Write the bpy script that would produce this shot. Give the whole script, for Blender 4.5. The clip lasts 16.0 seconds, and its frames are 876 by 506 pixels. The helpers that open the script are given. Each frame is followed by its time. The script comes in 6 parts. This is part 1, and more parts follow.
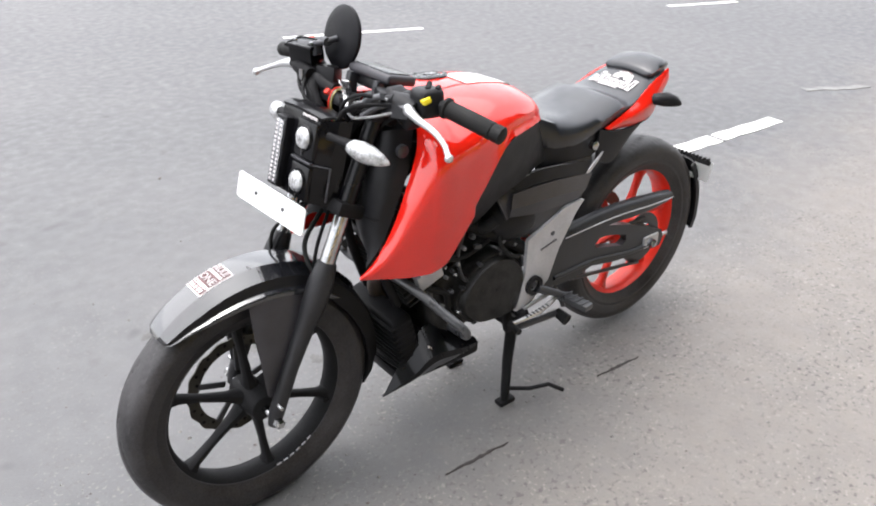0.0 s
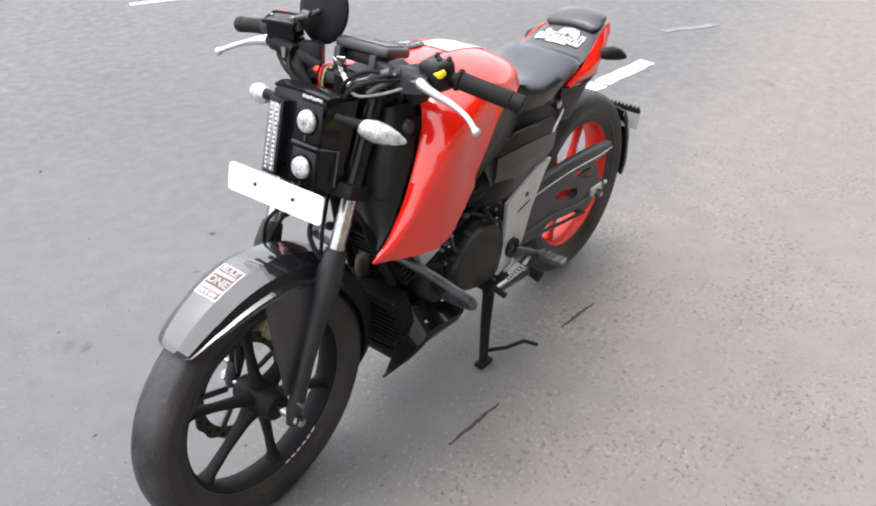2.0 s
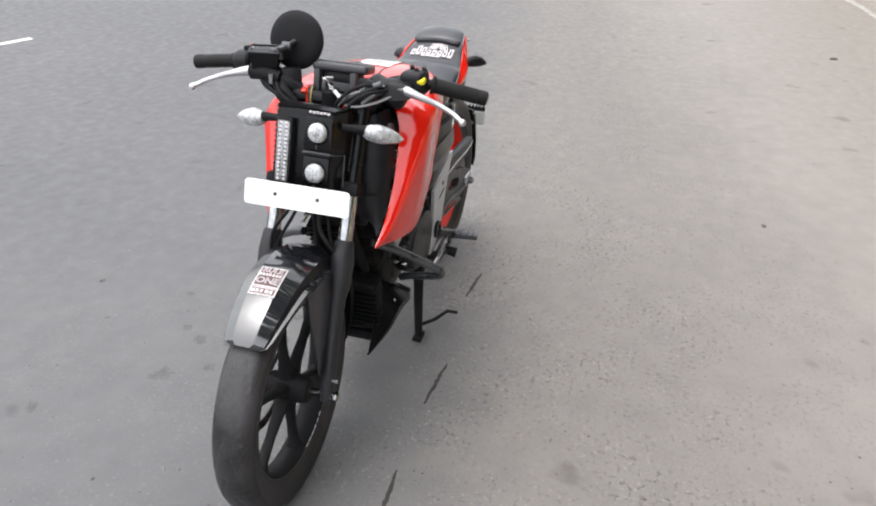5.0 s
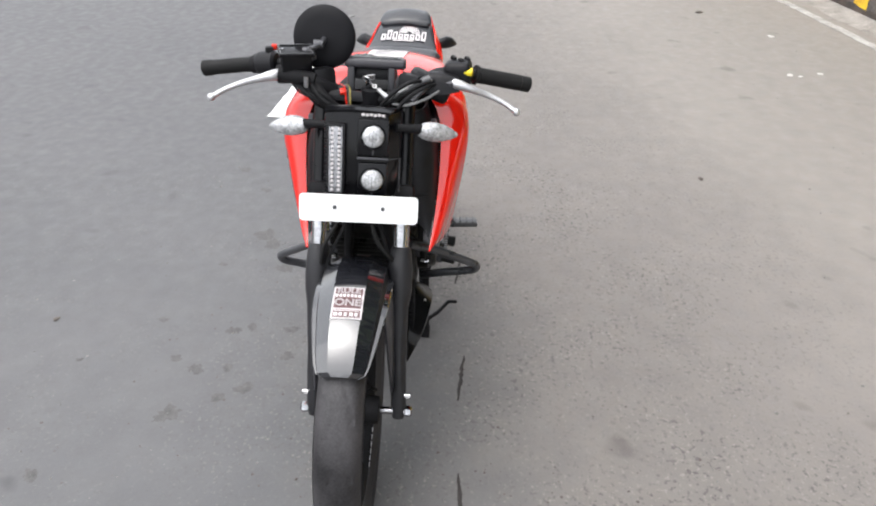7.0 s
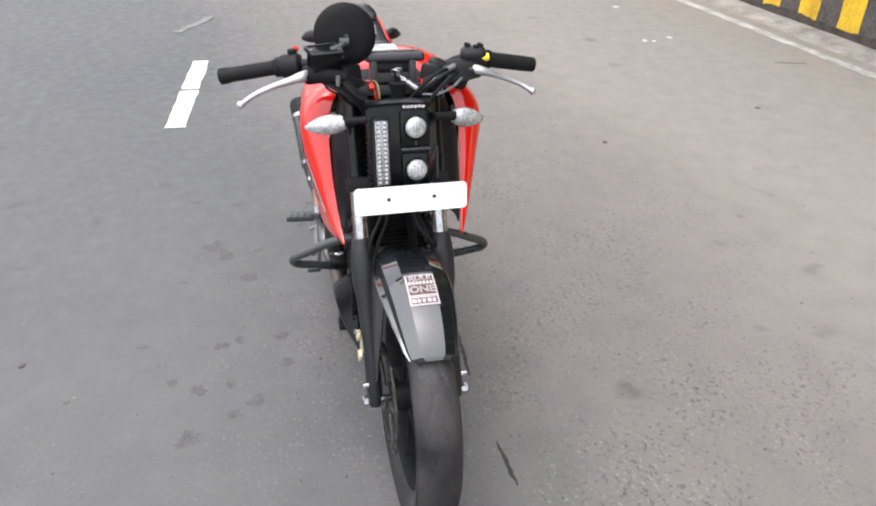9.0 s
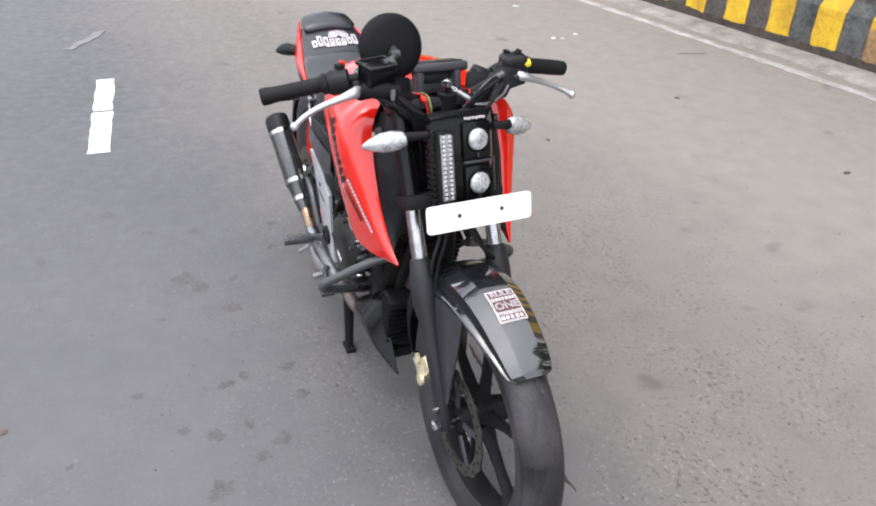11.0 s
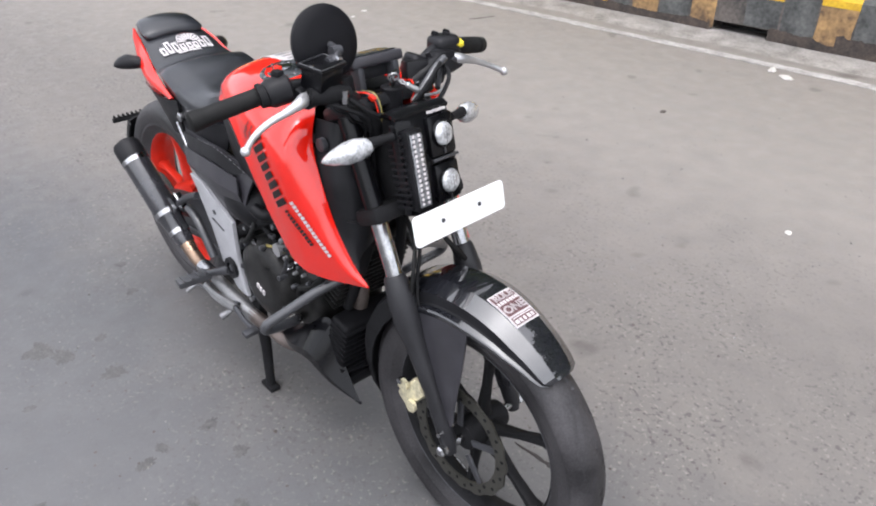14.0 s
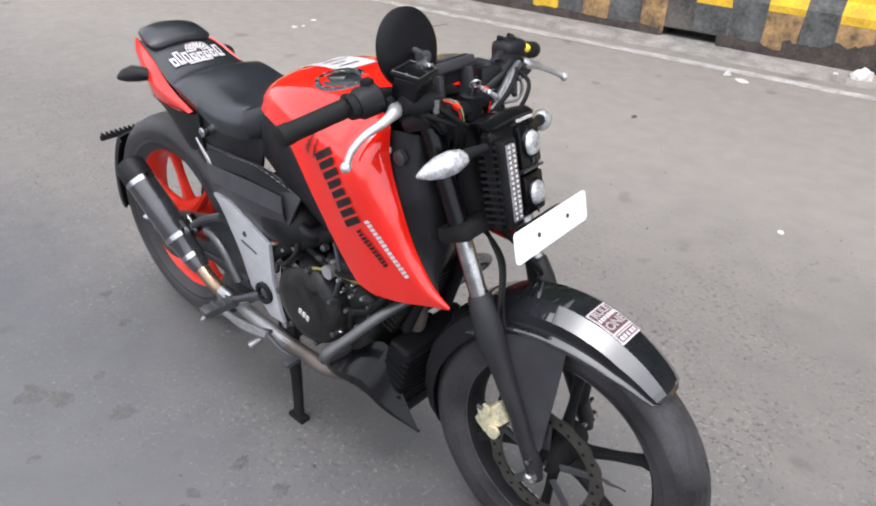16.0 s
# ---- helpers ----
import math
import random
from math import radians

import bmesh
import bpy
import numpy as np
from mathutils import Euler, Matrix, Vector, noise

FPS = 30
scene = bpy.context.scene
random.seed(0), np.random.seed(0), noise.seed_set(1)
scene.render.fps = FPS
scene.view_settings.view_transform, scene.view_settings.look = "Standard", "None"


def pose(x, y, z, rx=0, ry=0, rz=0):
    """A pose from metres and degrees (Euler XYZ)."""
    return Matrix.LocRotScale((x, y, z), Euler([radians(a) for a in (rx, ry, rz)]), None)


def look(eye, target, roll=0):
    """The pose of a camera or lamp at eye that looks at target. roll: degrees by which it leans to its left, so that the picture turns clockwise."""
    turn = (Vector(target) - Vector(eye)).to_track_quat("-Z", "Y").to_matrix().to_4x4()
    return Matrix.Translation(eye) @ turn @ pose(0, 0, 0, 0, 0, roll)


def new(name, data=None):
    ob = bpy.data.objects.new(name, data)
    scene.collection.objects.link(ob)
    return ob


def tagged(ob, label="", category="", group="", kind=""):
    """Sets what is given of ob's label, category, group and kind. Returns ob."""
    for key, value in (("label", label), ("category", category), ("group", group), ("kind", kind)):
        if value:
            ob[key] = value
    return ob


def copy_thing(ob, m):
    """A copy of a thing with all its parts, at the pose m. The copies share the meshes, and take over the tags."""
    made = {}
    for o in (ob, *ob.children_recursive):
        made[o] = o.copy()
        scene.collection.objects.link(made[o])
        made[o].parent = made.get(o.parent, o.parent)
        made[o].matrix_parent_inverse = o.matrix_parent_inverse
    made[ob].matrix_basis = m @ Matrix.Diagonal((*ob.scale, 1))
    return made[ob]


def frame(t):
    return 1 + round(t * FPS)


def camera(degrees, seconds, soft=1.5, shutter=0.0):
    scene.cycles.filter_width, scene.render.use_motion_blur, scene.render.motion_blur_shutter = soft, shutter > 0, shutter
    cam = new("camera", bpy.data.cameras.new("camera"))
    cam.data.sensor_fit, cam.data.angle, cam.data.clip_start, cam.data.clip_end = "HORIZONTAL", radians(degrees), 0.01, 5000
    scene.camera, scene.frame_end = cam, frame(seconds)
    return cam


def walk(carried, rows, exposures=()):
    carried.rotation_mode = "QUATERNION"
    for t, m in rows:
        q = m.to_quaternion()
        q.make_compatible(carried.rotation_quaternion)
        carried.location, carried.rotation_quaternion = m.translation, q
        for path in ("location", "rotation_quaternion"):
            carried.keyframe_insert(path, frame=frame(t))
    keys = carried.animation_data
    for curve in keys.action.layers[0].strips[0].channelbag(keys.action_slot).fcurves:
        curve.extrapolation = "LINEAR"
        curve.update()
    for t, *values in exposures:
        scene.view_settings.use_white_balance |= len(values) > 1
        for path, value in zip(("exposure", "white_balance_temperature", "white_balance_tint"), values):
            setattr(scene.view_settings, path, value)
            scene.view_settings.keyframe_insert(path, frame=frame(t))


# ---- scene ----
cam = camera(58.8, 16.0, 2.0)
PATH = [
    (0, (1.257, 1.378, 1.465), (0.164, 0.008, 0.501), 0.3),
    (0.5, (1.305, 1.34, 1.467), (0.163, 0.006, 0.511), 1.2),
    (1, (1.33, 1.247, 1.467), (0.115, -0.018, 0.507), -0.0),
    (1.5, (1.383, 1.169, 1.477), (0.117, 0.007, 0.455), 0.1),
    (2, (1.479, 1.095, 1.485), (0.142, 0.051, 0.426), 1.0),
    (2.5, (1.622, 1.0, 1.516), (0.217, 0.045, 0.462), -1.1),
    (3, (1.688, 0.946, 1.519), (0.207, 0.103, 0.472), -0.9),
    (3.5, (1.757, 0.904, 1.511), (0.208, 0.135, 0.506), -0.6),
    (4, (1.875, 0.888, 1.532), (0.291, 0.174, 0.542), -1.2),
    (4.2, (1.928, 0.885, 1.537), (0.323, 0.21, 0.552), -0.8),
    (6.3, (2.089, 0.383, 1.532), (0.373, 0.221, 0.519), 3.2),
    (6.5, (2.073, 0.342, 1.538), (0.361, 0.21, 0.513), 2.6),
    (7, (2.041, 0.25, 1.541), (0.33, 0.168, 0.507), 1.5),
    (7.5, (2.032, 0.131, 1.534), (0.318, 0.152, 0.505), 1.5),
    (8, (2.062, -0.021, 1.546), (0.355, 0.164, 0.52), 1.0),
    (8.5, (2.094, -0.139, 1.553), (0.42, 0.167, 0.503), 1.1),
    (9, (2.08, -0.222, 1.552), (0.41, 0.115, 0.505), 0.9),
    (9.5, (2.006, -0.305, 1.549), (0.34, 0.073, 0.509), 0.4),
    (9.7, (1.973, -0.348, 1.553), (0.312, 0.056, 0.516), 0.5),
    (11.8, (1.881, -0.731, 1.526), (0.392, 0.088, 0.472), 1.9),
    (12, (1.868, -0.752, 1.522), (0.403, 0.102, 0.462), 1.8),
    (12.5, (1.781, -0.769, 1.507), (0.361, 0.162, 0.451), 1.4),
    (13, (1.687, -0.782, 1.509), (0.317, 0.218, 0.449), 1.1),
    (13.5, (1.621, -0.806, 1.501), (0.295, 0.247, 0.436), 0.8),
    (14, (1.541, -0.871, 1.495), (0.281, 0.257, 0.427), 0.7),
    (14.5, (1.473, -0.939, 1.495), (0.312, 0.266, 0.4), 0.8),
    (15, (1.417, -1.0, 1.492), (0.3, 0.238, 0.388), 1.7),
    (15.5, (1.355, -1.046, 1.476), (0.257, 0.223, 0.387), 2.4),
    (16, (1.258, -1.035, 1.453), (0.14, 0.254, 0.41), 2.2),
]
walk(cam, [(t, look(eye, target, roll)) for t, eye, target, roll in PATH],
     [(0.0, 2.09, 6500, 11), (1.0, 2.00, 6500, 11), (2.0, 2.00, 6500, 11), (3.5, 1.83, 6500, 10), (6.5, 1.60, 6480, 10), (9.0, 1.60, 6450, 11), (12.5, 1.60, 6280, 13), (16.0, 1.57, 6280, 12)])

from mathutils.bvhtree import BVHTree

# ---- light ----
world = bpy.data.worlds.new("overcast_sky")
scene.world = world
world.use_nodes = True
wn, wl = world.node_tree.nodes, world.node_tree.links
wn.clear()
sky = wn.new("ShaderNodeTexSky")
sky.sky_type = "NISHITA"
sky.sun_disc = False
sky.sun_elevation, sky.sun_rotation = radians(76), radians(146)
sky.air_density, sky.dust_density, sky.ozone_density = 1.0, 3.0, 1.0
haze = wn.new("ShaderNodeHueSaturation")
haze.inputs["Saturation"].default_value = 0.18
back = wn.new("ShaderNodeBackground")
back.inputs["Strength"].default_value = 0.15
wout = wn.new("ShaderNodeOutputWorld")
wl.new(sky.outputs[0], haze.inputs["Color"])
wl.new(haze.outputs[0], back.inputs[0])
wl.new(back.outputs[0], wout.inputs[0])

sun_data = bpy.data.lights.new("sun", "SUN")
sun_data.energy, sun_data.angle, sun_data.color = 0.5, radians(110), (1.0, 0.98, 0.96)
sun = new("sun", sun_data)
sun.matrix_world = look((0.85, -1.25, 6.0), (0, 0, 0))

# ---- materials ----


def shader(name, color, rough=0.5, metal=0.0, coat=0.0, vary=0.12, scale=18.0, fine=220.0, bump=0.15, depth=0.001, spec=0.5, tint=None, mottle=None, coat_rough=0.03, coat_ior=1.5):
    """A surface with wear at two scales: broad stains and a fine grain, in metres."""
    mat = bpy.data.materials.new(name)
    mat.use_nodes = True
    n, l = mat.node_tree.nodes, mat.node_tree.links
    b = n["Principled BSDF"]
    co = n.new("ShaderNodeTexCoord")
    broad = n.new("ShaderNodeTexNoise")
    broad.inputs["Scale"].default_value, broad.inputs["Detail"].default_value = scale, 5
    grain = n.new("ShaderNodeTexNoise")
    grain.inputs["Scale"].default_value, grain.inputs["Detail"].default_value = fine, 3
    for t in (broad, grain):
        l.new(co.outputs["Object"], t.inputs["Vector"])
    add = n.new("ShaderNodeMath")
    add.operation = "MULTIPLY_ADD"
    add.inputs[1].default_value = 0.65
    l.new(broad.outputs[0], add.inputs[0])
    part_b = n.new("ShaderNodeMath")
    part_b.operation = "MULTIPLY"
    part_b.inputs[1].default_value = 0.35
    l.new(grain.outputs[0], part_b.inputs[0])
    l.new(part_b.outputs[0], add.inputs[2])
    ramp = n.new("ShaderNodeValToRGB")
    lo, hi = [c * (1 - vary) for c in color], [min(1, c * (1 + vary)) for c in (tint or color)]
    ramp.color_ramp.elements[0].position, ramp.color_ramp.elements[1].position = 0.34, 0.66
    ramp.color_ramp.elements[0].color, ramp.color_ramp.elements[1].color = (*lo, 1), (*hi, 1)
    l.new(add.outputs[0], ramp.inputs[0])
    l.new(ramp.outputs[0], b.inputs["Base Color"])
    rr = n.new("ShaderNodeMapRange")
    rr.inputs["From Min"].default_value, rr.inputs["From Max"].default_value = 0.3, 0.7
    rr.inputs["To Min"].default_value, rr.inputs["To Max"].default_value = max(0.02, rough * 0.8), min(1, rough * 1.25)
    l.new(broad.outputs[0], rr.inputs["Value"])
    l.new(rr.outputs[0], b.inputs["Roughness"])
    b.inputs["Metallic"].default_value = metal
    b.inputs["Coat Weight"].default_value = coat
    b.inputs["Coat Roughness"].default_value = coat_rough
    b.inputs["Coat IOR"].default_value = coat_ior
    b.inputs["Specular IOR Level"].default_value = spec
    if bump:
        bp = n.new("ShaderNodeBump")
        bp.inputs["Strength"].default_value, bp.inputs["Distance"].default_value = bump, depth
        l.new(grain.outputs[0], bp.inputs["Height"])
        l.new(bp.outputs[0], b.inputs["Normal"])
    return mat


M_RED = shader("red_paint", (0.66, 0.010, 0.003), 0.5, coat=1.0, vary=0.05, bump=0.0, spec=0.05, coat_rough=0.02, coat_ior=1.7)
M_RED_RIM = shader("red_rim_paint", (0.62, 0.022, 0.008), 0.5, coat=0.35, vary=0.12, bump=0.05, spec=0.2, coat_rough=0.15)
M_GLOSS = shader("dark_gloss_paint", (0.007, 0.0075, 0.010), 0.4, coat=1.0, vary=0.25, bump=0.0, spec=0.2, coat_rough=0.03, coat_ior=1.95)
M_PANEL = shader("satin_dark_panel", (0.030, 0.029, 0.034), 0.36, vary=0.3, fine=420, bump=0.25, depth=0.0006, spec=0.48)
M_BLACK = shader("black_gloss", (0.004, 0.004, 0.005), 0.3, coat=0.38, vary=0.3, bump=0.0, spec=0.08, coat_rough=0.04, coat_ior=1.45)
M_GREY = shader("grey_gloss_paint", (0.13, 0.135, 0.15), 0.3, coat=1.0, vary=0.12, bump=0.0)
M_PLASTIC = shader("black_plastic", (0.0100, 0.0100, 0.0115), 0.40, vary=0.4, fine=500, bump=0.2, depth=0.0006, spec=0.18)
M_MATT = shader("matt_black", (0.012, 0.012, 0.013), 0.6, vary=0.35, bump=0.2, spec=0.10)
M_FORK = shader("satin_fork_paint", (0.016, 0.016, 0.018), 0.42, vary=0.3, bump=0.15, spec=0.30)
M_ARM = shader("satin_swingarm_paint", (0.026, 0.027, 0.031), 0.4, vary=0.3, bump=0.15, spec=0.4)
M_RUBBER = shader("tyre_rubber", (0.0135, 0.0130, 0.0145), 0.5, vary=0.45, scale=9, bump=0.3, tint=(0.033, 0.031, 0.033), spec=0.40)
M_GRIP = shader("grip_rubber", (0.009, 0.009, 0.009), 0.65, vary=0.3, fine=350, bump=0.5, spec=0.2)
M_SEAT = shader("seat_vinyl", (0.008, 0.009, 0.013), 0.38, coat=0.45, vary=0.25, fine=700, bump=0.3, depth=0.0008, spec=0.38, coat_rough=0.22, coat_ior=1.55)
M_CHROME = shader("polished_steel", (0.38, 0.38, 0.39), 0.18, metal=1.0, vary=0.3, scale=40, bump=0.05)
M_ALU = shader("cast_aluminium", (0.52, 0.52, 0.53), 0.42, metal=0.8, vary=0.15, bump=0.2)
M_SILVER = shader("silver_paint", (0.42, 0.42, 0.44), 0.4, metal=0.3, coat=0.3, vary=0.12, bump=0.05)
M_WHITE = shader("white_plate", (0.82, 0.82, 0.82), 0.4, vary=0.03, bump=0.0)
M_ENGINE = shader("engine_black", (0.008, 0.008, 0.008), 0.34, vary=0.5, scale=30, bump=0.3, tint=(0.017, 0.0165, 0.016), spec=0.22)
M_COOLER = shader("cooler_black", (0.006, 0.006, 0.007), 0.55, vary=0.4, scale=25, bump=0.3, spec=0.14)
M_GUN = shader("gunmetal", (0.055, 0.056, 0.062), 0.38, metal=0.4, vary=0.2, bump=0.1)
M_GOLD = shader("gold_anodised", (0.60, 0.55, 0.38), 0.4, metal=0.45, vary=0.4, scale=60, bump=0.5)
M_COPPER = shader("heat_tinted_pipe", (0.30, 0.21, 0.15), 0.3, metal=0.9, vary=0.3, bump=0.1)
M_HEADER = shader("header_pipe", (0.11, 0.09, 0.082), 0.5, metal=0.4, vary=0.35, bump=0.2)
M_TUBEGREY = shader("satin_grey_tube", (0.035, 0.036, 0.040), 0.32, vary=0.3, bump=0.1, spec=0.8)
M_CASTING = shader("dull_silver_casting", (0.21, 0.21, 0.215), 0.42, metal=0.5, vary=0.3, scale=40, bump=0.3)
M_HOSE = shader("worn_yellow_cable", (0.30, 0.24, 0.07), 0.5, vary=0.2, bump=0.1)
M_CARBON = shader("carbon_sleeve", (0.035, 0.035, 0.040), 0.25, metal=0.3, coat=1.0, vary=0.3, fine=600, bump=0.1, coat_rough=0.06)
M_DISC = shader("brake_disc_steel", (0.060, 0.058, 0.050), 0.42, metal=0.6, vary=0.25, bump=0.2)
M_LENS = shader("clear_lens", (0.40, 0.405, 0.415), 0.12, metal=0.25, coat=1.0, vary=0.5, scale=60, fine=240, bump=0.4, depth=0.002)
M_LED = shader("led_reflector", (0.27, 0.275, 0.29), 0.2, metal=0.5, coat=1.0, vary=0.6, scale=170, fine=420, bump=0.7, depth=0.002)
M_YELLOW = shader("yellow_switch", (0.75, 0.6, 0.02), 0.4, vary=0.08, bump=0.0)
M_STICKER = shader("sticker_white", (0.50, 0.47, 0.475), 0.45, vary=0.08, scale=60, bump=0.0)
M_STICKER_PINK = shader("sticker_dark_red", (0.10, 0.045, 0.047), 0.45, vary=0.2, scale=90, bump=0.0)
M_LETTER = shader("letter_black", (0.012, 0.007, 0.007), 0.5, vary=0.1, bump=0.0, spec=0.3)
M_SCREEN = shader("dark_screen", (0.014, 0.017, 0.020), 0.25, vary=0.2, bump=0.0, spec=0.5)
M_MIRRORBACK = shader("mirror_back_plastic", (0.005, 0.005, 0.0065), 0.5, vary=0.2, fine=600, bump=0.25, spec=0.16)
M_TAILPLATE = shader("grey_rear_plate", (0.42, 0.43, 0.43), 0.4, vary=0.1, bump=0.0)
M_MIRROR = shader("mirror_glass", (0.9, 0.9, 0.9), 0.03, metal=1.0, vary=0.02, bump=0.0)
M_PAPER = shader("litter_white", (0.52, 0.50, 0.47), 0.7, vary=0.12, scale=40, bump=0.3)
M_STONE = shader("grit", (0.10, 0.096, 0.092), 0.9, vary=0.5, scale=9, bump=0.4, tint=(0.17, 0.163, 0.155))
M_DARKBIT = shader("dark_scrap", (0.075, 0.063, 0.055), 0.8, vary=0.4, bump=0.4)


def asphalt():
    mat = shader("asphalt", (0.17, 0.165, 0.16), 0.68, vary=0.0, bump=0.0, spec=0.45)
    n, l = mat.node_tree.nodes, mat.node_tree.links
    b = n["Principled BSDF"]
    co = n["Texture Coordinate"]

    def tex(scale, detail=4, rough=0.6):
        t = n.new("ShaderNodeTexNoise")
        t.inputs["Scale"].default_value, t.inputs["Detail"].default_value, t.inputs["Roughness"].default_value = scale, detail, rough
        l.new(co.outputs["Object"], t.inputs["Vector"])
        return t

    def ramp(src, stops):
        r = n.new("ShaderNodeValToRGB")
        while len(r.color_ramp.elements) < len(stops):
            r.color_ramp.elements.new(0.5)
        for e, (p, c) in zip(r.color_ramp.elements, stops):
            e.position, e.color = p, (*c, 1)
        l.new(src, r.inputs[0])
        return r

    def mix(kind, fac, a, c):
        m = n.new("ShaderNodeMix")
        m.data_type, m.blend_type = "RGBA", kind
        if isinstance(fac, float):
            m.inputs[0].default_value = fac
        else:
            l.new(fac, m.inputs[0])
        l.new(a, m.inputs[6])
        if isinstance(c, tuple):
            m.inputs[7].default_value = (*c, 1)
        else:
            l.new(c, m.inputs[7])
        return m.outputs[2]

    wide = ramp(tex(0.5, 5).outputs[0], [(0.3, (0.080, 0.081, 0.085)), (0.7, (0.103, 0.102, 0.105))])
    # dust lies on the kerb side of the carriageway
    sep = n.new("ShaderNodeSeparateXYZ")
    l.new(co.outputs["Object"], sep.inputs[0])
    along = n.new("ShaderNodeMath")
    along.operation = "MULTIPLY_ADD"
    along.inputs[1].default_value = -0.165
    l.new(sep.outputs[0], along.inputs[0])
    l.new(sep.outputs[1], along.inputs[2])
    warp = n.new("ShaderNodeMath")
    warp.operation = "MULTIPLY_ADD"
    warp.inputs[1].default_value = 1.2
    l.new(tex(1.1, 4).outputs[0], warp.inputs[0])
    l.new(along.outputs[0], warp.inputs[2])
    band = n.new("ShaderNodeMapRange")
    band.inputs["From Min"].default_value, band.inputs["From Max"].default_value = 0.35, 1.1
    l.new(warp.outputs[0], band.inputs["Value"])
    col = mix("MIX", band.outputs[0], wide.outputs[0], (0.147, 0.135, 0.125))
    dust = n.new("ShaderNodeMapRange")
    dust.inputs["From Min"].default_value, dust.inputs["From Max"].default_value = 1.5, 2.6
    l.new(warp.outputs[0], dust.inputs["Value"])
    col = mix("MIX", dust.outputs[0], col, (0.212, 0.194, 0.178))
    # mottled aggregate
    agg = n.new("ShaderNodeTexVoronoi")
    agg.inputs["Scale"].default_value = 85
    l.new(co.outputs["Object"], agg.inputs["Vector"])
    aggr = ramp(agg.outputs["Color"], [(0.0, (0.86, 0.86, 0.86)), (0.55, (0.99, 0.99, 0.99)), (1.0, (1.12, 1.11, 1.1))])
    col = mix("MULTIPLY", 0.2, col, aggr.outputs[0])
    mott = ramp(tex(9, 7, 0.75).outputs[0], [(0.3, (0.80, 0.80, 0.82)), (0.5, (1.0, 1.0, 1.0)), (0.72, (1.14, 1.13, 1.11))])
    col = mix("MULTIPLY", 0.8, col, mott.outputs[0])
    # oily spots and pale chips
    spots = ramp(tex(5.2, 2, 0.4).outputs[0], [(0.24, (0.52, 0.51, 0.50)), (0.31, (1, 1, 1))])
    col = mix("MULTIPLY", 0.6, col, spots.outputs[0])
    grit = ramp(tex(46, 2, 0.5).outputs[0], [(0.72, (0, 0, 0)), (0.80, (0.6, 0.6, 0.6))])
    col = mix("MIX", grit.outputs[0], col, (0.19, 0.183, 0.175))
    pits = ramp(tex(44, 4, 0.7).outputs[0], [(0.22, (0.66, 0.65, 0.64)), (0.36, (1, 1, 1))])
    col = mix("MULTIPLY", 0.8, col, pits.outputs[0])
    # scuffed patches where the bare aggregate shows, dark holes and pale stones side by side
    bare = ramp(tex(2.6, 5, 0.65).outputs[0], [(0.42, (0.22, 0.22, 0.22)), (0.58, (1, 1, 1))])
    away = n.new("ShaderNodeMapRange")
    away.inputs["From Min"].default_value, away.inputs["From Max"].default_value = 2.5, 1.5
    l.new(warp.outputs[0], away.inputs["Value"])
    bare = mix("MULTIPLY", 1.0, bare.outputs[0], away.outputs[0])
    swept = n.new("ShaderNodeMapRange")
    swept.inputs["From Min"].default_value, swept.inputs["From Max"].default_value, swept.inputs["To Min"].default_value = 0.0, 0.9, 0.25
    l.new(warp.outputs[0], swept.inputs["Value"])
    bare = mix("MULTIPLY", 1.0, bare, swept.outputs[0])
    holes = ramp(tex(58, 3, 0.6).outputs[0], [(0.37, (0.9, 0.9, 0.9)), (0.44, (0, 0, 0))])
    col = mix("MIX", mix("MULTIPLY", 1.0, holes.outputs[0], bare), col, (0.070, 0.066, 0.062))
    stones = ramp(tex(71, 3, 0.6).outputs[0], [(0.58, (0, 0, 0)), (0.67, (0.8, 0.8, 0.8))])
    col = mix("MIX", mix("MULTIPLY", 1.0, stones.outputs[0], bare), col, (0.235, 0.218, 0.196))
    l.new(col, b.inputs["Base Color"])
    bp = n.new("ShaderNodeBump")
    bp.inputs["Strength"].default_value, bp.inputs["Distance"].default_value = 0.18, 0.004
    l.new(tex(140, 4, 0.7).outputs[0], bp.inputs["Height"])
    l.new(bp.outputs[0], b.inputs["Normal"])
    return mat


M_ASPHALT = asphalt()
M_LINE = shader("road_paint", (0.60, 0.60, 0.58), 0.7, vary=0.10, scale=14, fine=120, bump=0.3, tint=(0.72, 0.72, 0.70))
M_LINE_WORN = shader("worn_road_paint", (0.14, 0.138, 0.136), 0.8, vary=0.2, scale=10, fine=60, bump=0.3, tint=(0.20, 0.197, 0.194))
M_CONCRETE = shader("dirty_black_paint", (0.040, 0.039, 0.039), 0.85, vary=0.45, scale=5, fine=45, bump=0.4, depth=0.004, tint=(0.095, 0.082, 0.073))
M_STRIPE = shader("yellow_paint", (0.52, 0.29, 0.015), 0.7, vary=0.25, scale=6, fine=50, bump=0.3, depth=0.003, tint=(0.60, 0.40, 0.02))
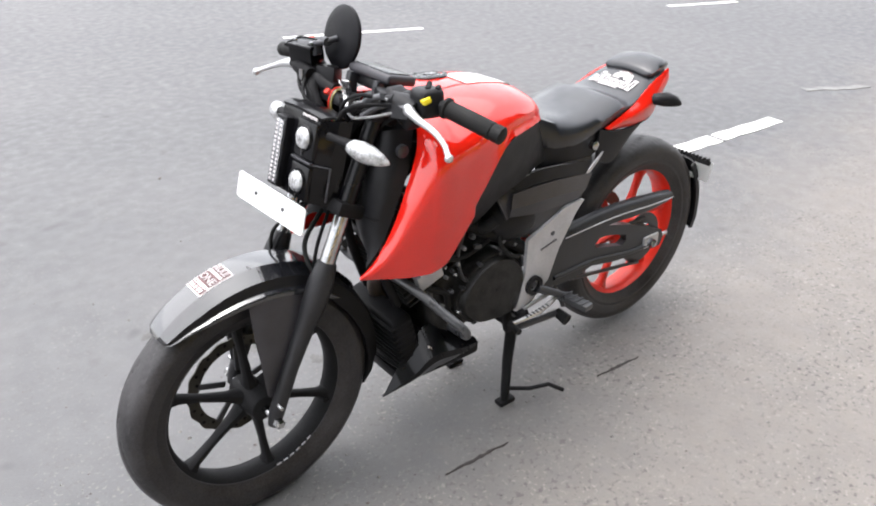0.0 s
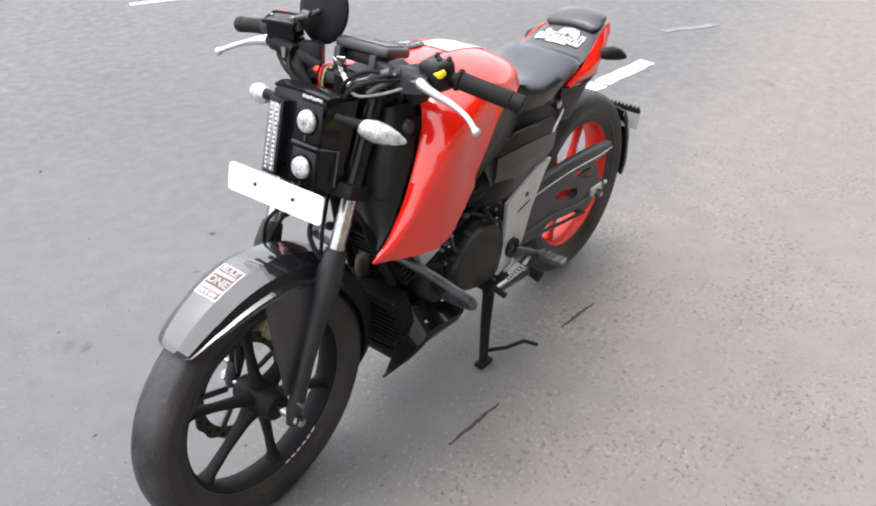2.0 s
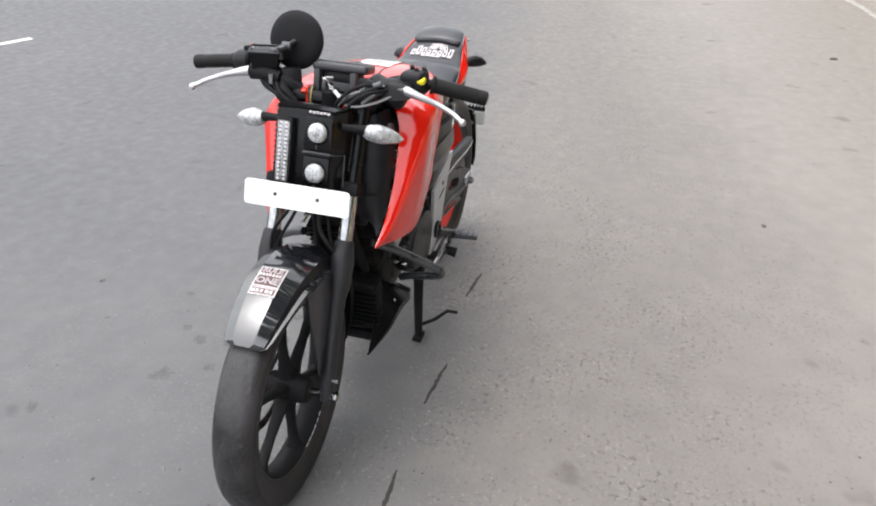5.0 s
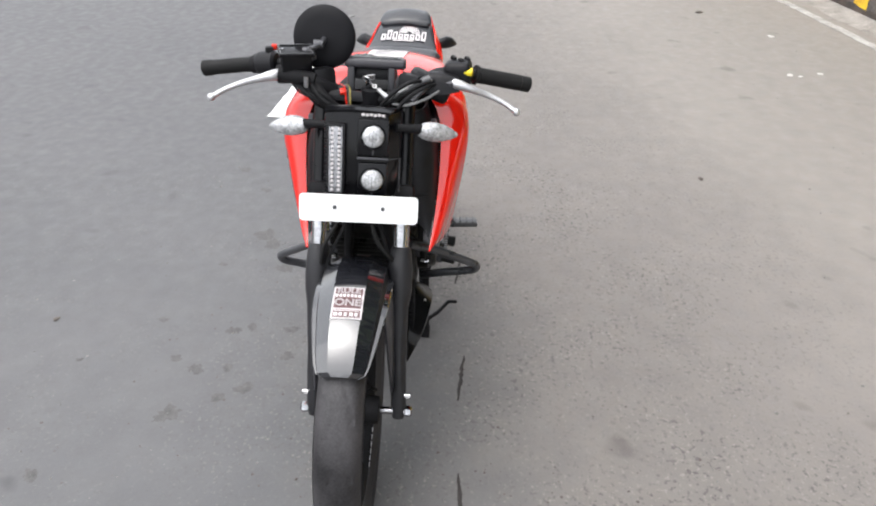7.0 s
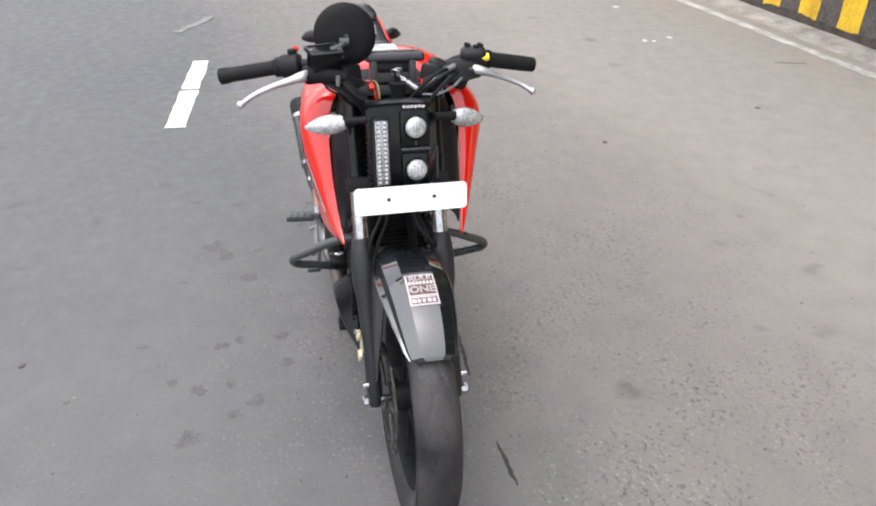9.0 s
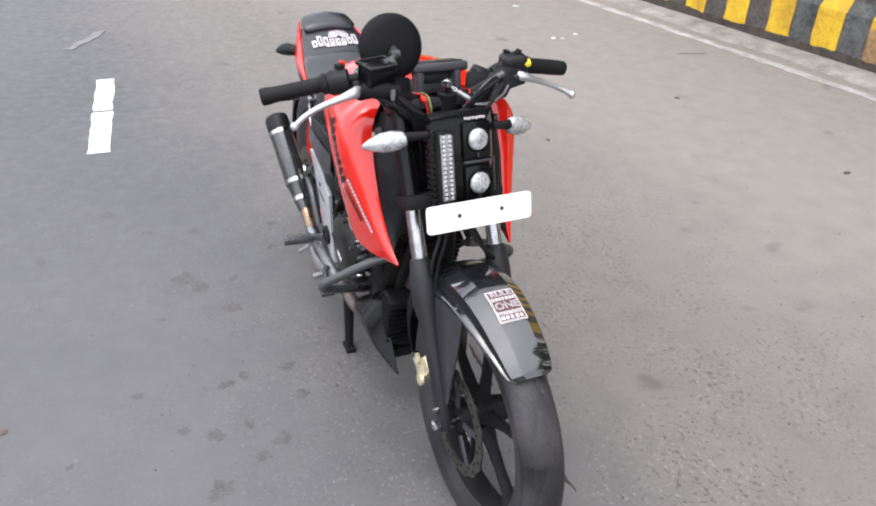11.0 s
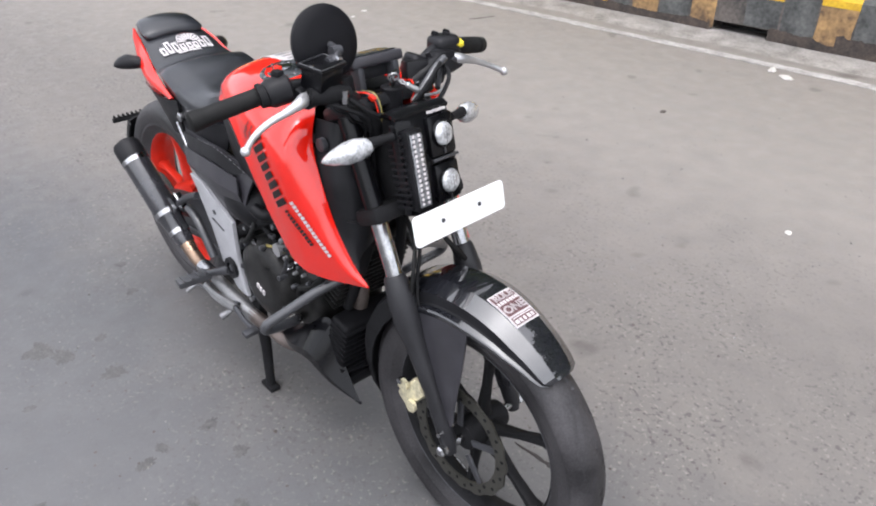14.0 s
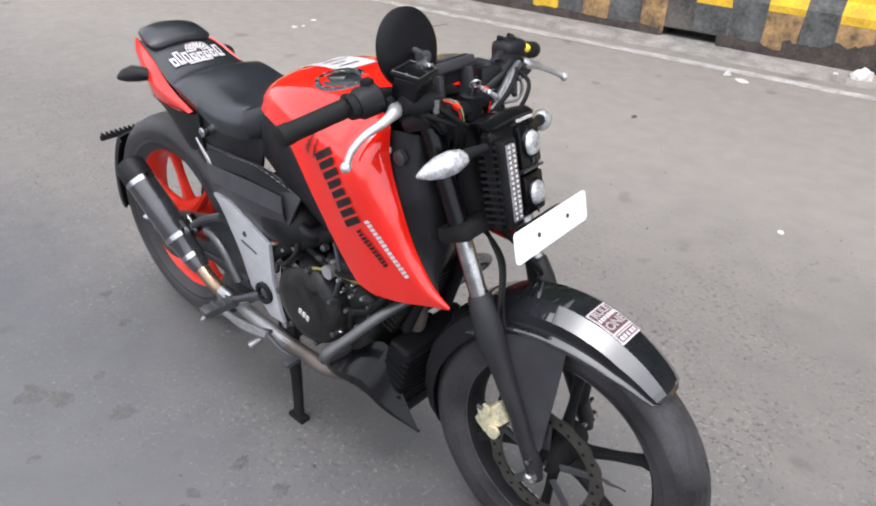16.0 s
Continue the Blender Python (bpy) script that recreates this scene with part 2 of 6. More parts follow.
M_STRIPE_LOW = shader("brown_orange_paint", (0.120, 0.075, 0.045), 0.8, vary=0.4, scale=9, fine=40, bump=0.35, depth=0.003, tint=(0.30, 0.185, 0.080))
M_STRIPE_DARK = shader("dark_grey_paint", (0.040, 0.043, 0.044), 0.75, vary=0.4, scale=8, fine=45, bump=0.3, depth=0.003, tint=(0.090, 0.092, 0.088))
M_GRIME = shader("splashed_grime", (0.026, 0.022, 0.020), 0.9, vary=0.4, scale=12, fine=60, bump=0.5, depth=0.004, tint=(0.062, 0.048, 0.040))
M_LINE_DIRTY = shader("dirty_edge_paint", (0.25, 0.238, 0.226), 0.8, vary=0.2, scale=9, fine=70, bump=0.3, tint=(0.41, 0.395, 0.38))
M_STAIN = shader("oily_stain", (0.064, 0.062, 0.061), 0.78, vary=0.3, scale=40, bump=0.2, tint=(0.086, 0.084, 0.082))
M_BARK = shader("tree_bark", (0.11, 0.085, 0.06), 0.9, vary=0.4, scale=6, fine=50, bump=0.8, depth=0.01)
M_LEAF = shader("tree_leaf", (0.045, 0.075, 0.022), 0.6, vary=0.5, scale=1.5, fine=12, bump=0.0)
M_DIRT = shader("road_dirt", (0.20, 0.185, 0.17), 0.95, vary=0.3, scale=7, fine=70, bump=0.6, depth=0.006, tint=(0.28, 0.26, 0.24))
M_TAR = shader("tar_crack", (0.030, 0.026, 0.024), 0.85, vary=0.4, bump=0.4)
M_HOLE = shader("drain_inside", (0.03, 0.028, 0.026), 0.9, vary=0.3, bump=0.3)

# ---- mesh tools ----


def part(name, bm, material, parent=None, label="", smooth=40, xf=None):
    """Links a bmesh as one mesh object under a thing or a part."""
    if xf is not None:
        bm.transform(xf)
    bmesh.ops.recalc_face_normals(bm, faces=bm.faces)
    if smooth:
        lim = radians(smooth)
        for f in bm.faces:
            f.smooth = True
        for e in bm.edges:
            e.smooth = len(e.link_faces) == 2 and e.calc_face_angle(0) < lim
    me = bpy.data.meshes.new(name)
    bm.to_mesh(me)
    bm.free()
    me.materials.append(material)
    ob = new(name, me)
    if parent is not None:
        ob.parent = parent
    if label:
        ob["label"] = label
    return ob


def spline(pts, n):
    """n points along a Catmull-Rom curve through pts."""
    p = [Vector(q) for q in pts]
    p = [p[0] * 2 - p[1]] + p + [p[-1] * 2 - p[-2]]
    out = []
    for i in range(n):
        s = i / (n - 1) * (len(p) - 3)
        k = min(int(s), len(p) - 4)
        t = s - k
        a, b, c, d = p[k:k + 4]
        out.append(0.5 * (2 * b + (c - a) * t + (2 * a - 5 * b + 4 * c - d) * t * t + (3 * b - a - 3 * c + d) * t ** 3))
    return out


def skin(bm, rings, closed=True, caps=True):
    """Joins rings of equally many points into a surface."""
    vs = [[bm.verts.new(q) for q in r] for r in rings]
    m = len(vs[0])
    for a, b in zip(vs, vs[1:]):
        for i in range(m if closed else m - 1):
            j = (i + 1) % m
            try:
                bm.faces.new((a[i], a[j], b[j], b[i]))
            except ValueError:
                pass
    if caps and closed:
        bm.faces.new(vs[0][::-1])
        bm.faces.new(vs[-1])
    return vs


def tube(pts, r, seg=10, n=None, bm=None):
    """A round bar along pts; r is one radius or a list of them along the way."""
    bm = bm or bmesh.new()
    path = spline(pts, n) if n else [Vector(q) for q in pts]
    radii = list(np.interp(np.linspace(0, 1, len(path)), np.linspace(0, 1, len(r)), r)) if isinstance(r, (list, tuple)) else [r] * len(path)
    rings, up = [], None
    for i, p in enumerate(path):
        d = (path[min(i + 1, len(path) - 1)] - path[max(i - 1, 0)]).normalized()
        if up is None:
            up = d.orthogonal().normalized()
        up = (up - d * up.dot(d)).normalized()
        side = d.cross(up)
        rings.append([p + (up * math.cos(a) + side * math.sin(a)) * radii[i] for a in (2 * math.pi * k / seg for k in range(seg))])
    skin(bm, rings)
    return bm


def block(c, size, turn=(0, 0, 0), bevel=0.006, bm=None, taper=None, seg=2):
    """A box with rounded edges; taper shrinks its +z end."""
    own = bmesh.new()
    bmesh.ops.create_cube(own, size=1)
    for v in own.verts:
        v.co = Vector((v.co.x * size[0], v.co.y * size[1], v.co.z * size[2]))
        if taper and v.co.z > 0:
            v.co.x *= taper[0]
            v.co.y *= taper[1]
    if bevel:
        bmesh.ops.bevel(own, geom=own.edges[:], offset=bevel, segments=seg, affect="EDGES", profile=0.6)
    own.transform(pose(*c, *turn))
    if bm is None:
        return own
    me = bpy.data.meshes.new("tmp")
    own.to_mesh(me)
    own.free()
    bm.from_mesh(me)
    bpy.data.meshes.remove(me)
    return bm


def turned(profile, c, seg=48, axis="y", bm=None, turn=None):
    """A turned form: profile of (along, radius) round an axis through c."""
    bm = bm or bmesh.new()
    rings = []
    for a, r in profile:
        ring = []
        for k in range(seg):
            t = 2 * math.pi * k / seg
            u, v = r * math.cos(t), r * math.sin(t)
            q = {"y": (u, a, v), "x": (a, u, v), "z": (u, v, a)}[axis]
            q = Vector(q)
            if turn is not None:
                q = turn @ q
            ring.append(Vector(c) + q)
        rings.append(ring)
    skin(bm, rings, True, profile[0][1] > 0 or profile[-1][1] > 0)
    return bm


def hollow(profile, c, seg=64, axis="y", bm=None):
    """A turned ring whose profile closes on itself."""
    bm = bm or bmesh.new()
    rings = []
    for a, r in list(profile) + [profile[0]]:
        rings.append([Vector(c) + Vector({"y": (r * math.cos(t), a, r * math.sin(t)), "x": (a, r * math.cos(t), r * math.sin(t))}[axis]) for t in (2 * math.pi * k / seg for k in range(seg))])
    skin(bm, rings, True, False)
    bmesh.ops.remove_doubles(bm, verts=bm.verts, dist=1e-5)
    return bm


def sheet(rows, thick=0.005, n=None, m=None):
    """A curved panel through rows of points, thickened inwards; n rows and m points along each after smoothing."""
    grid = [spline(r, m) if m else [Vector(q) for q in r] for r in rows]
    if n:
        cols = [spline([g[j] for g in grid], n) for j in range(len(grid[0]))]
        grid = [[cols[j][i] for j in range(len(cols))] for i in range(n)]
    bm = bmesh.new()
    skin(bm, grid, False, False)
    bmesh.ops.recalc_face_normals(bm, faces=bm.faces)
    bmesh.ops.remove_doubles(bm, verts=bm.verts, dist=1e-5)
    if thick:
        bmesh.ops.solidify(bm, geom=bm.faces[:], thickness=thick)
    return bm


def slab(outline, y, thick, bevel=0.004, bulge=None):
    """A plate cut to an outline in x and z, standing at y, thickened to both sides; bulge(x, z) shifts it sideways."""
    bm = bmesh.new()
    vs = [bm.verts.new((x, y - thick / 2, z)) for x, z in outline]
    f = bm.faces.new(vs)
    res = bmesh.ops.extrude_face_region(bm, geom=[f])
    for v in [g for g in res["geom"] if isinstance(g, bmesh.types.BMVert)]:
        v.co.y += thick
    if bevel:
        bmesh.ops.bevel(bm, geom=bm.edges[:], offset=bevel, segments=2, affect="EDGES", profile=0.6)
    if bulge:
        for v in bm.verts:
            v.co.y += bulge(v.co.x, v.co.z)
    return bm


def flip(bm):
    """The same form on the other side of the machine."""
    out = bm.copy()
    for v in out.verts:
        v.co.y = -v.co.y
    bmesh.ops.reverse_faces(out, faces=out.faces)
    return out


def both(name, bm, material, parent, label="", smooth=40, xf=None):
    other = flip(bm)
    return part(name, bm, material, parent, label, smooth, xf), part(name, other, material, parent, label, smooth, xf)


# ---- ground ----
bm = bmesh.new()
edges = [-400, -120, -40, -15, -6, -3, 0, 3, 6, 15, 40, 120, 400]
skin(bm, [[(x, y, 0) for y in edges] for x in edges], False, False)
ground = tagged(part("ground", bm, M_ASPHALT, smooth=0), "pale worn asphalt carriageway with dust and grit", "road", kind="structure")


def paint_line(name, a, b, width, material, label, ragged=0.006, step=0.06):
    """A painted line lying on the road with a ragged edge."""
    a, b = Vector((*a, 0)), Vector((*b, 0))
    d = (b - a).normalized()
    s = Vector((-d.y, d.x, 0))
    n = max(4, int((b - a).length / step))
    rows = []
    for i in range(n + 1):
        p = a + (b - a) * (i / n)
        w0, w1 = [width / 2 + random.uniform(-ragged, ragged) for _ in range(2)]
        rows.append([p + s * w0 + Vector((0, 0, 0.0005)), p + s * w0 + Vector((0, 0, 0.004)), p - s * w1 + Vector((0, 0, 0.004)), p - s * w1 + Vector((0, 0, 0.0005))])
    bm = bmesh.new()
    skin(bm, rows, False, False)
    return tagged(part(name, bm, material, smooth=0), label, "road marking", kind="structure")


paint_line("lane_dash", (-1.815, -0.814), (-2.36, -0.784), 0.098, M_LINE, "short white lane dash painted on the asphalt")
paint_line("lane_dash", (-2.385, -0.783), (-2.905, -0.752), 0.096, M_LINE, "short white lane dash painted on the asphalt")
paint_line("lane_dash", (-3.58, -0.96), (-3.98, -0.74), 0.06, M_LINE_WORN, "worn faded white paint patch on the asphalt", 0.018)
paint_line("lane_line", (-1.62, -4.185), (-2.69, -3.785), 0.052, M_LINE, "thin white line across the far lane")
paint_line("lane_line", (-5.05, -3.12), (-5.75, -2.85), 0.06, M_LINE, "thin white line across the far lane")


def kerb(x, off=0.0):
    return 3.66 + 0.165 * x + off


for x0, x1 in ((-14, -8), (-8, -4), (-4, -1.5), (-1.5, 1.5), (1.5, 6)):
    paint_line("edge_line", (x0, kerb(x0)), (x1, kerb(x1)), 0.075, M_LINE_DIRTY, "dirty white edge line along the barrier", 0.008)

# dirt strip between the edge line and the barrier
bm = bmesh.new()
rows = []
for i in range(90):
    x = -14 + i * 20 / 89
    wob = 0.05 * noise.noise(Vector((x * 1.7, 3, 0)))
    rows.append([(x, kerb(x, 0.16 + wob), 0.0006), (x, kerb(x, 0.24 + wob * 0.6), 0.009 + 0.004 * noise.noise(Vector((x * 4, 0, 0)))), (x, kerb(x, 0.34), 0.018 + 0.008 * noise.noise(Vector((x * 3, 1, 0)))), (x, kerb(x, 0.47), 0.022)])
skin(bm, rows, False, False)
tagged(part("roadside_dirt", bm, M_DIRT), "strip of pale dirt swept against the barrier", "dirt", kind="stuff")

# ---- barrier ----
WALL = pose(0, 4.07, 0, 0, 0, math.degrees(math.atan(0.165)))


def wall_run(x0, x1, recess=0.0):
    """A stretch of the barrier between two places along it; recess sets its foot back into a drain opening."""
    prof = [(0, 0), (0, 0.33), (0.06, 0.40), (0.10, 0.85), (0.30, 0.85), (0.30, 0)]
    if recess:
        prof = [(recess, 0), (recess, 0.085), (0, 0.085), (0, 0.33), (0.06, 0.40), (0.10, 0.85), (0.30, 0.85), (0.30, 0)]
    bm = bmesh.new()
    skin(bm, [[(x, y, z) for y, z in prof] for x in (x0, x1)], True, True)
    bm.transform(WALL)
    return bm


barrier = tagged(new("barrier"), "low concrete road barrier painted in dirty black and yellow stripes", "barrier", kind="structure")
for x0, x1, rec in ((-14, -4.2, 0), (-4.2, -1.125, 0), (-1.125, -0.755, 0.22), (-0.755, 2.4, 0), (2.4, 6, 0)):
    part("wall_section", wall_run(x0 + 0.002, x1 - 0.002, rec), M_CONCRETE, barrier, smooth=0)
part("drain_opening", block((-0.94, 0.215, 0.042), (0.36, 0.01, 0.08), bevel=0.0), M_HOLE, barrier, "dark drain opening at the foot", smooth=0, xf=WALL)
# each stripe: its two ends along the wall, and whether its lower part takes a duller colour
stripes = [(-2.45, -2.26, False), (-2.08, -1.885, False), (-1.70, -1.51, True), (-1.275, -1.105, True), (-0.92, -0.70, True), (-0.476, -0.27, True), (-0.058, 0.147, True), (0.36, 0.57, True), (0.78, 0.99, True), (1.2, 1.41, True), (1.62, 1.83, True)]
stripes += [(-2.83 - 0.385 * k, -2.64 - 0.385 * k, False) for k in range(16)] + [(2.04 + 0.42 * k, 2.25 + 0.42 * k, True) for k in range(9)]
PAINT_CUT = 0.285
for a, b, duller in stripes:
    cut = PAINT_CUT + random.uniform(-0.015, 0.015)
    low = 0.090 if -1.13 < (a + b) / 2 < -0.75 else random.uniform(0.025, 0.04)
    # below the cut a duller stripe is brown-orange or dark grey, above it yellow
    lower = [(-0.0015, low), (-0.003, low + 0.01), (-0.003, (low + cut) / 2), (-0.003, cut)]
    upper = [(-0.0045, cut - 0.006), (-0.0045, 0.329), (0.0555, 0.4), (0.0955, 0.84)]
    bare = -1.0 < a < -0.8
    for prof, paint, label in ((lower, M_STRIPE_DARK if bare else M_STRIPE_LOW if duller else M_STRIPE, "lower band of the painted stripe"), (upper, M_STRIPE, "weathered yellow painted stripe")):
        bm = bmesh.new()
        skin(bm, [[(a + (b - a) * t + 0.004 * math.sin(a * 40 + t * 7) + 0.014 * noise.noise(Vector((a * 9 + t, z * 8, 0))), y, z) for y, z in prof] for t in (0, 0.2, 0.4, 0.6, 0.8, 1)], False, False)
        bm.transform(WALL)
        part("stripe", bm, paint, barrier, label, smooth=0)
for a, b in ((-2.26, -2.08), (-1.885, -1.70), (-1.51, -1.275), (-0.70, -0.476), (-0.27, -0.058), (0.147, 0.36)):
    bm = bmesh.new()
    prof = [(-0.0012, 0.03), (-0.002, 0.045), (-0.002, 0.2), (-0.002, 0.329), (0.057, 0.4)]
    skin(bm, [[(a + 0.012 + (b - a - 0.024) * t + 0.012 * noise.noise(Vector((a * 7 + t, z * 9, 2))), y, z) for y, z in prof] for t in (0, 0.25, 0.5, 0.75, 1)], False, False)
    bm.transform(WALL)
    part("stripe", bm, M_STRIPE_DARK, barrier, "worn dark grey painted stripe", smooth=0)



def grime_band(x0, x1, top, rough):
    """Soot and splashed mud along the foot of the wall, with a ragged upper edge."""
    rows = []
    n = int((x1 - x0) / 0.02)
    for i in range(n + 1):
        x = x0 + (x1 - x0) * i / n
        z = top + rough * noise.noise(Vector((x * 2.3, 5, 0))) + 0.5 * rough * noise.noise(Vector((x * 9, 8, 0))) + 0.3 * rough * noise.noise(Vector((x * 30, 2, 0)))
        rows.append([(x, -0.0056, 0.004), (x, -0.0060, z * 0.5), (x, -0.0056, z)])
    bm = bmesh.new()
    skin(bm, rows, False, False)
    bm.transform(WALL)
    part("grime_band", bm, M_GRIME, barrier, "dark splashed grime along the foot", smooth=0)


grime_band(-9.0, -1.13, 0.075, 0.03)
grime_band(-0.75, -0.35, 0.075, 0.05)
grime_band(-0.35, 0.20, 0.15, 0.10)
grime_band(0.20, 2.4, 0.10, 0.06)


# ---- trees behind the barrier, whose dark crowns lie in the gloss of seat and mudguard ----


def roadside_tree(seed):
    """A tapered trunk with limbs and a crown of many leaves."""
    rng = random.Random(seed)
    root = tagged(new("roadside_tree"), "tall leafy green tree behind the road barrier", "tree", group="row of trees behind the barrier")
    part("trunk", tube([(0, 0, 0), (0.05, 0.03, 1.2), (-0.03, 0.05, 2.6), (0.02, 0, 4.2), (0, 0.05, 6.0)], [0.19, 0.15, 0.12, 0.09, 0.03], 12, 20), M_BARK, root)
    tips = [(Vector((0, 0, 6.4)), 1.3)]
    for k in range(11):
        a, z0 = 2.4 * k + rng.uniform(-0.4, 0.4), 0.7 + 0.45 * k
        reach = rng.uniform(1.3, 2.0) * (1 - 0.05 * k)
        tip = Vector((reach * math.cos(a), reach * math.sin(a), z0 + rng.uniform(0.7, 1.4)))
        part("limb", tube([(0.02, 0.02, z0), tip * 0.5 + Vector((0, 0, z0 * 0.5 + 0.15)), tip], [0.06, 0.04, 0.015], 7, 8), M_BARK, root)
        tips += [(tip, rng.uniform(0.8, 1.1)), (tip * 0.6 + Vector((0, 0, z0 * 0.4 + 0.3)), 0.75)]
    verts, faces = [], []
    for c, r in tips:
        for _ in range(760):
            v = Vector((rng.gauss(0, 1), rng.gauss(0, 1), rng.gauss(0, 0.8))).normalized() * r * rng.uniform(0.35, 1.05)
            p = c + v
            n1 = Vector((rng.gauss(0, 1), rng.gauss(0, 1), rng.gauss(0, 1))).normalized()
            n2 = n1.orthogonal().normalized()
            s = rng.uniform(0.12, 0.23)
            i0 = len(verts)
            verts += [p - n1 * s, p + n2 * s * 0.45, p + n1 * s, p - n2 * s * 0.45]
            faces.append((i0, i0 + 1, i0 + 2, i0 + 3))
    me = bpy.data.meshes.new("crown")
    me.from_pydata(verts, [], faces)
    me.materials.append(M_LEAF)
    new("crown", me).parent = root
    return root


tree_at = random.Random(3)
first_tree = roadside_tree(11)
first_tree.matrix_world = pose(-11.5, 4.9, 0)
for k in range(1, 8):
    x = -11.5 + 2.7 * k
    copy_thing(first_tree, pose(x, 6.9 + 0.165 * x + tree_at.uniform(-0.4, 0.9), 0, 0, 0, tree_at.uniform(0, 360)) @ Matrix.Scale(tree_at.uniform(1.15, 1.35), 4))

# ---- motorcycle ----
bike = tagged(new("motorcycle"), "red and black sport motorcycle upright on its centre stand", "motorcycle")
AXIS_AT, AXIS = Vector((0.47, 0, 0.72)), Vector((-0.418, 0, 0.908))
STEER = Matrix.Translation(AXIS_AT) @ Matrix.Rotation(radians(5.0), 4, AXIS) @ Matrix.Translation(-AXIS_AT)
TWIST = Matrix.Translation(AXIS_AT) @ Matrix.Rotation(radians(2.2), 4, AXIS) @ Matrix.Translation(-AXIS_AT)  # the wheel stands a little straighter than the bars
FW, RW = Vector((0.708, 0, 0.306)), Vector((-0.59, 0, 0.333))


def tyre(c, R, w, bead, seg=288):
    """A tyre with long slanted grooves cut into its tread and ribs on its sidewall."""
    half = [(0.62, bead - 0.012), (0.70, bead), (0.86, bead + 0.012), (0.90, bead + 0.016), (0.905, bead + 0.024), (0.955, bead + 0.029), (0.965, bead + 0.038), (1.0, bead + 0.046), (0.995, R - 0.034), (0.95, R - 0.026), (0.88, R - 0.0185), (0.78, R - 0.012), (0.68, R - 0.008), (0.58, R - 0.0055), (0.47, R - 0.0035), (0.36, R - 0.002), (0.26, R - 0.001), (0.16, R - 0.0004), (0.05, R)]
    prof = [(-a * w, r) for a, r in half] + [(a * w, r) for a, r in reversed(half)]
    bm = bmesh.new()
    rings = []
    for k in range(seg):
        t = 2 * math.pi * k / seg
        ring = []
        for a, r in prof:
            s = abs(a / w)
            cut = 0.0
            if 0.1 < s < 0.93 and r > R - 0.024:
                ph = (k / seg * 16 + s * 1.5 + (0.5 if a > 0 else 0)) % 1
                if ph < 0.10:
                    cut = 0.003
            ring.append(c + Vector(((r - cut) * math.cos(t), a, (r - cut) * math.sin(t))))
        rings.append(ring)
    rings.append(rings[0])
    skin(bm, rings, False, False)
    bmesh.ops.remove_doubles(bm, verts=bm.verts, dist=1e-5)
    return bm


def wheel(c, R, w, bead, paint, name, label, spokes, start, xf=None, hub=0.05):
    root = part(name, hollow([(-w * 0.62, bead + 0.006), (-w * 0.62, bead - 0.012), (-w * 0.45, bead - 0.020), (0, bead - 0.024), (w * 0.45, bead - 0.020), (w * 0.62, bead - 0.012), (w * 0.62, bead + 0.006), (w * 0.3, bead - 0.012), (-w * 0.3, bead - 0.012)], c), paint, bike, label, xf=xf)
    part("tyre", tyre(c, R, w, bead), M_RUBBER, root, "worn black road tyre", 30, xf)
    part("hub", turned([(-0.055, 0.026), (-0.053, hub * 0.84), (-0.03, hub), (0.03, hub), (0.058, hub * 0.84), (0.06, 0.026)], c, 28), paint, root, xf=xf)
    for k in range(spokes):
        a = start + 360 / spokes * k
        bm = bmesh.new()
        rr = [0.035, 0.07, 0.13, bead - 0.042, bead - 0.018]
        wd = [0.015, 0.010, 0.0078, 0.0095, 0.016]
        th = [0.02, 0.014, 0.011, 0.013, 0.02]
        rings = [[(r, s * t2, u * w2) for s, u in ((-1, -0.6), (-1, 0.6), (-0.6, 1), (0.6, 1), (1, 0.6), (1, -0.6), (0.6, -1), (-0.6, -1))] for r, w2, t2 in zip(rr, wd, th)]
        skin(bm, rings)
        bm.transform(Matrix.Translation(c) @ Matrix.Rotation(radians(-a), 4, "Y"))
        part("spoke", bm, paint, root, xf=xf)
    return root


front_wheel = wheel(FW, 0.305, 0.049, 0.229, M_MATT, "front_wheel", "black cast alloy front wheel", 6, 25, TWIST, 0.036)
rear_wheel = wheel(RW, 0.308, 0.064, 0.222, M_RED_RIM, "rear_wheel", "red painted cast alloy rear wheel", 6, 50)

part("valve_stem", tube([FW + Vector((-0.19, 0.02, -0.10)), FW + Vector((-0.165, 0.035, -0.085))], 0.0045, 8), M_GRIP, front_wheel, xf=TWIST)
for k in range(6):
    a = radians(236 + 5 * k)
    bm = block((0, 0, 0), (0.003, 0.002, 0.012), bevel=0)
    bm.transform(Matrix.Translation(FW + Vector((0.2155 * math.cos(a), 0.0305, 0.2155 * math.sin(a)))) @ Matrix.Rotation(-a, 4, "Y"))
    part("rim_mark", bm, M_SILVER, front_wheel, smooth=0, xf=TWIST)
for y in (-0.0305, 0.0305):
    part("rim_line", tube([FW + Vector((0.2185 * math.cos(2 * math.pi * k / 72), y, 0.2185 * math.sin(2 * math.pi * k / 72))) for k in range(73)], 0.0011, 5), M_GUN, front_wheel, xf=TWIST)
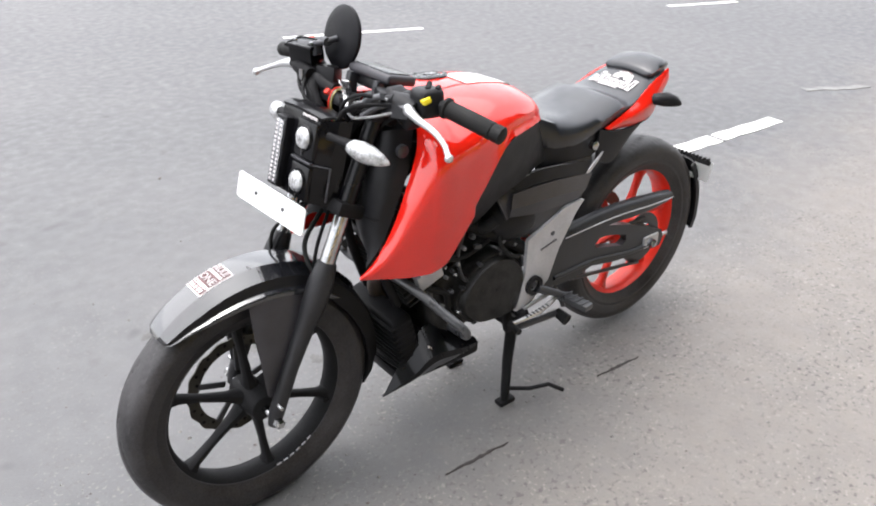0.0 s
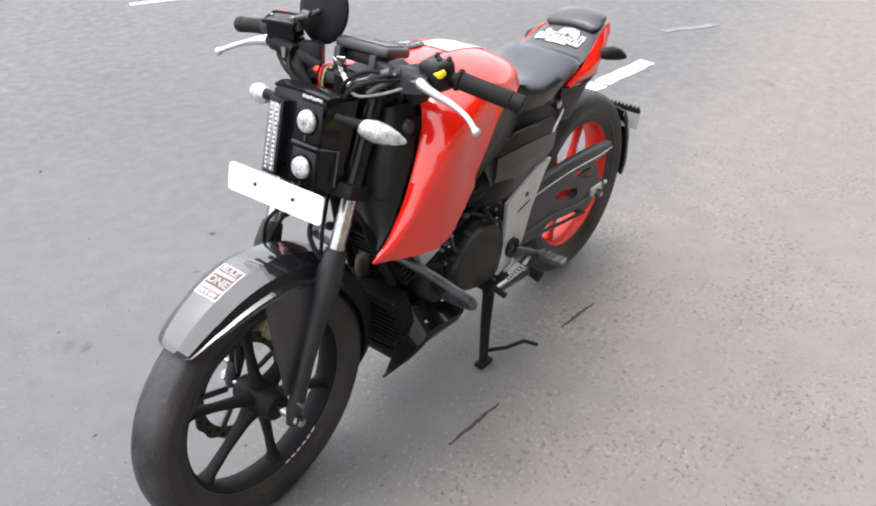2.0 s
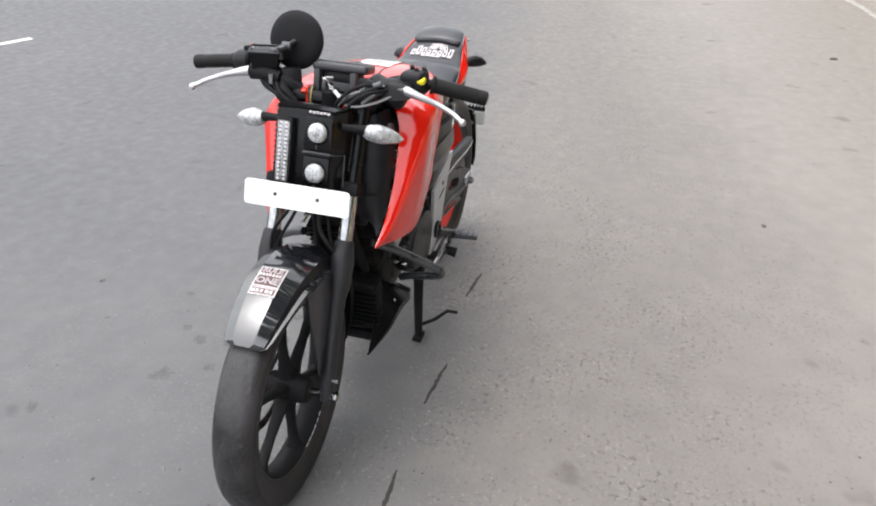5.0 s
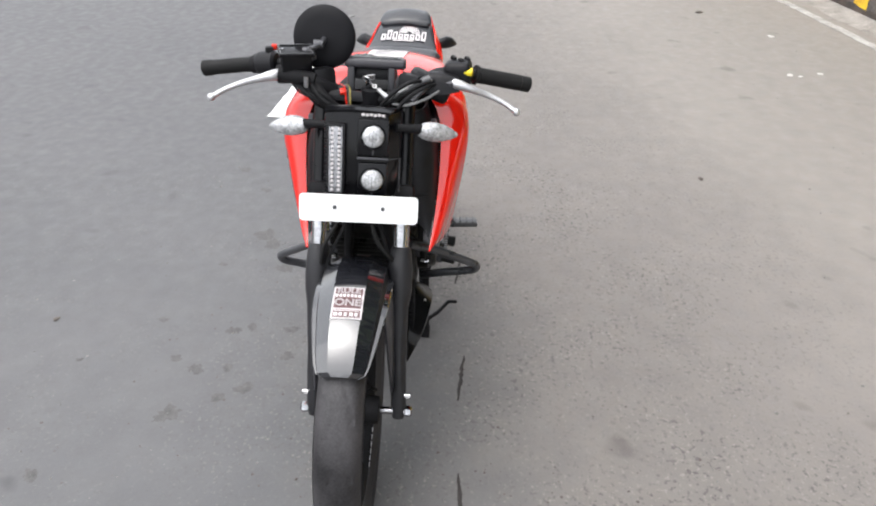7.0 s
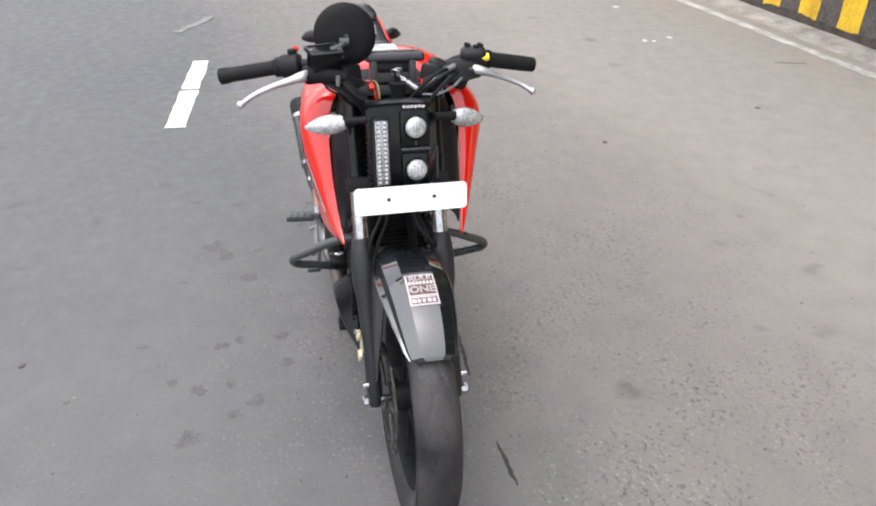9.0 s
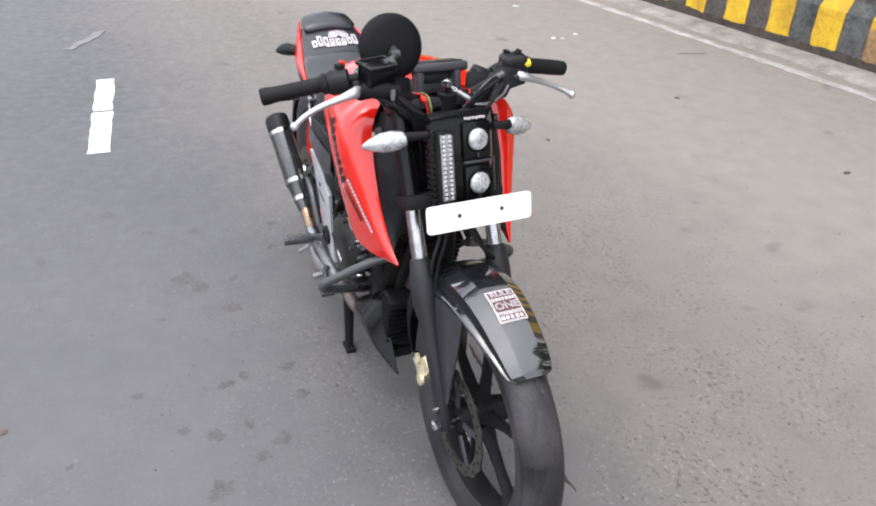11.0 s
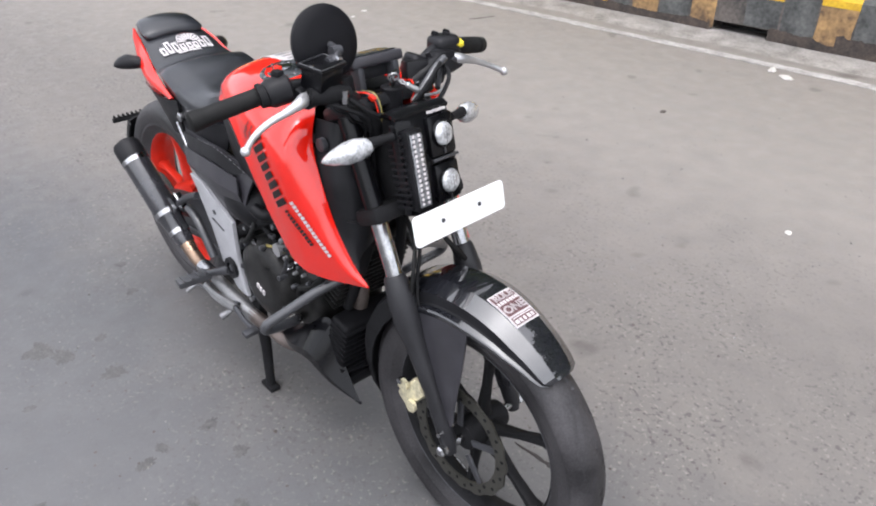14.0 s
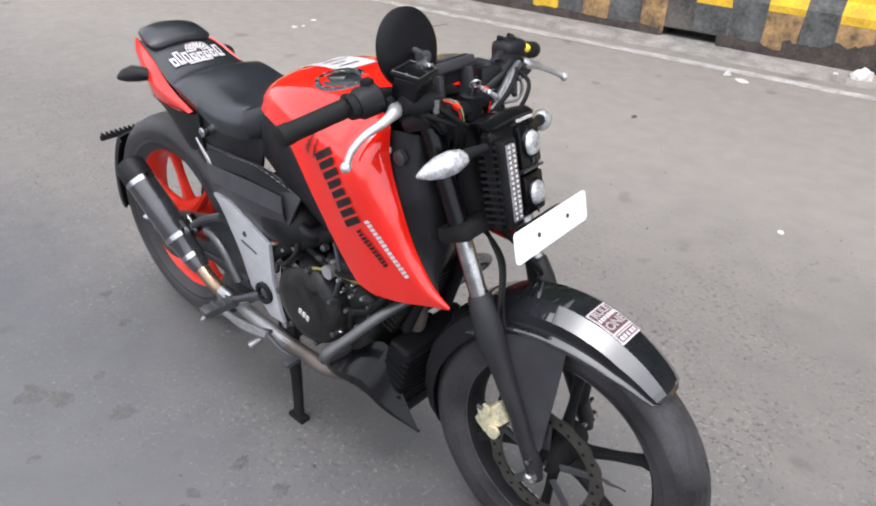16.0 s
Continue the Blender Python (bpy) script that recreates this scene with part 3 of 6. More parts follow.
# front brake
disc = hollow([(-0.064, 0.130), (-0.064, 0.102), (-0.060, 0.102), (-0.060, 0.130)], FW, 96)
for v in disc.verts:
    d = v.co - FW
    r = math.hypot(d.x, d.z)
    if r > 0.12:
        s = 1 + 0.018 * math.sin(16 * math.atan2(d.z, d.x))
        v.co.x, v.co.z = FW.x + d.x * s, FW.z + d.z * s
disc_ob = part("brake_disc", disc, M_DISC, front_wheel, "petal brake disc of dull steel", xf=TWIST)
for k in range(16):
    for r, o in ((0.110, 0.0), (0.120, 0.5)):
        a = 2 * math.pi * (k + o) / 16
        part("vent_hole", turned([(-0.0648, 0.0042), (-0.0590, 0.0042)], FW + Vector((r * math.cos(a), 0, r * math.sin(a))), 8), M_MATT, disc_ob, smooth=0, xf=TWIST)
for k in range(5):
    a = radians(72 * k + 20)
    bm = block((0, 0, 0), (0.07, 0.006, 0.016), bevel=0.003)
    bm.transform(Matrix.Translation(FW + Vector((0.072 * math.cos(a), -0.061, 0.072 * math.sin(a)))) @ Matrix.Rotation(-a, 4, "Y"))
    part("disc_arm", bm, M_GUN, front_wheel, xf=TWIST)
caliper = part("brake_caliper", block((0.602, -0.083, 0.385), (0.045, 0.05, 0.085), (0, 38, 0), 0.012), M_GOLD, bike, "gold anodised brake caliper", xf=TWIST)
for dz in (-0.02, 0.022):
    part("piston_cap", turned([(-0.008, 0.014), (0.0, 0.014), (0.002, 0.011)], (0.602 - dz * 0.6, -0.109, 0.385 + dz), 18), M_GOLD, caliper, xf=TWIST)
part("caliper_bolt", turned([(-0.006, 0.007), (0.01, 0.007)], (0.583, -0.115, 0.415), 8), M_CHROME, caliper, xf=TWIST)

# ---- fork ----


def fork_at(z, y, ahead=0.0):
    return Vector((0.505 - 0.46 * (z - 0.72) + ahead, y, z))


for s in (1, -1):
    y = 0.093 * s
    part("fork_tube", tube([fork_at(0.58, y), fork_at(0.955, y)], 0.0175, 20), M_CHROME, bike, "chrome fork tube", xf=TWIST)
    part("fork_cover", tube([fork_at(0.762, y), fork_at(0.80, y), fork_at(0.94, y)], 0.0187, 16), M_BLACK, bike, xf=TWIST)
    leg = tube([fork_at(0.645, y), fork_at(0.64, y), fork_at(0.60, y), fork_at(0.55, y), fork_at(0.52, y, 0.003), fork_at(0.42, y * (1.05 if s > 0 else 0.99), 0.01), (0.702, y * (1.1 if s > 0 else 0.98), 0.318), (0.711, y * (1.1 if s > 0 else 0.98), 0.290)], [0.019, 0.023, 0.0285, 0.028, 0.0225, 0.0178, 0.0178, 0.014], 20)
    lg = part("fork_leg", leg, M_FORK, bike, "matt black fork lower leg", xf=TWIST)
    part("axle_nut", turned([(0, 0.012), (0.006 * s, 0.013), (0.014 * s, 0.0125), (0.018 * s, 0.008)], (0.708, 0.116 if s > 0 else -0.104, 0.306), 6), M_CHROME, lg, "bright axle nut", xf=TWIST)
    part("pinch_bolt", turned([(0, 0.005), (0.014 * s, 0.005)], (0.70, 0.115 if s > 0 else -0.104, 0.345), 8), M_CHROME, lg, xf=TWIST)
part("axle", tube([(0.708, -0.106, 0.306), (0.708, 0.118, 0.306)], 0.009), M_CHROME, bike, xf=TWIST)
part("lower_yoke", block((0.485, 0, 0.755), (0.07, 0.235, 0.034), (0, -24.7, 0), 0.012), M_MATT, bike, "black lower fork yoke", xf=TWIST)
part("upper_yoke", block((0.392, 0, 0.938), (0.07, 0.23, 0.026), (0, -24.7, 0), 0.01), M_PLASTIC, bike, "black upper fork yoke", xf=TWIST)
part("steering_head", tube([(0.465, 0, 0.73), (0.372, 0, 0.93)], 0.034, 18), M_MATT, bike)

# ---- front mudguard ----


def guard_ring(a, r, w, drop):
    """A cross-section of the mudguard at angle a round the axle: a ridged crown, a steep flank and a thin ledge."""
    ca, sa = math.cos(radians(a)), math.sin(radians(a))
    k = min(1.0, drop / 0.045)
    half = [(0.0, 0.0185), (0.22, 0.0182), (0.41, 0.0172), (0.79, -0.002), (0.81, -0.012), (0.825, -0.021), (0.85, -0.0255), (0.97, -0.029), (1.0, -0.032), (0.98, -0.041)]
    half = [(y if y <= 0.79 else 0.79 + (y - 0.79) * k ** 0.5, d) for y, d in half]
    out = []
    for y, dr in [(-a2, b2) for a2, b2 in reversed(half[1:])] + half:
        d = 0.0185 - (0.0185 - dr) * min(1.0, 0.35 + 22 * drop) if dr > -0.005 else -0.004 + (dr + 0.004) * k + 0.020 * max(0.0, 0.65 - 22 * drop)
        out.append(FW + Vector(((r + d) * ca, w * y, (r + d) * sa)))
    return out


stations = [(53, 0.303, 0.040, 0.005), (54.5, 0.306, 0.056, 0.008), (58, 0.310, 0.062, 0.014), (64, 0.315, 0.067, 0.022), (70, 0.319, 0.071, 0.030), (80, 0.326, 0.077, 0.040), (90, 0.331, 0.081, 0.045), (100, 0.334, 0.083, 0.047), (110, 0.335, 0.083, 0.047), (122, 0.334, 0.080, 0.045), (136, 0.331, 0.076, 0.038), (152, 0.327, 0.068, 0.030)]
fine = []
for i in range(len(stations) - 1):
    for q in range(3):
        fine.append([a + (b - a) * q / 3 for a, b in zip(stations[i], stations[i + 1])])
fine.append(list(stations[-1]))
guard = [guard_ring(*f) for f in fine if f[0] < 142]
mud = part("front_mudguard", sheet([r[6:13] for r in guard], 0.003), M_GLOSS, bike, "glossy dark grey ridged front mudguard with black flanks", 16, TWIST)
for lo, hi, paint, name in ((12, 16, M_PLASTIC, "guard_flank"), (3, 7, M_PLASTIC, "guard_flank"), (15, 19, M_GLOSS, "guard_ledge"), (0, 4, M_GLOSS, "guard_ledge")):
    part(name, sheet([r[lo:hi] for r in guard], 0.003), paint, mud, smooth=16, xf=TWIST)
flap = []
for a, w, dr in ((120, 0.070, 0.046), (130, 0.076, 0.05), (142, 0.077, 0.052), (155, 0.074, 0.050), (166, 0.066, 0.042), (178, 0.056, 0.032), (190, 0.042, 0.020), (199, 0.022, 0.008)):
    ca, sa = math.cos(radians(a)), math.sin(radians(a))
    reach = 0.341 - 0.012 * max(0, a - 130) / 40
    flap.append([FW + Vector(((reach - q * dr) * ca, w * y, (reach - q * dr) * sa)) for y, q in ((-1, 1.0), (-0.99, 0.6), (-0.92, 0.22), (-0.7, 0.06), (-0.35, 0), (0, -0.03), (0.35, 0), (0.7, 0.06), (0.92, 0.22), (0.99, 0.6), (1, 1.0))])
part("mudguard_flap", sheet(flap, 0.004), M_MATT, mud, "matt black rear flap of the mudguard", 40, TWIST)
# skirts beside the wheel, in front of each fork leg
skirt = sheet([[(0.722, 0.072, 0.590), (0.720, 0.078, 0.51), (0.714, 0.083, 0.43), (0.710, 0.086, 0.365)],
               [(0.69, 0.078, 0.605), (0.697, 0.084, 0.52), (0.703, 0.088, 0.43), (0.706, 0.089, 0.355)],
               [(0.62, 0.079, 0.60), (0.645, 0.086, 0.51), (0.67, 0.089, 0.42), (0.692, 0.090, 0.355)],
               [(0.578, 0.078, 0.58), (0.612, 0.083, 0.50), (0.645, 0.087, 0.42), (0.68, 0.088, 0.34)]], 0.005, 10, 12)
both("mudguard_skirt", skirt, M_PANEL, mud, "dark plastic skirt beside the wheel", 35, TWIST)

# sticker on the crown: a framed square with one line that can be read
def crown_drop(y):
    """How far the crown has fallen at y from its ridge."""
    return float(np.interp(abs(y), [0, 0.017, 0.032, 0.0616], [0, 0.0003, 0.0013, 0.0205]))


def on_crown(u, v, lift):
    """A point on the mudguard's crown: u across, v along towards the tip, in metres from the sticker's middle."""
    a = 80.5 - math.degrees(v / 0.345)
    r = np.interp(a, [q[0] for q in stations], [q[1] for q in stations]) + 0.0185 + lift - crown_drop(u)
    return FW + Vector((r * math.cos(radians(a)), u, r * math.sin(radians(a))))


def decal_crown(u0, u1, v0, v1, lift):
    """A thin patch on the mudguard's crown."""
    ys = sorted({u0 + (u1 - u0) * q / 4 for q in range(5)} | ({0.0} if u0 < 0 < u1 else set()))
    bm = bmesh.new()
    skin(bm, [[on_crown(y, v0 + (v1 - v0) * i / 3, lift) for y in ys] for i in range(4)], False, False)
    return bm


def sticker_on_crown():
    root = part("sticker", decal_crown(-0.030, 0.032, -0.038, 0.044, 0.0012), M_STICKER, mud, "white framed square sticker with block letters", 0, TWIST)

    def printed(u0, u1, v0, v1, material, lift=0.0030):
        part("printed_bar", decal_crown(u0, u1, v0, v1, lift), material, root, smooth=0, xf=TWIST)

    printed(-0.0265, 0.0285, -0.0345, 0.0185, M_STICKER_PINK, 0.0022)
    printed(-0.0265, 0.0285, 0.0225, 0.0405, M_STICKER_PINK, 0.0022)
    for k, w in enumerate((0.0085, 0.0068, 0.0060, 0.0080, 0.0065)):
        printed(-0.0245 + k * 0.0105, -0.0245 + k * 0.0105 + w, 0.0300, 0.0385, M_STICKER)
    printed(-0.0245, 0.0265, 0.0245, 0.0268, M_STICKER)
    for k in range(7):
        printed(-0.0250 + k * 0.0076, -0.0250 + k * 0.0076 + 0.0054, -0.0165, -0.0085, M_STICKER)
    for word, size, along, stretch in (("RULE", 0.0180, -0.0255, 1.15), ("ONE", 0.0230, 0.0060, 1.1)):
        cu = bpy.data.curves.new("word", "FONT")
        cu.body, cu.size, cu.align_x, cu.align_y, cu.extrude = word, size, "CENTER", "CENTER", 0.0003
        cu.offset = 0.0009
        tmp = bpy.data.objects.new("word", cu)
        me = bpy.data.meshes.new_from_object(tmp)
        bpy.data.objects.remove(tmp)
        bm = bmesh.new()
        bm.from_mesh(me)
        for v in bm.verts:
            v.co = on_crown(v.co.x * stretch + 0.001, along - v.co.y, 0.0032)
        part("printed_word", bm, M_STICKER, root, smooth=0, xf=TWIST)


sticker_on_crown()

# ---- front lamps and number plate ----
LB = STEER @ pose(0.545, 0.004, 0.872, 0, -15, 0)
mask = slab([(-0.080, -0.098), (0.050, -0.098), (0.054, 0.070), (0.044, 0.084), (-0.076, 0.086), (-0.084, 0.074)], 0, 0.020, 0.004)
mask.transform(Matrix.Translation((-0.018, 0.0, 0.0)) @ Matrix.Rotation(radians(90), 4, "Z"))
lamp_box = part("headlamp_unit", mask, M_BLACK, bike, "gloss black mask with two round lamps and a light bar", xf=LB)
part("top_cowl", sheet([[(-0.006, -0.082, 0.086), (-0.004, -0.02, 0.090), (-0.006, 0.054, 0.086)], [(-0.030, -0.080, 0.094), (-0.028, -0.01, 0.097), (-0.030, 0.066, 0.093)], [(-0.060, -0.070, 0.092), (-0.060, 0, 0.095), (-0.060, 0.072, 0.090)]], 0.006, 6, 8), M_BLACK, lamp_box, "gloss black cowl", xf=LB)
part("side_wing", sheet([[(-0.008, 0.050, 0.080), (-0.008, 0.054, 0.035), (-0.008, 0.052, -0.010), (-0.008, 0.050, -0.050), (-0.012, 0.048, -0.096)], [(-0.036, 0.076, 0.086), (-0.034, 0.075, 0.038), (-0.034, 0.074, -0.012), (-0.046, 0.073, -0.055), (-0.060, 0.072, -0.102)], [(-0.066, 0.080, 0.088), (-0.066, 0.079, 0.038), (-0.066, 0.078, -0.012), (-0.070, 0.077, -0.055), (-0.075, 0.076, -0.102)]], 0.005, None, 12), M_BLACK, lamp_box, "faceted gloss side wing", 25, LB)
part("wing_ridge", tube([(-0.004, 0.052, -0.012), (-0.032, 0.077, -0.012), (-0.034, 0.077, -0.085)], 0.0022, 6), M_GUN, lamp_box, xf=LB)
part("lamp_housing", block((-0.006, 0.020, 0.034), (0.016, 0.066, 0.078), bevel=0.006), M_BLACK, lamp_box, xf=LB)
part("lamp_housing", block((-0.006, 0.020, -0.056), (0.016, 0.062, 0.074), bevel=0.006), M_BLACK, lamp_box, xf=LB)
for z in (0.036, -0.056):
    lamp = part("round_lamp", turned([(-0.006, 0.0275), (0.004, 0.0270), (0.008, 0.0245), (0.003, 0.0235)], (0, 0.020, z), 36, "x"), M_BLACK, lamp_box, "round clear auxiliary lamp", xf=LB)
    part("lens", turned([(0.001, 0.0232), (0.0075, 0.0230), (0.0120, 0.019), (0.0142, 0.012), (0.0150, 0.001)], (0, 0.020, z), 30, "x"), M_LENS, lamp, "faceted clear lens", xf=LB)
    for k in range(5):
        q = 0.0007 * abs(k - 2) ** 1.6
        part("lens_rib", tube([(0.0135 - q, 0.006 + 0.007 * k, z - 0.016 + 0.003 * abs(k - 2)), (0.0152 - q, 0.006 + 0.007 * k, z), (0.0135 - q, 0.006 + 0.007 * k, z + 0.016 - 0.003 * abs(k - 2))], 0.0007, 5, 8), M_LED, lamp, xf=LB)
    part("lamp_clip", tube([(0.004, 0.020, z - 0.027), (0.004, 0.020, z - 0.038)], 0.002, 6), M_GUN, lamp, xf=LB)
for k in range(6):
    part("badge_bar", block((-0.0045, 0.040 - 0.0085 * k, 0.0795 + 0.0008 * (k % 2)), (0.003, 0.0066, 0.0055), (0, 0, 0), 0.001), M_STICKER, lamp_box, smooth=0, xf=LB)
part("lamp_bracket", block((0.001, 0.020, -0.010), (0.008, 0.066, 0.005), bevel=0.001), M_GUN, lamp_box, xf=LB)
bar = part("led_bar", block((-0.002, -0.057, -0.014), (0.026, 0.038, 0.152), bevel=0.004), M_PLASTIC, lamp_box, "vertical light bar with a row of clear cells", xf=LB)
part("lens", block((0.0118, -0.057, -0.014), (0.003, 0.028, 0.138), bevel=0.001), M_LED, bar, xf=LB)
cells = random.Random(4)
for k in range(15):
    z = -0.077 + k * 0.0091
    for y, lean in ((-0.0640, 35), (-0.0500, -35)):
        part("led_cell", turned([(0.0125, 0.0036), (0.0137, 0.0032), (0.0145, 0.0012)], (0, y, z), 8, "x"), M_STICKER, bar, xf=LB)
        part("cell_gap", block((0.0132, y + cells.uniform(-0.003, 0.003), z + 0.0046), (0.0012, cells.uniform(0.004, 0.010), cells.uniform(0.001, 0.0026)), (lean + cells.uniform(-40, 40), 0, 0), 0), M_MATT, bar, smooth=0, xf=LB)
for k in range(12):
    part("cooling_fin", block((-0.020, -0.0775, -0.082 + k * 0.0123), (0.040, 0.010, 0.005), bevel=0.001), M_PLASTIC, bar, smooth=0, xf=LB)
PL = STEER @ pose(0.617, 0, 0.778, 0, -14, 0)
plate = part("number_plate", block((0, 0, 0), (0.003, 0.247, 0.058), bevel=0.0), M_WHITE, bike, "blank white front number plate with two bolts", smooth=0)
pm = bmesh.new()
ring = []
for cy, cz, a0 in ((0.1145, 0.020, 0), (-0.1145, 0.020, 90), (-0.1145, -0.020, 180), (0.1145, -0.020, 270)):
    for k in range(6):
        a = radians(a0 + k * 18)
        ring.append((cy + 0.009 * math.cos(a), cz + 0.009 * math.sin(a)))
skin(pm, [[(x, y, z) for y, z in ring] for x in (-0.0016, 0.0016)])
pm.transform(PL)
pm.to_mesh(plate.data)
pm.free()
for y in (-0.05, 0.05):
    part("plate_bolt", turned([(0.0015, 0.0045), (0.004, 0.0042), (0.005, 0.002)], (0, y, 0.002), 10, "x"), M_GUN, plate, "small grey bolt", xf=PL)
part("plate_bracket", block((-0.02, 0, 0.004), (0.03, 0.16, 0.02), bevel=0.003), M_PLASTIC, plate, xf=PL)


def turn_signal(s):
    """A leaf-shaped clear indicator on a short ribbed stalk."""
    a, b = Vector((0.512, 0.072 * s, 0.920)), Vector((0.497, 0.125 * s, 0.913))
    stalk = part("turn_signal", tube([a, a.lerp(b, 0.3), a.lerp(b, 0.5), b], [0.009, 0.008, 0.009, 0.011], 14), M_MATT, bike, "clear leaf-shaped indicator on a black stalk", xf=STEER)
    rings = []
    c0, c1 = Vector((0.499, 0.120 * s, 0.911)), Vector((0.464, 0.205 * s, 0.890))
    d = (c1 - c0).normalized()
    up = Vector((0.15, 0, 1))
    up = (up - d * up.dot(d)).normalized()
    side = d.cross(up)
    for t, h, w in ((0, 0.012, 0.012), (0.1, 0.018, 0.016), (0.3, 0.0225, 0.020), (0.55, 0.021, 0.019), (0.8, 0.013, 0.013), (0.95, 0.006, 0.006), (1.0, 0.0015, 0.002)):
        p = c0.lerp(c1, t)
        rings.append([p + up * h * math.sin(x) + side * w * math.cos(x) for x in (2 * math.pi * k / 20 for k in range(20))])
    bm = bmesh.new()
    skin(bm, rings)
    part("lens", bm, M_LENS, stalk, "clear ribbed indicator lens", 60, STEER)


turn_signal(1)
turn_signal(-1)

# ---- handlebar ----


def bar_side(s):
    pts = [(0.395, 0.05 * s, 0.945), (0.385, 0.09 * s, 0.955), (0.372, 0.15 * s, 0.993), (0.362, 0.20 * s, 0.998), (0.350, 0.245 * s, 0.990), (0.325, 0.365 * s, 0.966)]
    h = part("handlebar", tube(pts, 0.0125, 12, 30), M_PLASTIC, bike, "black handlebar", xf=STEER)
    a, b = Vector((0.351, 0.24 * s, 0.991)), Vector((0.324, 0.372 * s, 0.9645))
    g = bmesh.new()
    rings = []
    d = (b - a).normalized()
    up = d.orthogonal().normalized()
    sd = d.cross(up)
    for k in range(46):
        t = k / 45
        r = (0.0185 if s > 0 else 0.0168) - (0.0012 if (k % 2 and 0.06 < t < 0.8) else 0)
        if t < 0.05:
            r = 0.022
        if t > 0.80:
            r = 0.0165
        if t > 0.83:
            r = 0.0178
        if t > 0.98:
            r = 0.013
        rings.append([a.lerp(b, t) + (up * math.cos(x) + sd * math.sin(x)) * r for x in (2 * math.pi * q / 16 for q in range(16))])
    skin(g, rings)
    part("grip", g, M_GRIP, h, "ribbed black rubber grip", 50, STEER)
    # lever with a ball end
    lev = [(0.394, 0.150 * s, 0.983), (0.398, 0.180 * s, 0.985), (0.412, 0.205 * s, 0.985), (0.415, 0.235 * s, 0.977), (0.409, 0.27 * s, 0.964), (0.414, 0.305 * s, 0.950), (0.427, 0.331 * s, 0.937)]
    l = part("lever", tube(lev, [0.0125, 0.0135, 0.0125, 0.0090, 0.0072, 0.0062, 0.0058, 0.0058], 10, 28), M_ALU, h, "bare aluminium lever with ball end", xf=STEER)
    bl = bmesh.new()
    bmesh.ops.create_uvsphere(bl, u_segments=14, v_segments=9, radius=0.0088)
    bl.transform(Matrix.Translation((0.428, 0.333 * s, 0.936)))
    part("ball_end", bl, M_ALU, l, xf=STEER)
    part("lever_perch", block((0.392, 0.165 * s, 0.985), (0.04, 0.065, 0.028), (0, 20, -14 * s), 0.009), M_PLASTIC if s < 0 else M_GUN, h, xf=STEER)
    return h


left_bar, right_bar = bar_side(1), bar_side(-1)
# left controls
sw = part("switch_housing", block((0.366, 0.203, 0.996), (0.054, 0.060, 0.058), (6, 0, -12), 0.016, seg=3), M_PLASTIC, left_bar, "black switch housing", xf=STEER)
part("choke_tab", block((0.388, 0.222, 1.008), (0.018, 0.022, 0.012), (10, 20, -12), 0.004), M_YELLOW, sw, "yellow tab", xf=STEER)
for dx, dy in ((-0.012, -0.012), (0.006, 0.004), (-0.008, 0.018)):
    part("switch_button", block((0.362 + dx, 0.203 + dy, 1.026), (0.014, 0.010, 0.009), (0, 12, 30), 0.003), M_MATT, sw, xf=STEER)
part("clutch_cover", sheet([[(0.42, 0.12, 0.965), (0.40, 0.13, 1.005), (0.37, 0.135, 0.995)], [(0.425, 0.16, 0.965), (0.408, 0.165, 1.002), (0.37, 0.165, 1.005)], [(0.42, 0.205, 0.972), (0.408, 0.205, 0.996), (0.38, 0.20, 1.0)]], 0.008, 8, 8), M_PLASTIC, left_bar, "dark clutch lever cover", xf=STEER)
# right controls, brake reservoir and mirror
th = part("switch_housing", tube([(0.372, -0.196, 1.001), (0.370, -0.202, 1.000), (0.363, -0.232, 0.995), (0.361, -0.240, 0.993)], [0.021, 0.0265, 0.0265, 0.022], 20), M_PLASTIC, right_bar, "round black throttle housing", xf=STEER)
part("housing_step", tube([(0.361, -0.240, 0.993), (0.357, -0.252, 0.990)], [0.021, 0.0195], 18), M_MATT, right_bar, xf=STEER)
part("kill_switch", block((0.362, -0.214, 1.026), (0.018, 0.018, 0.014), (0, 0, 12), 0.004), M_MATT, right_bar, xf=STEER)
res = part("brake_reservoir", block((0.405, -0.150, 1.019), (0.046, 0.064, 0.036), (0, 6, 14), 0.005), M_BLACK, right_bar, "square black brake fluid reservoir", xf=STEER)
part("reservoir_lid", block((0.4075, -0.150, 1.040), (0.054, 0.074, 0.007), (0, 6, 14), 0.002), M_BLACK, res, xf=STEER)
LID = STEER @ pose(0.4075, -0.150, 1.0448, 0, 6, 14)
for y0, y1, x0, x1 in ((-0.034, 0.034, 0.024, 0.024), (-0.034, 0.034, -0.024, -0.024), (-0.034, -0.034, -0.024, 0.024), (0.034, 0.034, -0.024, 0.024)):
    part("lid_rim", tube([(x0, y0, 0), (x1, y1, 0)], 0.0013, 6), M_TUBEGREY, res, xf=LID)
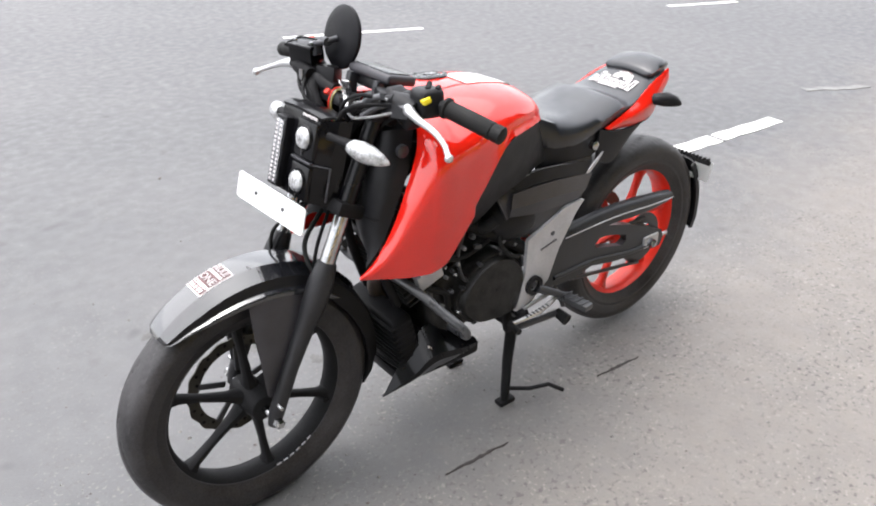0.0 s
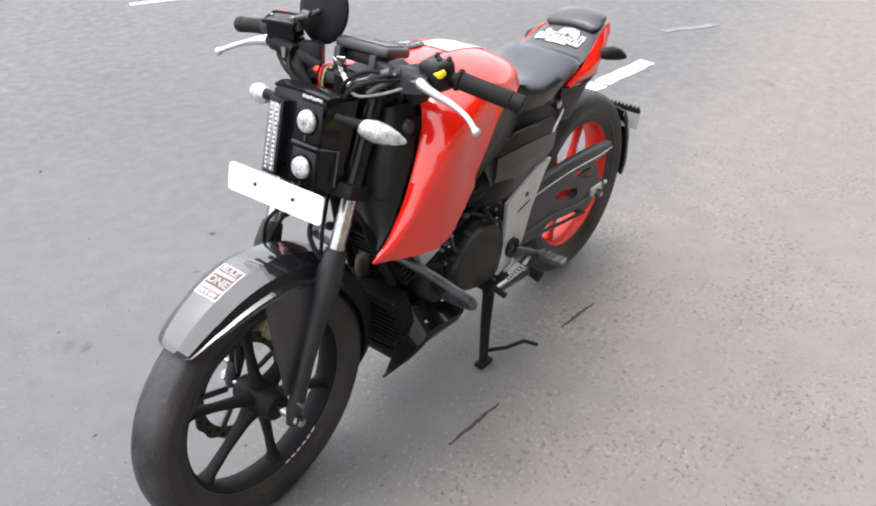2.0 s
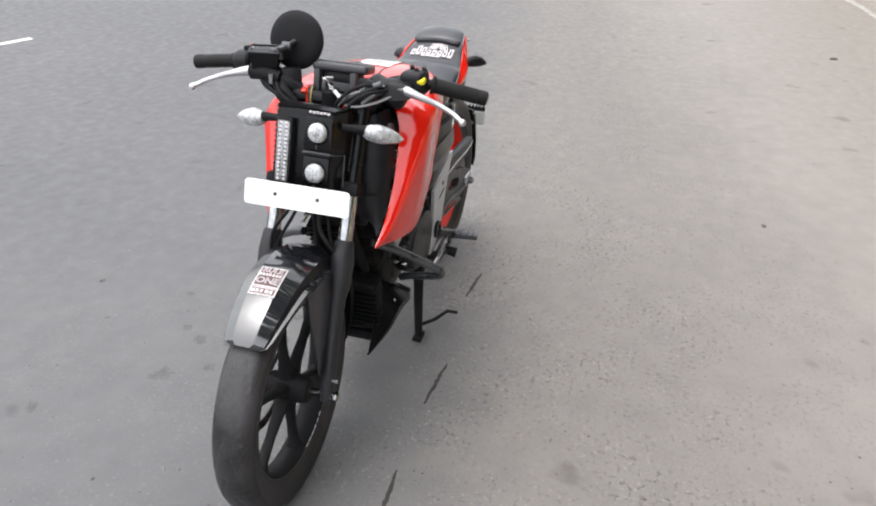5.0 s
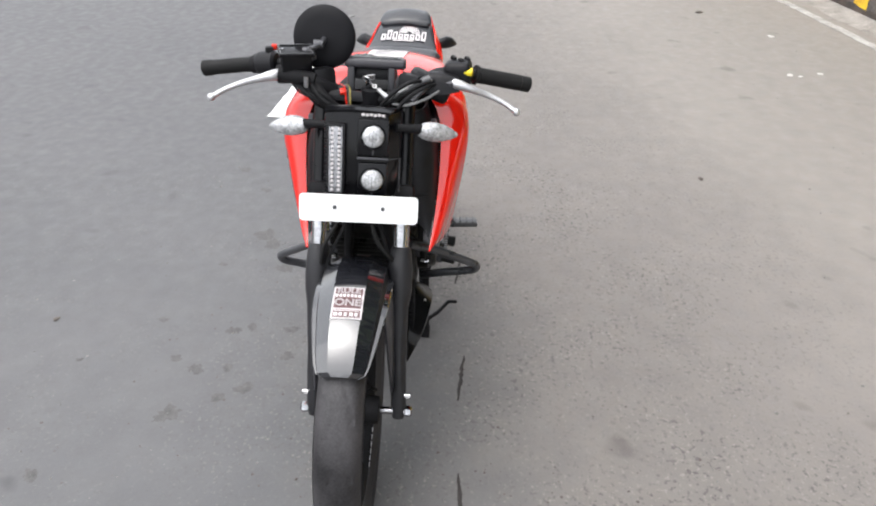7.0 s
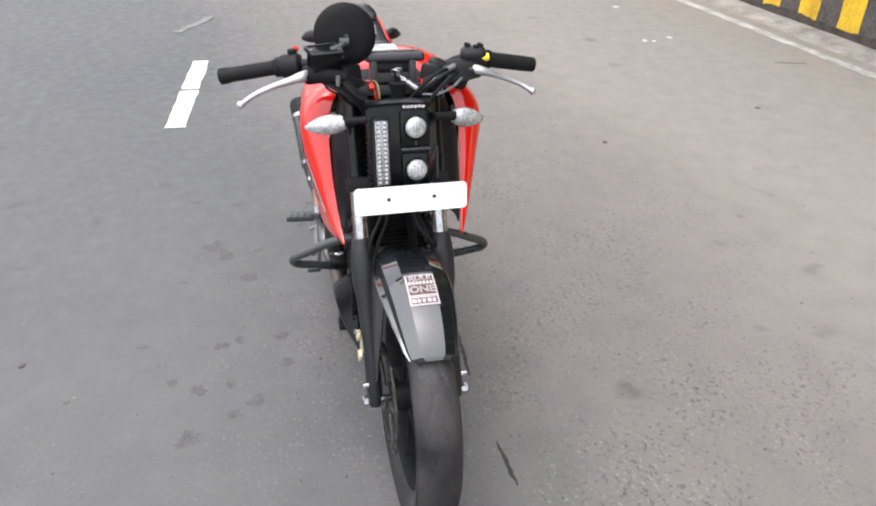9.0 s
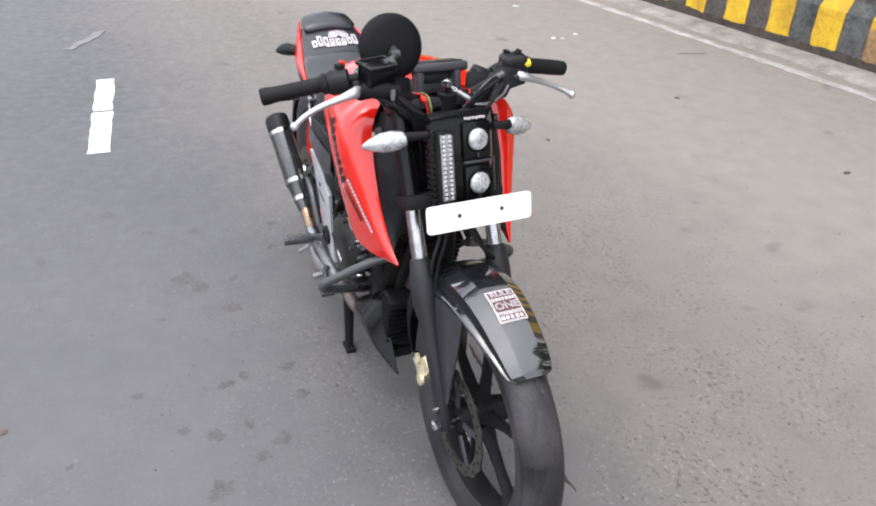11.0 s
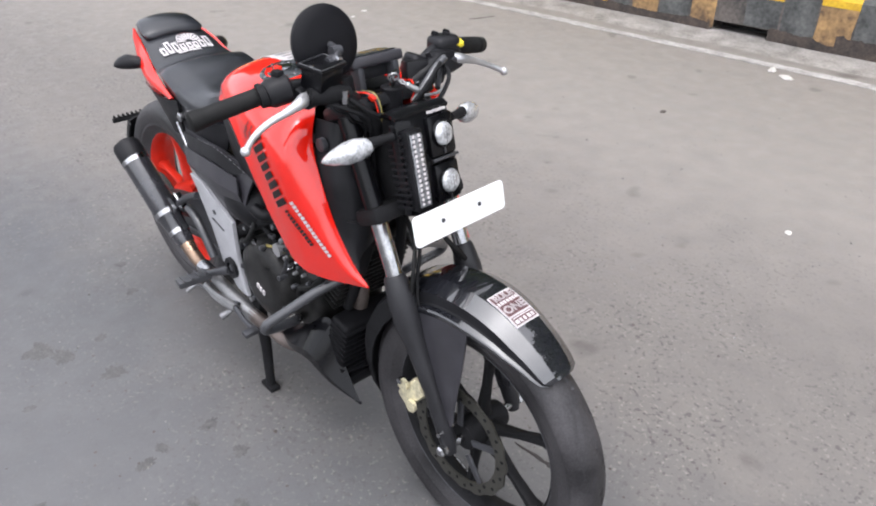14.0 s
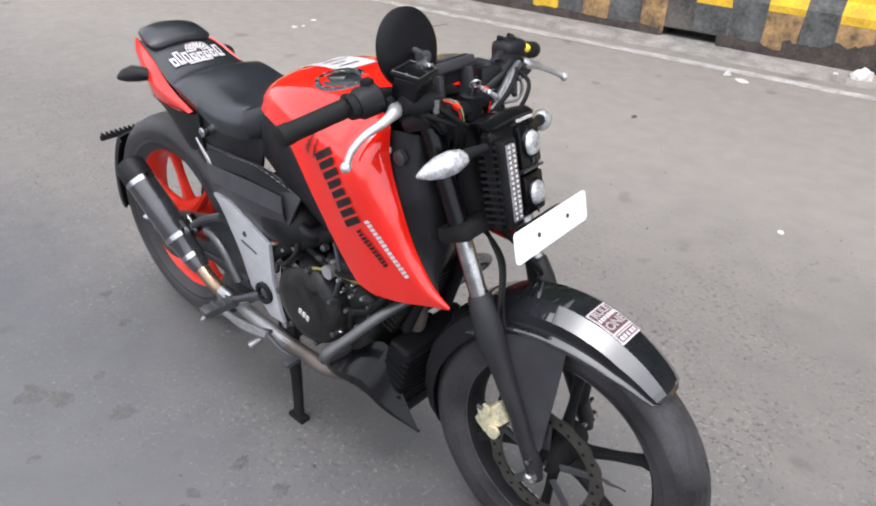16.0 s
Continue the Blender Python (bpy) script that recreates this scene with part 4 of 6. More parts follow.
part("mirror_clamp", block((0.402, -0.118, 1.036), (0.022, 0.016, 0.03), (20, 0, 10), 0.005), M_GUN, res, xf=STEER)
part("clamp_bolt", turned([(-0.006, 0.0055), (0.006, 0.0055)], (0.412, -0.118, 1.046), 6, "x"), M_CHROME, res, xf=STEER)
for dy in (-0.028, 0.028):
    part("lid_screw", turned([(0.0, 0.004), (0.003, 0.0035)], (0.4075 - dy * 0.2, -0.150 + dy, 1.0435), 8, "z"), M_CHROME, res, xf=STEER)
part("start_button", block((0.352, -0.205, 1.03), (0.012, 0.012, 0.012), bevel=0.003), M_RED_RIM, right_bar, "red button", xf=STEER)
MC = Vector((0.346, -0.095, 1.056))
MR = STEER @ Matrix.Translation(MC) @ Matrix.Rotation(radians(-14), 4, "Y") @ Matrix.Rotation(radians(-6), 4, "Z")
mirror = part("rear_view_mirror", turned([(-0.006, 0.066), (-0.003, 0.0688), (0.004, 0.0688), (0.009, 0.063), (0.013, 0.045), (0.015, 0.001)], (0, 0, 0), 48, "x"), M_MIRRORBACK, bike, "round black rear-view mirror seen from its back", xf=MR)
part("mirror_glass", turned([(-0.0075, 0.001), (-0.0075, 0.064), (-0.0065, 0.065)], (0, 0, 0), 48, "x"), M_MIRROR, mirror, xf=MR)
part("mirror_stem", tube([(0.395, -0.135, 1.03), (0.405, -0.12, 1.045), (0.388, -0.10, 1.052), (0.361, -0.095, 1.056)], 0.0065, 10, 16), M_GUN, mirror, xf=STEER)
part("stem_joint", turned([(-0.01, 0.010), (0.01, 0.010)], (0.388, -0.104, 1.052), 12), M_GUN, mirror, "bright ball joint", xf=STEER)
part("stem_joint", turned([(-0.008, 0.009), (0.008, 0.009)], (0.403, -0.128, 1.04), 12), M_GUN, mirror, xf=STEER)
part("master_cylinder", tube([(0.412, -0.185, 0.992), (0.420, -0.150, 0.990), (0.425, -0.108, 0.985)], [0.015, 0.018, 0.014], 14, 10), M_MATT, right_bar, "black brake master cylinder", xf=STEER)
part("bar_clamp", block((0.388, -0.095, 0.975), (0.042, 0.05, 0.052), (0, -12, 24), 0.010), M_PLASTIC, right_bar, xf=STEER)
part("bar_clamp", block((0.388, 0.098, 0.972), (0.042, 0.05, 0.050), (0, -12, -24), 0.010), M_PLASTIC, left_bar, xf=STEER)
part("wire_sleeve", tube([(0.400, -0.125, 0.985), (0.432, -0.095, 0.955), (0.440, -0.060, 0.920), (0.425, -0.040, 0.870)], [0.012, 0.014, 0.014, 0.012], 10, 16), M_MATT, bike, xf=STEER)
part("bar_cover", block((0.372, 0.140, 0.968), (0.046, 0.100, 0.046), (-22, 0, -6), 0.014, seg=3), M_PLASTIC, left_bar, xf=STEER)
part("wire_sleeve", tube([(0.398, 0.110, 0.960), (0.425, 0.075, 0.945), (0.432, 0.045, 0.905), (0.42, 0.035, 0.86)], [0.010, 0.012, 0.012, 0.010], 10, 16), M_MATT, bike, xf=STEER)
# instrument and key
cluster = part("instrument_display", block((0.328, 0.018, 0.999), (0.082, 0.136, 0.022), (0, -14, 0), 0.009, seg=3), M_PANEL, bike, "flat black instrument display on two risers", xf=STEER)
part("screen", block((0.326, 0.018, 1.0108), (0.060, 0.112, 0.003), (0, -14, 0), 0.001), M_SCREEN, cluster, xf=STEER)
part("display_back", block((0.338, 0.018, 0.978), (0.045, 0.098, 0.026), (0, -14, 0), 0.009), M_PLASTIC, cluster, xf=STEER)
for y in (-0.035, 0.055):
    part("riser", block((0.372, y, 0.966), (0.026, 0.016, 0.070), (0, -12, 0), 0.005), M_ARM, bike, "black handlebar riser", xf=STEER)
part("ignition_lock", turned([(-0.03, 0.022), (0.012, 0.022), (0.014, 0.018)], (0.412, 0.012, 0.955), 20, "z"), M_PLASTIC, bike, xf=STEER)
key = part("ignition_key", block((0.418, 0.01, 0.985), (0.006, 0.02, 0.034), (0, 10, 20), 0.003), M_CHROME, bike, "key with a bright chain left in the lock", xf=STEER)
ring = hollow([(-0.0010, 0.0115), (-0.0010, 0.0092), (0.0010, 0.0092), (0.0010, 0.0115)], (0, 0, 0), 24)
ring.transform(pose(0.424, 0.010, 0.991, 35, 0, 60))
part("key_ring", ring, M_ALU, key, "bright steel key ring")
RING_END, FOB_END = Vector((0.428, 0.020, 0.984)), Vector((0.442, 0.058, 0.957))
for k in range(3):
    link = hollow([(-0.0009, 0.0046), (-0.0009, 0.0030), (0.0009, 0.0030), (0.0009, 0.0046)], (0, 0, 0), 12)
    link.transform(Matrix.Translation(RING_END.lerp(FOB_END, 0.05 + 0.12 * k)) @ pose(0, 0, 0, 40 + 90 * (k % 2), 30, 50))
    part("chain_link", link, M_ALU, key)
part("key_fob", tube([RING_END.lerp(FOB_END, t) for t in (0.36, 0.42, 0.60, 0.80, 0.96, 1.0)], [0.003, 0.0055, 0.0048, 0.0058, 0.0052, 0.003], 8), M_ALU, key, "bright metal key fob")
part("bar_bend", tube([(0.434, 0.062, 0.944), (0.431, 0.082, 0.961), (0.425, 0.112, 0.983), (0.417, 0.146, 0.998)], 0.0075, 12, 14), M_TUBEGREY, left_bar, "satin grey bent control tube")
part("lever_arm", tube([(0.395, 0.08, 0.955), (0.405, 0.115, 0.975), (0.40, 0.15, 0.992)], [0.016, 0.017, 0.014], 12, 12), M_PLASTIC, left_bar, xf=STEER)
part("clutch_arm", tube([(0.405, 0.15, 0.985), (0.43, 0.125, 0.975), (0.45, 0.10, 0.955)], 0.006, 8, 10), M_GUN, left_bar, xf=STEER)
part("lever_arm", tube([(0.395, -0.07, 0.952), (0.408, -0.11, 0.972), (0.40, -0.15, 0.995)], [0.018, 0.019, 0.016], 12, 12), M_PLASTIC, right_bar, xf=STEER)
part("brake_hose_joint", turned([(-0.012, 0.008), (0.012, 0.008)], (0.435, -0.125, 0.985), 10, "z"), M_CHROME, right_bar, xf=STEER)
for y, c in ((-0.058, M_RED_RIM), (-0.046, M_HOSE), (0.07, M_RED_RIM), (-0.05, M_GUN)):
    part("wire", tube([(0.36, y, 0.955), (0.41, y * 0.9 + 0.006, 0.965), (0.43, y * 0.7, 0.935), (0.42, y * 0.6, 0.88)], 0.0020, 6, 16), c, bike, xf=STEER)
part("wire_plug", block((0.425, -0.05, 0.962), (0.014, 0.011, 0.009), (0, 30, 10), 0.003), M_RED_RIM, bike, "red wire connector", xf=STEER)
part("wire_plug", block((0.405, -0.075, 0.945), (0.020, 0.010, 0.010), (0, -20, 30), 0.003), M_CASTING, bike, xf=STEER)
# cables
for pts in ([(0.405, 0.15, 0.985), (0.45, 0.10, 1.0), (0.46, 0.05, 0.965), (0.43, 0.02, 0.90), (0.40, 0.03, 0.82)],
            [(0.40, 0.14, 0.975), (0.45, 0.085, 0.97), (0.44, 0.04, 0.93), (0.40, 0.05, 0.85)],
            [(0.41, -0.15, 0.978), (0.438, -0.105, 0.966), (0.446, -0.065, 0.935), (0.42, -0.045, 0.84)],
            [(0.385, -0.19, 0.985), (0.425, -0.135, 0.968), (0.436, -0.08, 0.935), (0.39, -0.05, 0.80)],
            [(0.41, -0.13, 0.995), (0.46, -0.09, 0.955), (0.455, -0.02, 0.91), (0.43, 0.0, 0.80)],
            [(0.365, 0.18, 0.98), (0.40, 0.11, 0.93), (0.40, 0.08, 0.88), (0.37, 0.07, 0.80)],
            [(0.455, -0.03, 0.76), (0.54, -0.035, 0.70), (0.575, -0.07, 0.62), (0.61, -0.085, 0.50), (0.60, -0.085, 0.41)],
            [(0.46, 0.01, 0.75), (0.53, 0.045, 0.68), (0.555, 0.06, 0.64), (0.57, 0.075, 0.60)],
            [(0.40, 0.16, 0.985), (0.47, 0.11, 0.985), (0.485, 0.075, 0.955), (0.46, 0.055, 0.90), (0.43, 0.05, 0.82)],
            [(0.415, -0.165, 0.980), (0.445, -0.125, 0.962), (0.452, -0.085, 0.935), (0.43, -0.055, 0.87), (0.42, -0.04, 0.78)]):
    part("cable", tube(pts, 0.0042, 8, 24), M_MATT, bike, xf=STEER)
loom = random.Random(8)
for k in range(7):
    a, b = 0.010 * (k % 3) - 0.010, 0.008 * (k // 3) - 0.008
    pts = [(0.408 + b, -0.158 + a, 0.992), (0.428 + b, -0.130 + a, 0.972 - b), (0.436 + a * 0.6, -0.098 + b, 0.944 + a), (0.430 + b, -0.066 + a, 0.915), (0.412, -0.045 + b, 0.872)]
    pts = [Vector(q) + Vector([loom.uniform(-0.004, 0.004) for _ in range(3)]) for q in pts]
    part("wire", tube(pts, loom.uniform(0.0024, 0.0040), 7, 20), (M_MATT, M_TUBEGREY, M_GRIP)[k % 3], bike, xf=STEER)
for pts in ([(0.448, 0.052, 0.955), (0.452, 0.075, 0.985), (0.440, 0.105, 0.998), (0.416, 0.142, 0.994)],
            [(0.452, 0.060, 0.950), (0.462, 0.092, 0.952), (0.448, 0.130, 0.962), (0.420, 0.160, 0.972)],
            [(0.440, 0.040, 0.940), (0.448, 0.070, 0.972), (0.428, 0.110, 0.985), (0.405, 0.135, 0.985)]):
    part("cable", tube(pts, 0.0032, 8, 20), M_CASTING, bike, "pale grey control cable", xf=STEER)
for pts, r in (([(0.50, 0.02, 0.73), (0.555, 0.035, 0.68), (0.57, 0.06, 0.645), (0.565, 0.085, 0.615)], 0.0055),
               ([(0.50, -0.03, 0.74), (0.55, -0.05, 0.70), (0.575, -0.075, 0.66), (0.58, -0.085, 0.60)], 0.0042)):
    part("brake_hose", tube(pts, r, 10, 24), M_GRIP, bike, "thick black brake hose", xf=TWIST)

# ---- tank and shrouds ----


def section(x, yi, zt, ys, zs, yl, zl):
    """Half a cross-section of the tank: inner top, shoulder, lower edge."""
    return [(x, yi, zt), (x, yi + (ys - yi) * 0.45, zt - (zt - zs) * 0.07), (x, yi + (ys - yi) * 0.83, zs + (zt - zs) * 0.55), (x, ys, zs), (x, (ys * 0.60 + yl * 0.40), zs + (zl - zs) * 0.5), (x, yl, zl)]


tank_secs = [section(-0.072, 0, 0.862, 0.070, 0.853, 0.080, 0.843), section(-0.054, 0, 0.888, 0.106, 0.870, 0.114, 0.852), section(-0.018, 0, 0.921, 0.138, 0.888, 0.149, 0.861), section(0.03, 0, 0.938, 0.159, 0.896, 0.171, 0.862), section(0.08, 0, 0.946, 0.174, 0.899, 0.186, 0.860), section(0.13, 0, 0.950, 0.188, 0.896, 0.200, 0.852), section(0.19, 0, 0.951, 0.201, 0.888, 0.203, 0.775), section(0.235, 0, 0.949, 0.208, 0.878, 0.199, 0.705), section(0.27, 0, 0.942, 0.212, 0.868, 0.194, 0.652)]


def half(secs, n, m):
    grid = [spline(r, m) for r in secs]
    cols = [spline([g[j] for g in grid], n) for j in range(m)]
    return [[cols[j][i] for j in range(m)] for i in range(n)]


g = half(tank_secs, 26, 14)
rows = [[Vector((p.x, -p.y, p.z)) for p in reversed(r[1:])] + r for r in g]
tank = part("fuel_tank", sheet(rows, 0.006), M_RED, bike, "glossy red fuel tank", 50)
shroud_secs = [section(0.235, 0.012, 0.9496, 0.2087, 0.878, 0.1997, 0.7045), section(0.272, 0.02, 0.9415, 0.2128, 0.868, 0.1947, 0.650), section(0.305, 0.095, 0.934, 0.218, 0.85, 0.188, 0.603), section(0.340, 0.130, 0.918, 0.217, 0.825, 0.181, 0.587), section(0.360, 0.151, 0.868, 0.208, 0.795, 0.177, 0.587), section(0.393, 0.155, 0.790, 0.193, 0.738, 0.171, 0.590), section(0.423, 0.152, 0.718, 0.179, 0.686, 0.164, 0.595), section(0.465, 0.145, 0.650, 0.161, 0.634, 0.152, 0.603), section(0.505, 0.139, 0.614, 0.143, 0.612, 0.141, 0.609)]
g = half(shroud_secs, 36, 14)
shroud_bm = sheet(g, 0.005)

shroud_tree = BVHTree.FromBMesh(shroud_bm)
tank_copy = sheet(rows, 0)
tank_tree = BVHTree.FromBMesh(tank_copy)
tank_copy.free()
left_shroud, right_shroud = both("tank_shroud", shroud_bm, M_RED, tank, "glossy red side shroud tapering to a point", 50)
left_shroud.location = (-0.010, 0.003, 0)
CAP = pose(0.146, -0.074, 0.9445, 9, -3, 0)
part("tank_nose", sheet([[(0.262, -0.10, 0.934), (0.262, 0, 0.9415), (0.262, 0.10, 0.934)], [(0.315, -0.09, 0.922), (0.315, 0, 0.930), (0.315, 0.09, 0.922)], [(0.338, -0.085, 0.885), (0.340, 0, 0.892), (0.338, 0.085, 0.885)], [(0.33, -0.08, 0.84), (0.332, 0, 0.845), (0.33, 0.08, 0.84)]], 0.005, 10, 10), M_PLASTIC, tank, smooth=60)
part("tank_console", sheet([[(0.255, -0.070, 0.9455), (0.255, 0, 0.9505), (0.255, 0.070, 0.9455)], [(0.290, -0.085, 0.938), (0.290, 0, 0.944), (0.290, 0.085, 0.938)], [(0.318, -0.095, 0.926), (0.318, 0, 0.934), (0.318, 0.095, 0.926)]], 0.004, 6, 10), M_PLASTIC, tank, "black console in front of the tank")
cap = part("filler_cap", turned([(-0.02, 0.053), (0.001, 0.053), (0.0035, 0.050), (0.0035, 0.040), (0.0015, 0.038), (0.0035, 0.034), (0.0045, 0.001)], (0, 0, 0), 44, "z"), M_SCREEN, tank, "round dark filler cap with a ring of bolts", xf=CAP)
for k in range(12):
    a = radians(30 * k)
    part("cap_bolt", turned([(0.003, 0.0038), (0.0055, 0.0034), (0.006, 0.002)], (0.0455 * math.cos(a), 0.0455 * math.sin(a), 0), 8, "z"), M_CHROME, cap, xf=CAP)
part("cap_latch", block((-0.008, 0.004, 0.005), (0.034, 0.026, 0.004), (0, 0, 25), 0.0015), M_CHROME, cap, xf=CAP)


def top_patch(pts, lift):
    """A thin decal draped on the tank's top; pts in x and y, as rows."""
    bm = bmesh.new()
    rows = []
    for row in pts:
        out = []
        for x, y in row:
            hit = tank_tree.ray_cast(Vector((x, y, 1.2)), Vector((0, 0, -1)))[0]
            out.append((x, y, (hit.z if hit is not None else 0.90) + lift))
        rows.append(out)
    skin(bm, rows, False, False)
    return bm


part("tank_sticker", top_patch([[(-0.026 + 0.150 * u, -0.042 + 0.095 * v - 0.006 * u) for v in (0, 0.2, 0.4, 0.6, 0.8, 1)] for u in (0, 0.2, 0.4, 0.6, 0.8, 1)], 0.0018), M_STICKER, tank, "white scuffed sticker behind the filler cap")
for k in range(5):
    u0, w = 0.10 + 0.17 * k, (0.62, 0.50, 0.70, 0.42, 0.58)[k]
    part("sticker_mark", top_patch([[(-0.026 + 0.150 * u, -0.042 + 0.095 * v - 0.006 * u) for v in (0.16, 0.16 + w / 2, 0.16 + w)] for u in (u0, u0 + 0.045)], 0.0028), M_GREY, tank, smooth=0)
part("tank_seam", top_patch([[(p.x, p.y - 0.0022), (p.x, p.y + 0.0022)] for p in spline([(0.262, 0.075, 0), (0.20, 0.045, 0), (0.12, 0.040, 0), (0.05, 0.05, 0), (-0.03, 0.04, 0)], 18)], 0.0012), M_LETTER, tank, "thin black seam line")


def side_patch(pts, s, lift, n=6):
    """A thin decal wrapped on the tank's side; its four corners in x and z."""
    def on(x, z):
        hit = None
        for tree in (shroud_tree, tank_tree):
            h = tree.ray_cast(Vector((x, 0.5, z)), Vector((0, -1, 0)))
            if h[0] is not None and (hit is None or h[0].y > hit):
                hit = h[0].y
        return None if hit is None else Vector((x, (hit + lift) * s, z))

    c = [Vector(p) for p in pts]
    bm = bmesh.new()
    rows = []
    for k in range(n + 1):
        pair = [on(*c[0].lerp(c[3], k / n)), on(*c[1].lerp(c[2], k / n))]
        rows.append(None if None in pair else [bm.verts.new(p) for p in pair])
    for r0, r1 in zip(rows, rows[1:]):
        if r0 and r1:
            bm.faces.new((r0[0], r0[1], r1[1], r1[0]))
    return bm


def bars_along(p, q, n, height, gap, s, material, name, lift=0.0025, skew=0.0, parent=None):
    """A run of n upright bars from p to q on the tank's side, in place of lettering."""
    p, q = Vector((*p, 0)), Vector((*q, 0))
    d = (q - p) / n
    up = Vector((-d.y, d.x, 0)).normalized()
    for k in range(n):
        a = p + d * k
        b = a + d * (1 - gap)
        h = height * random.uniform(0.9, 1.05)
        bm = side_patch([(a.x, a.y), (b.x, b.y), ((b + up * h).x, (b + up * h).y), ((a + up * h).x, (a + up * h).y)], s, lift)
        part(name, bm, material, parent, smooth=0)


bars_along((0.222, 0.855), (0.308, 0.728), 8, 0.055, 0.30, -1, M_LETTER, "letter_bar", parent=tank)
bars_along((0.352, 0.764), (0.428, 0.658), 15, 0.011, 0.25, -1, M_STICKER, "script_bar", parent=tank)
bars_along((0.330, 0.735), (0.385, 0.668), 11, 0.014, 0.3, -1, M_LETTER, "script_bar", parent=tank)
for x, z, w, t in ((0.202, 0.878, 0.004, 0.030), (0.212, 0.890, 0.003, 0.022), (0.220, 0.872, 0.005, 0.026), (0.193, 0.864, 0.003, 0.016), (0.228, 0.886, 0.003, 0.014)):
    part("brush_mark", side_patch([(x, z), (x + w, z + w * 0.4), (x + w * 1.6 - t * 0.3, z - t), (x + w * 0.8 - t * 0.3, z - t * 0.95)], -1, 0.0025), M_LETTER, tank, smooth=0)
bars_along((0.235, 0.735), (0.265, 0.68), 7, 0.007, 0.3, 1, M_STICKER, "script_bar", parent=tank)

# black inner cowls between the shrouds and the fork
inner = sheet([[(0.334, 0.124, 0.912), (0.364, 0.149, 0.842), (0.393, 0.153, 0.780), (0.438, 0.149, 0.684), (0.478, 0.141, 0.632)],
               [(0.385, 0.114, 0.915), (0.410, 0.134, 0.842), (0.430, 0.137, 0.770), (0.452, 0.128, 0.700), (0.462, 0.124, 0.655)],
               [(0.398, 0.078, 0.905), (0.424, 0.082, 0.842), (0.444, 0.084, 0.770), (0.454, 0.086, 0.710), (0.452, 0.088, 0.670)],
               [(0.378, 0.002, 0.900), (0.396, 0.002, 0.842), (0.406, 0.002, 0.770), (0.412, 0.002, 0.715), (0.414, 0.002, 0.680)]], 0.005, 14, 16)
both("inner_cowl", inner, M_PLASTIC, bike, "smooth black inner cowl")
both("cowl_seam", tube([(0.40, 0.143, 0.742), (0.446, 0.130, 0.732), (0.452, 0.090, 0.735)], 0.003, 6, 10), M_MATT, bike)
both("cowl_boss", turned([(0.135, 0.014), (0.145, 0.014), (0.147, 0.009)], (0.375, 0, 0.875), 14), M_GUN, bike)
tank.location.y = 0.012
for ob in bike.children:
    if ob.name.split(".")[0] in ("inner_cowl", "cowl_seam", "cowl_boss"):
        ob.location.y = 0.012
part("frame_spine", tube([(0.44, 0, 0.80), (0.30, 0, 0.86), (0.10, 0, 0.80), (-0.12, 0, 0.70)], 0.03, 14, 16), M_MATT, bike)
both("frame_rail", tube([(0.43, 0.035, 0.77), (0.30, 0.09, 0.70), (0.12, 0.12, 0.60), (-0.05, 0.125, 0.48), (-0.09, 0.12, 0.36)], 0.017, 12, 24), M_MATT, bike)
both("down_tube", tube([(0.42, 0.03, 0.72), (0.385, 0.05, 0.58), (0.335, 0.065, 0.44)], 0.012, 12, 14), M_MATT, bike)

# ---- knee and side panels ----
knee = sheet([[(0.282, 0.180, 0.628), (0.225, 0.193, 0.712), (0.175, 0.200, 0.79), (0.12, 0.198, 0.853), (-0.01, 0.149, 0.860), (-0.068, 0.082, 0.846)],
              [(0.25, 0.156, 0.625), (0.195, 0.174, 0.69), (0.14, 0.182, 0.755), (0.07, 0.177, 0.80), (-0.025, 0.142, 0.80), (-0.085, 0.10, 0.78)],
              [(0.225, 0.13, 0.62), (0.16, 0.148, 0.655), (0.10, 0.152, 0.695), (0.04, 0.150, 0.715), (-0.02, 0.135, 0.73), (-0.085, 0.11, 0.73)]], 0.006, 10, 18)
for ob in both("knee_panel", knee, M_PLASTIC, bike, "satin black knee panel"):
    ob.location.y = 0.010
side = sheet([[(0.10, 0.135, 0.705), (-0.01, 0.142, 0.725), (-0.13, 0.138, 0.715), (-0.265, 0.125, 0.70)],
              [(0.085, 0.150, 0.66), (-0.01, 0.158, 0.675), (-0.13, 0.152, 0.665), (-0.245, 0.138, 0.645)],
              [(0.06, 0.150, 0.61), (-0.02, 0.155, 0.60), (-0.10, 0.15, 0.59), (-0.20, 0.138, 0.575)],
              [(0.03, 0.135, 0.56), (-0.02, 0.14, 0.545), (-0.08, 0.14, 0.545), (-0.185, 0.13, 0.56)]], 0.006, 14, 16)
both("side_panel", side, M_PANEL, bike, "dark satin side panel")
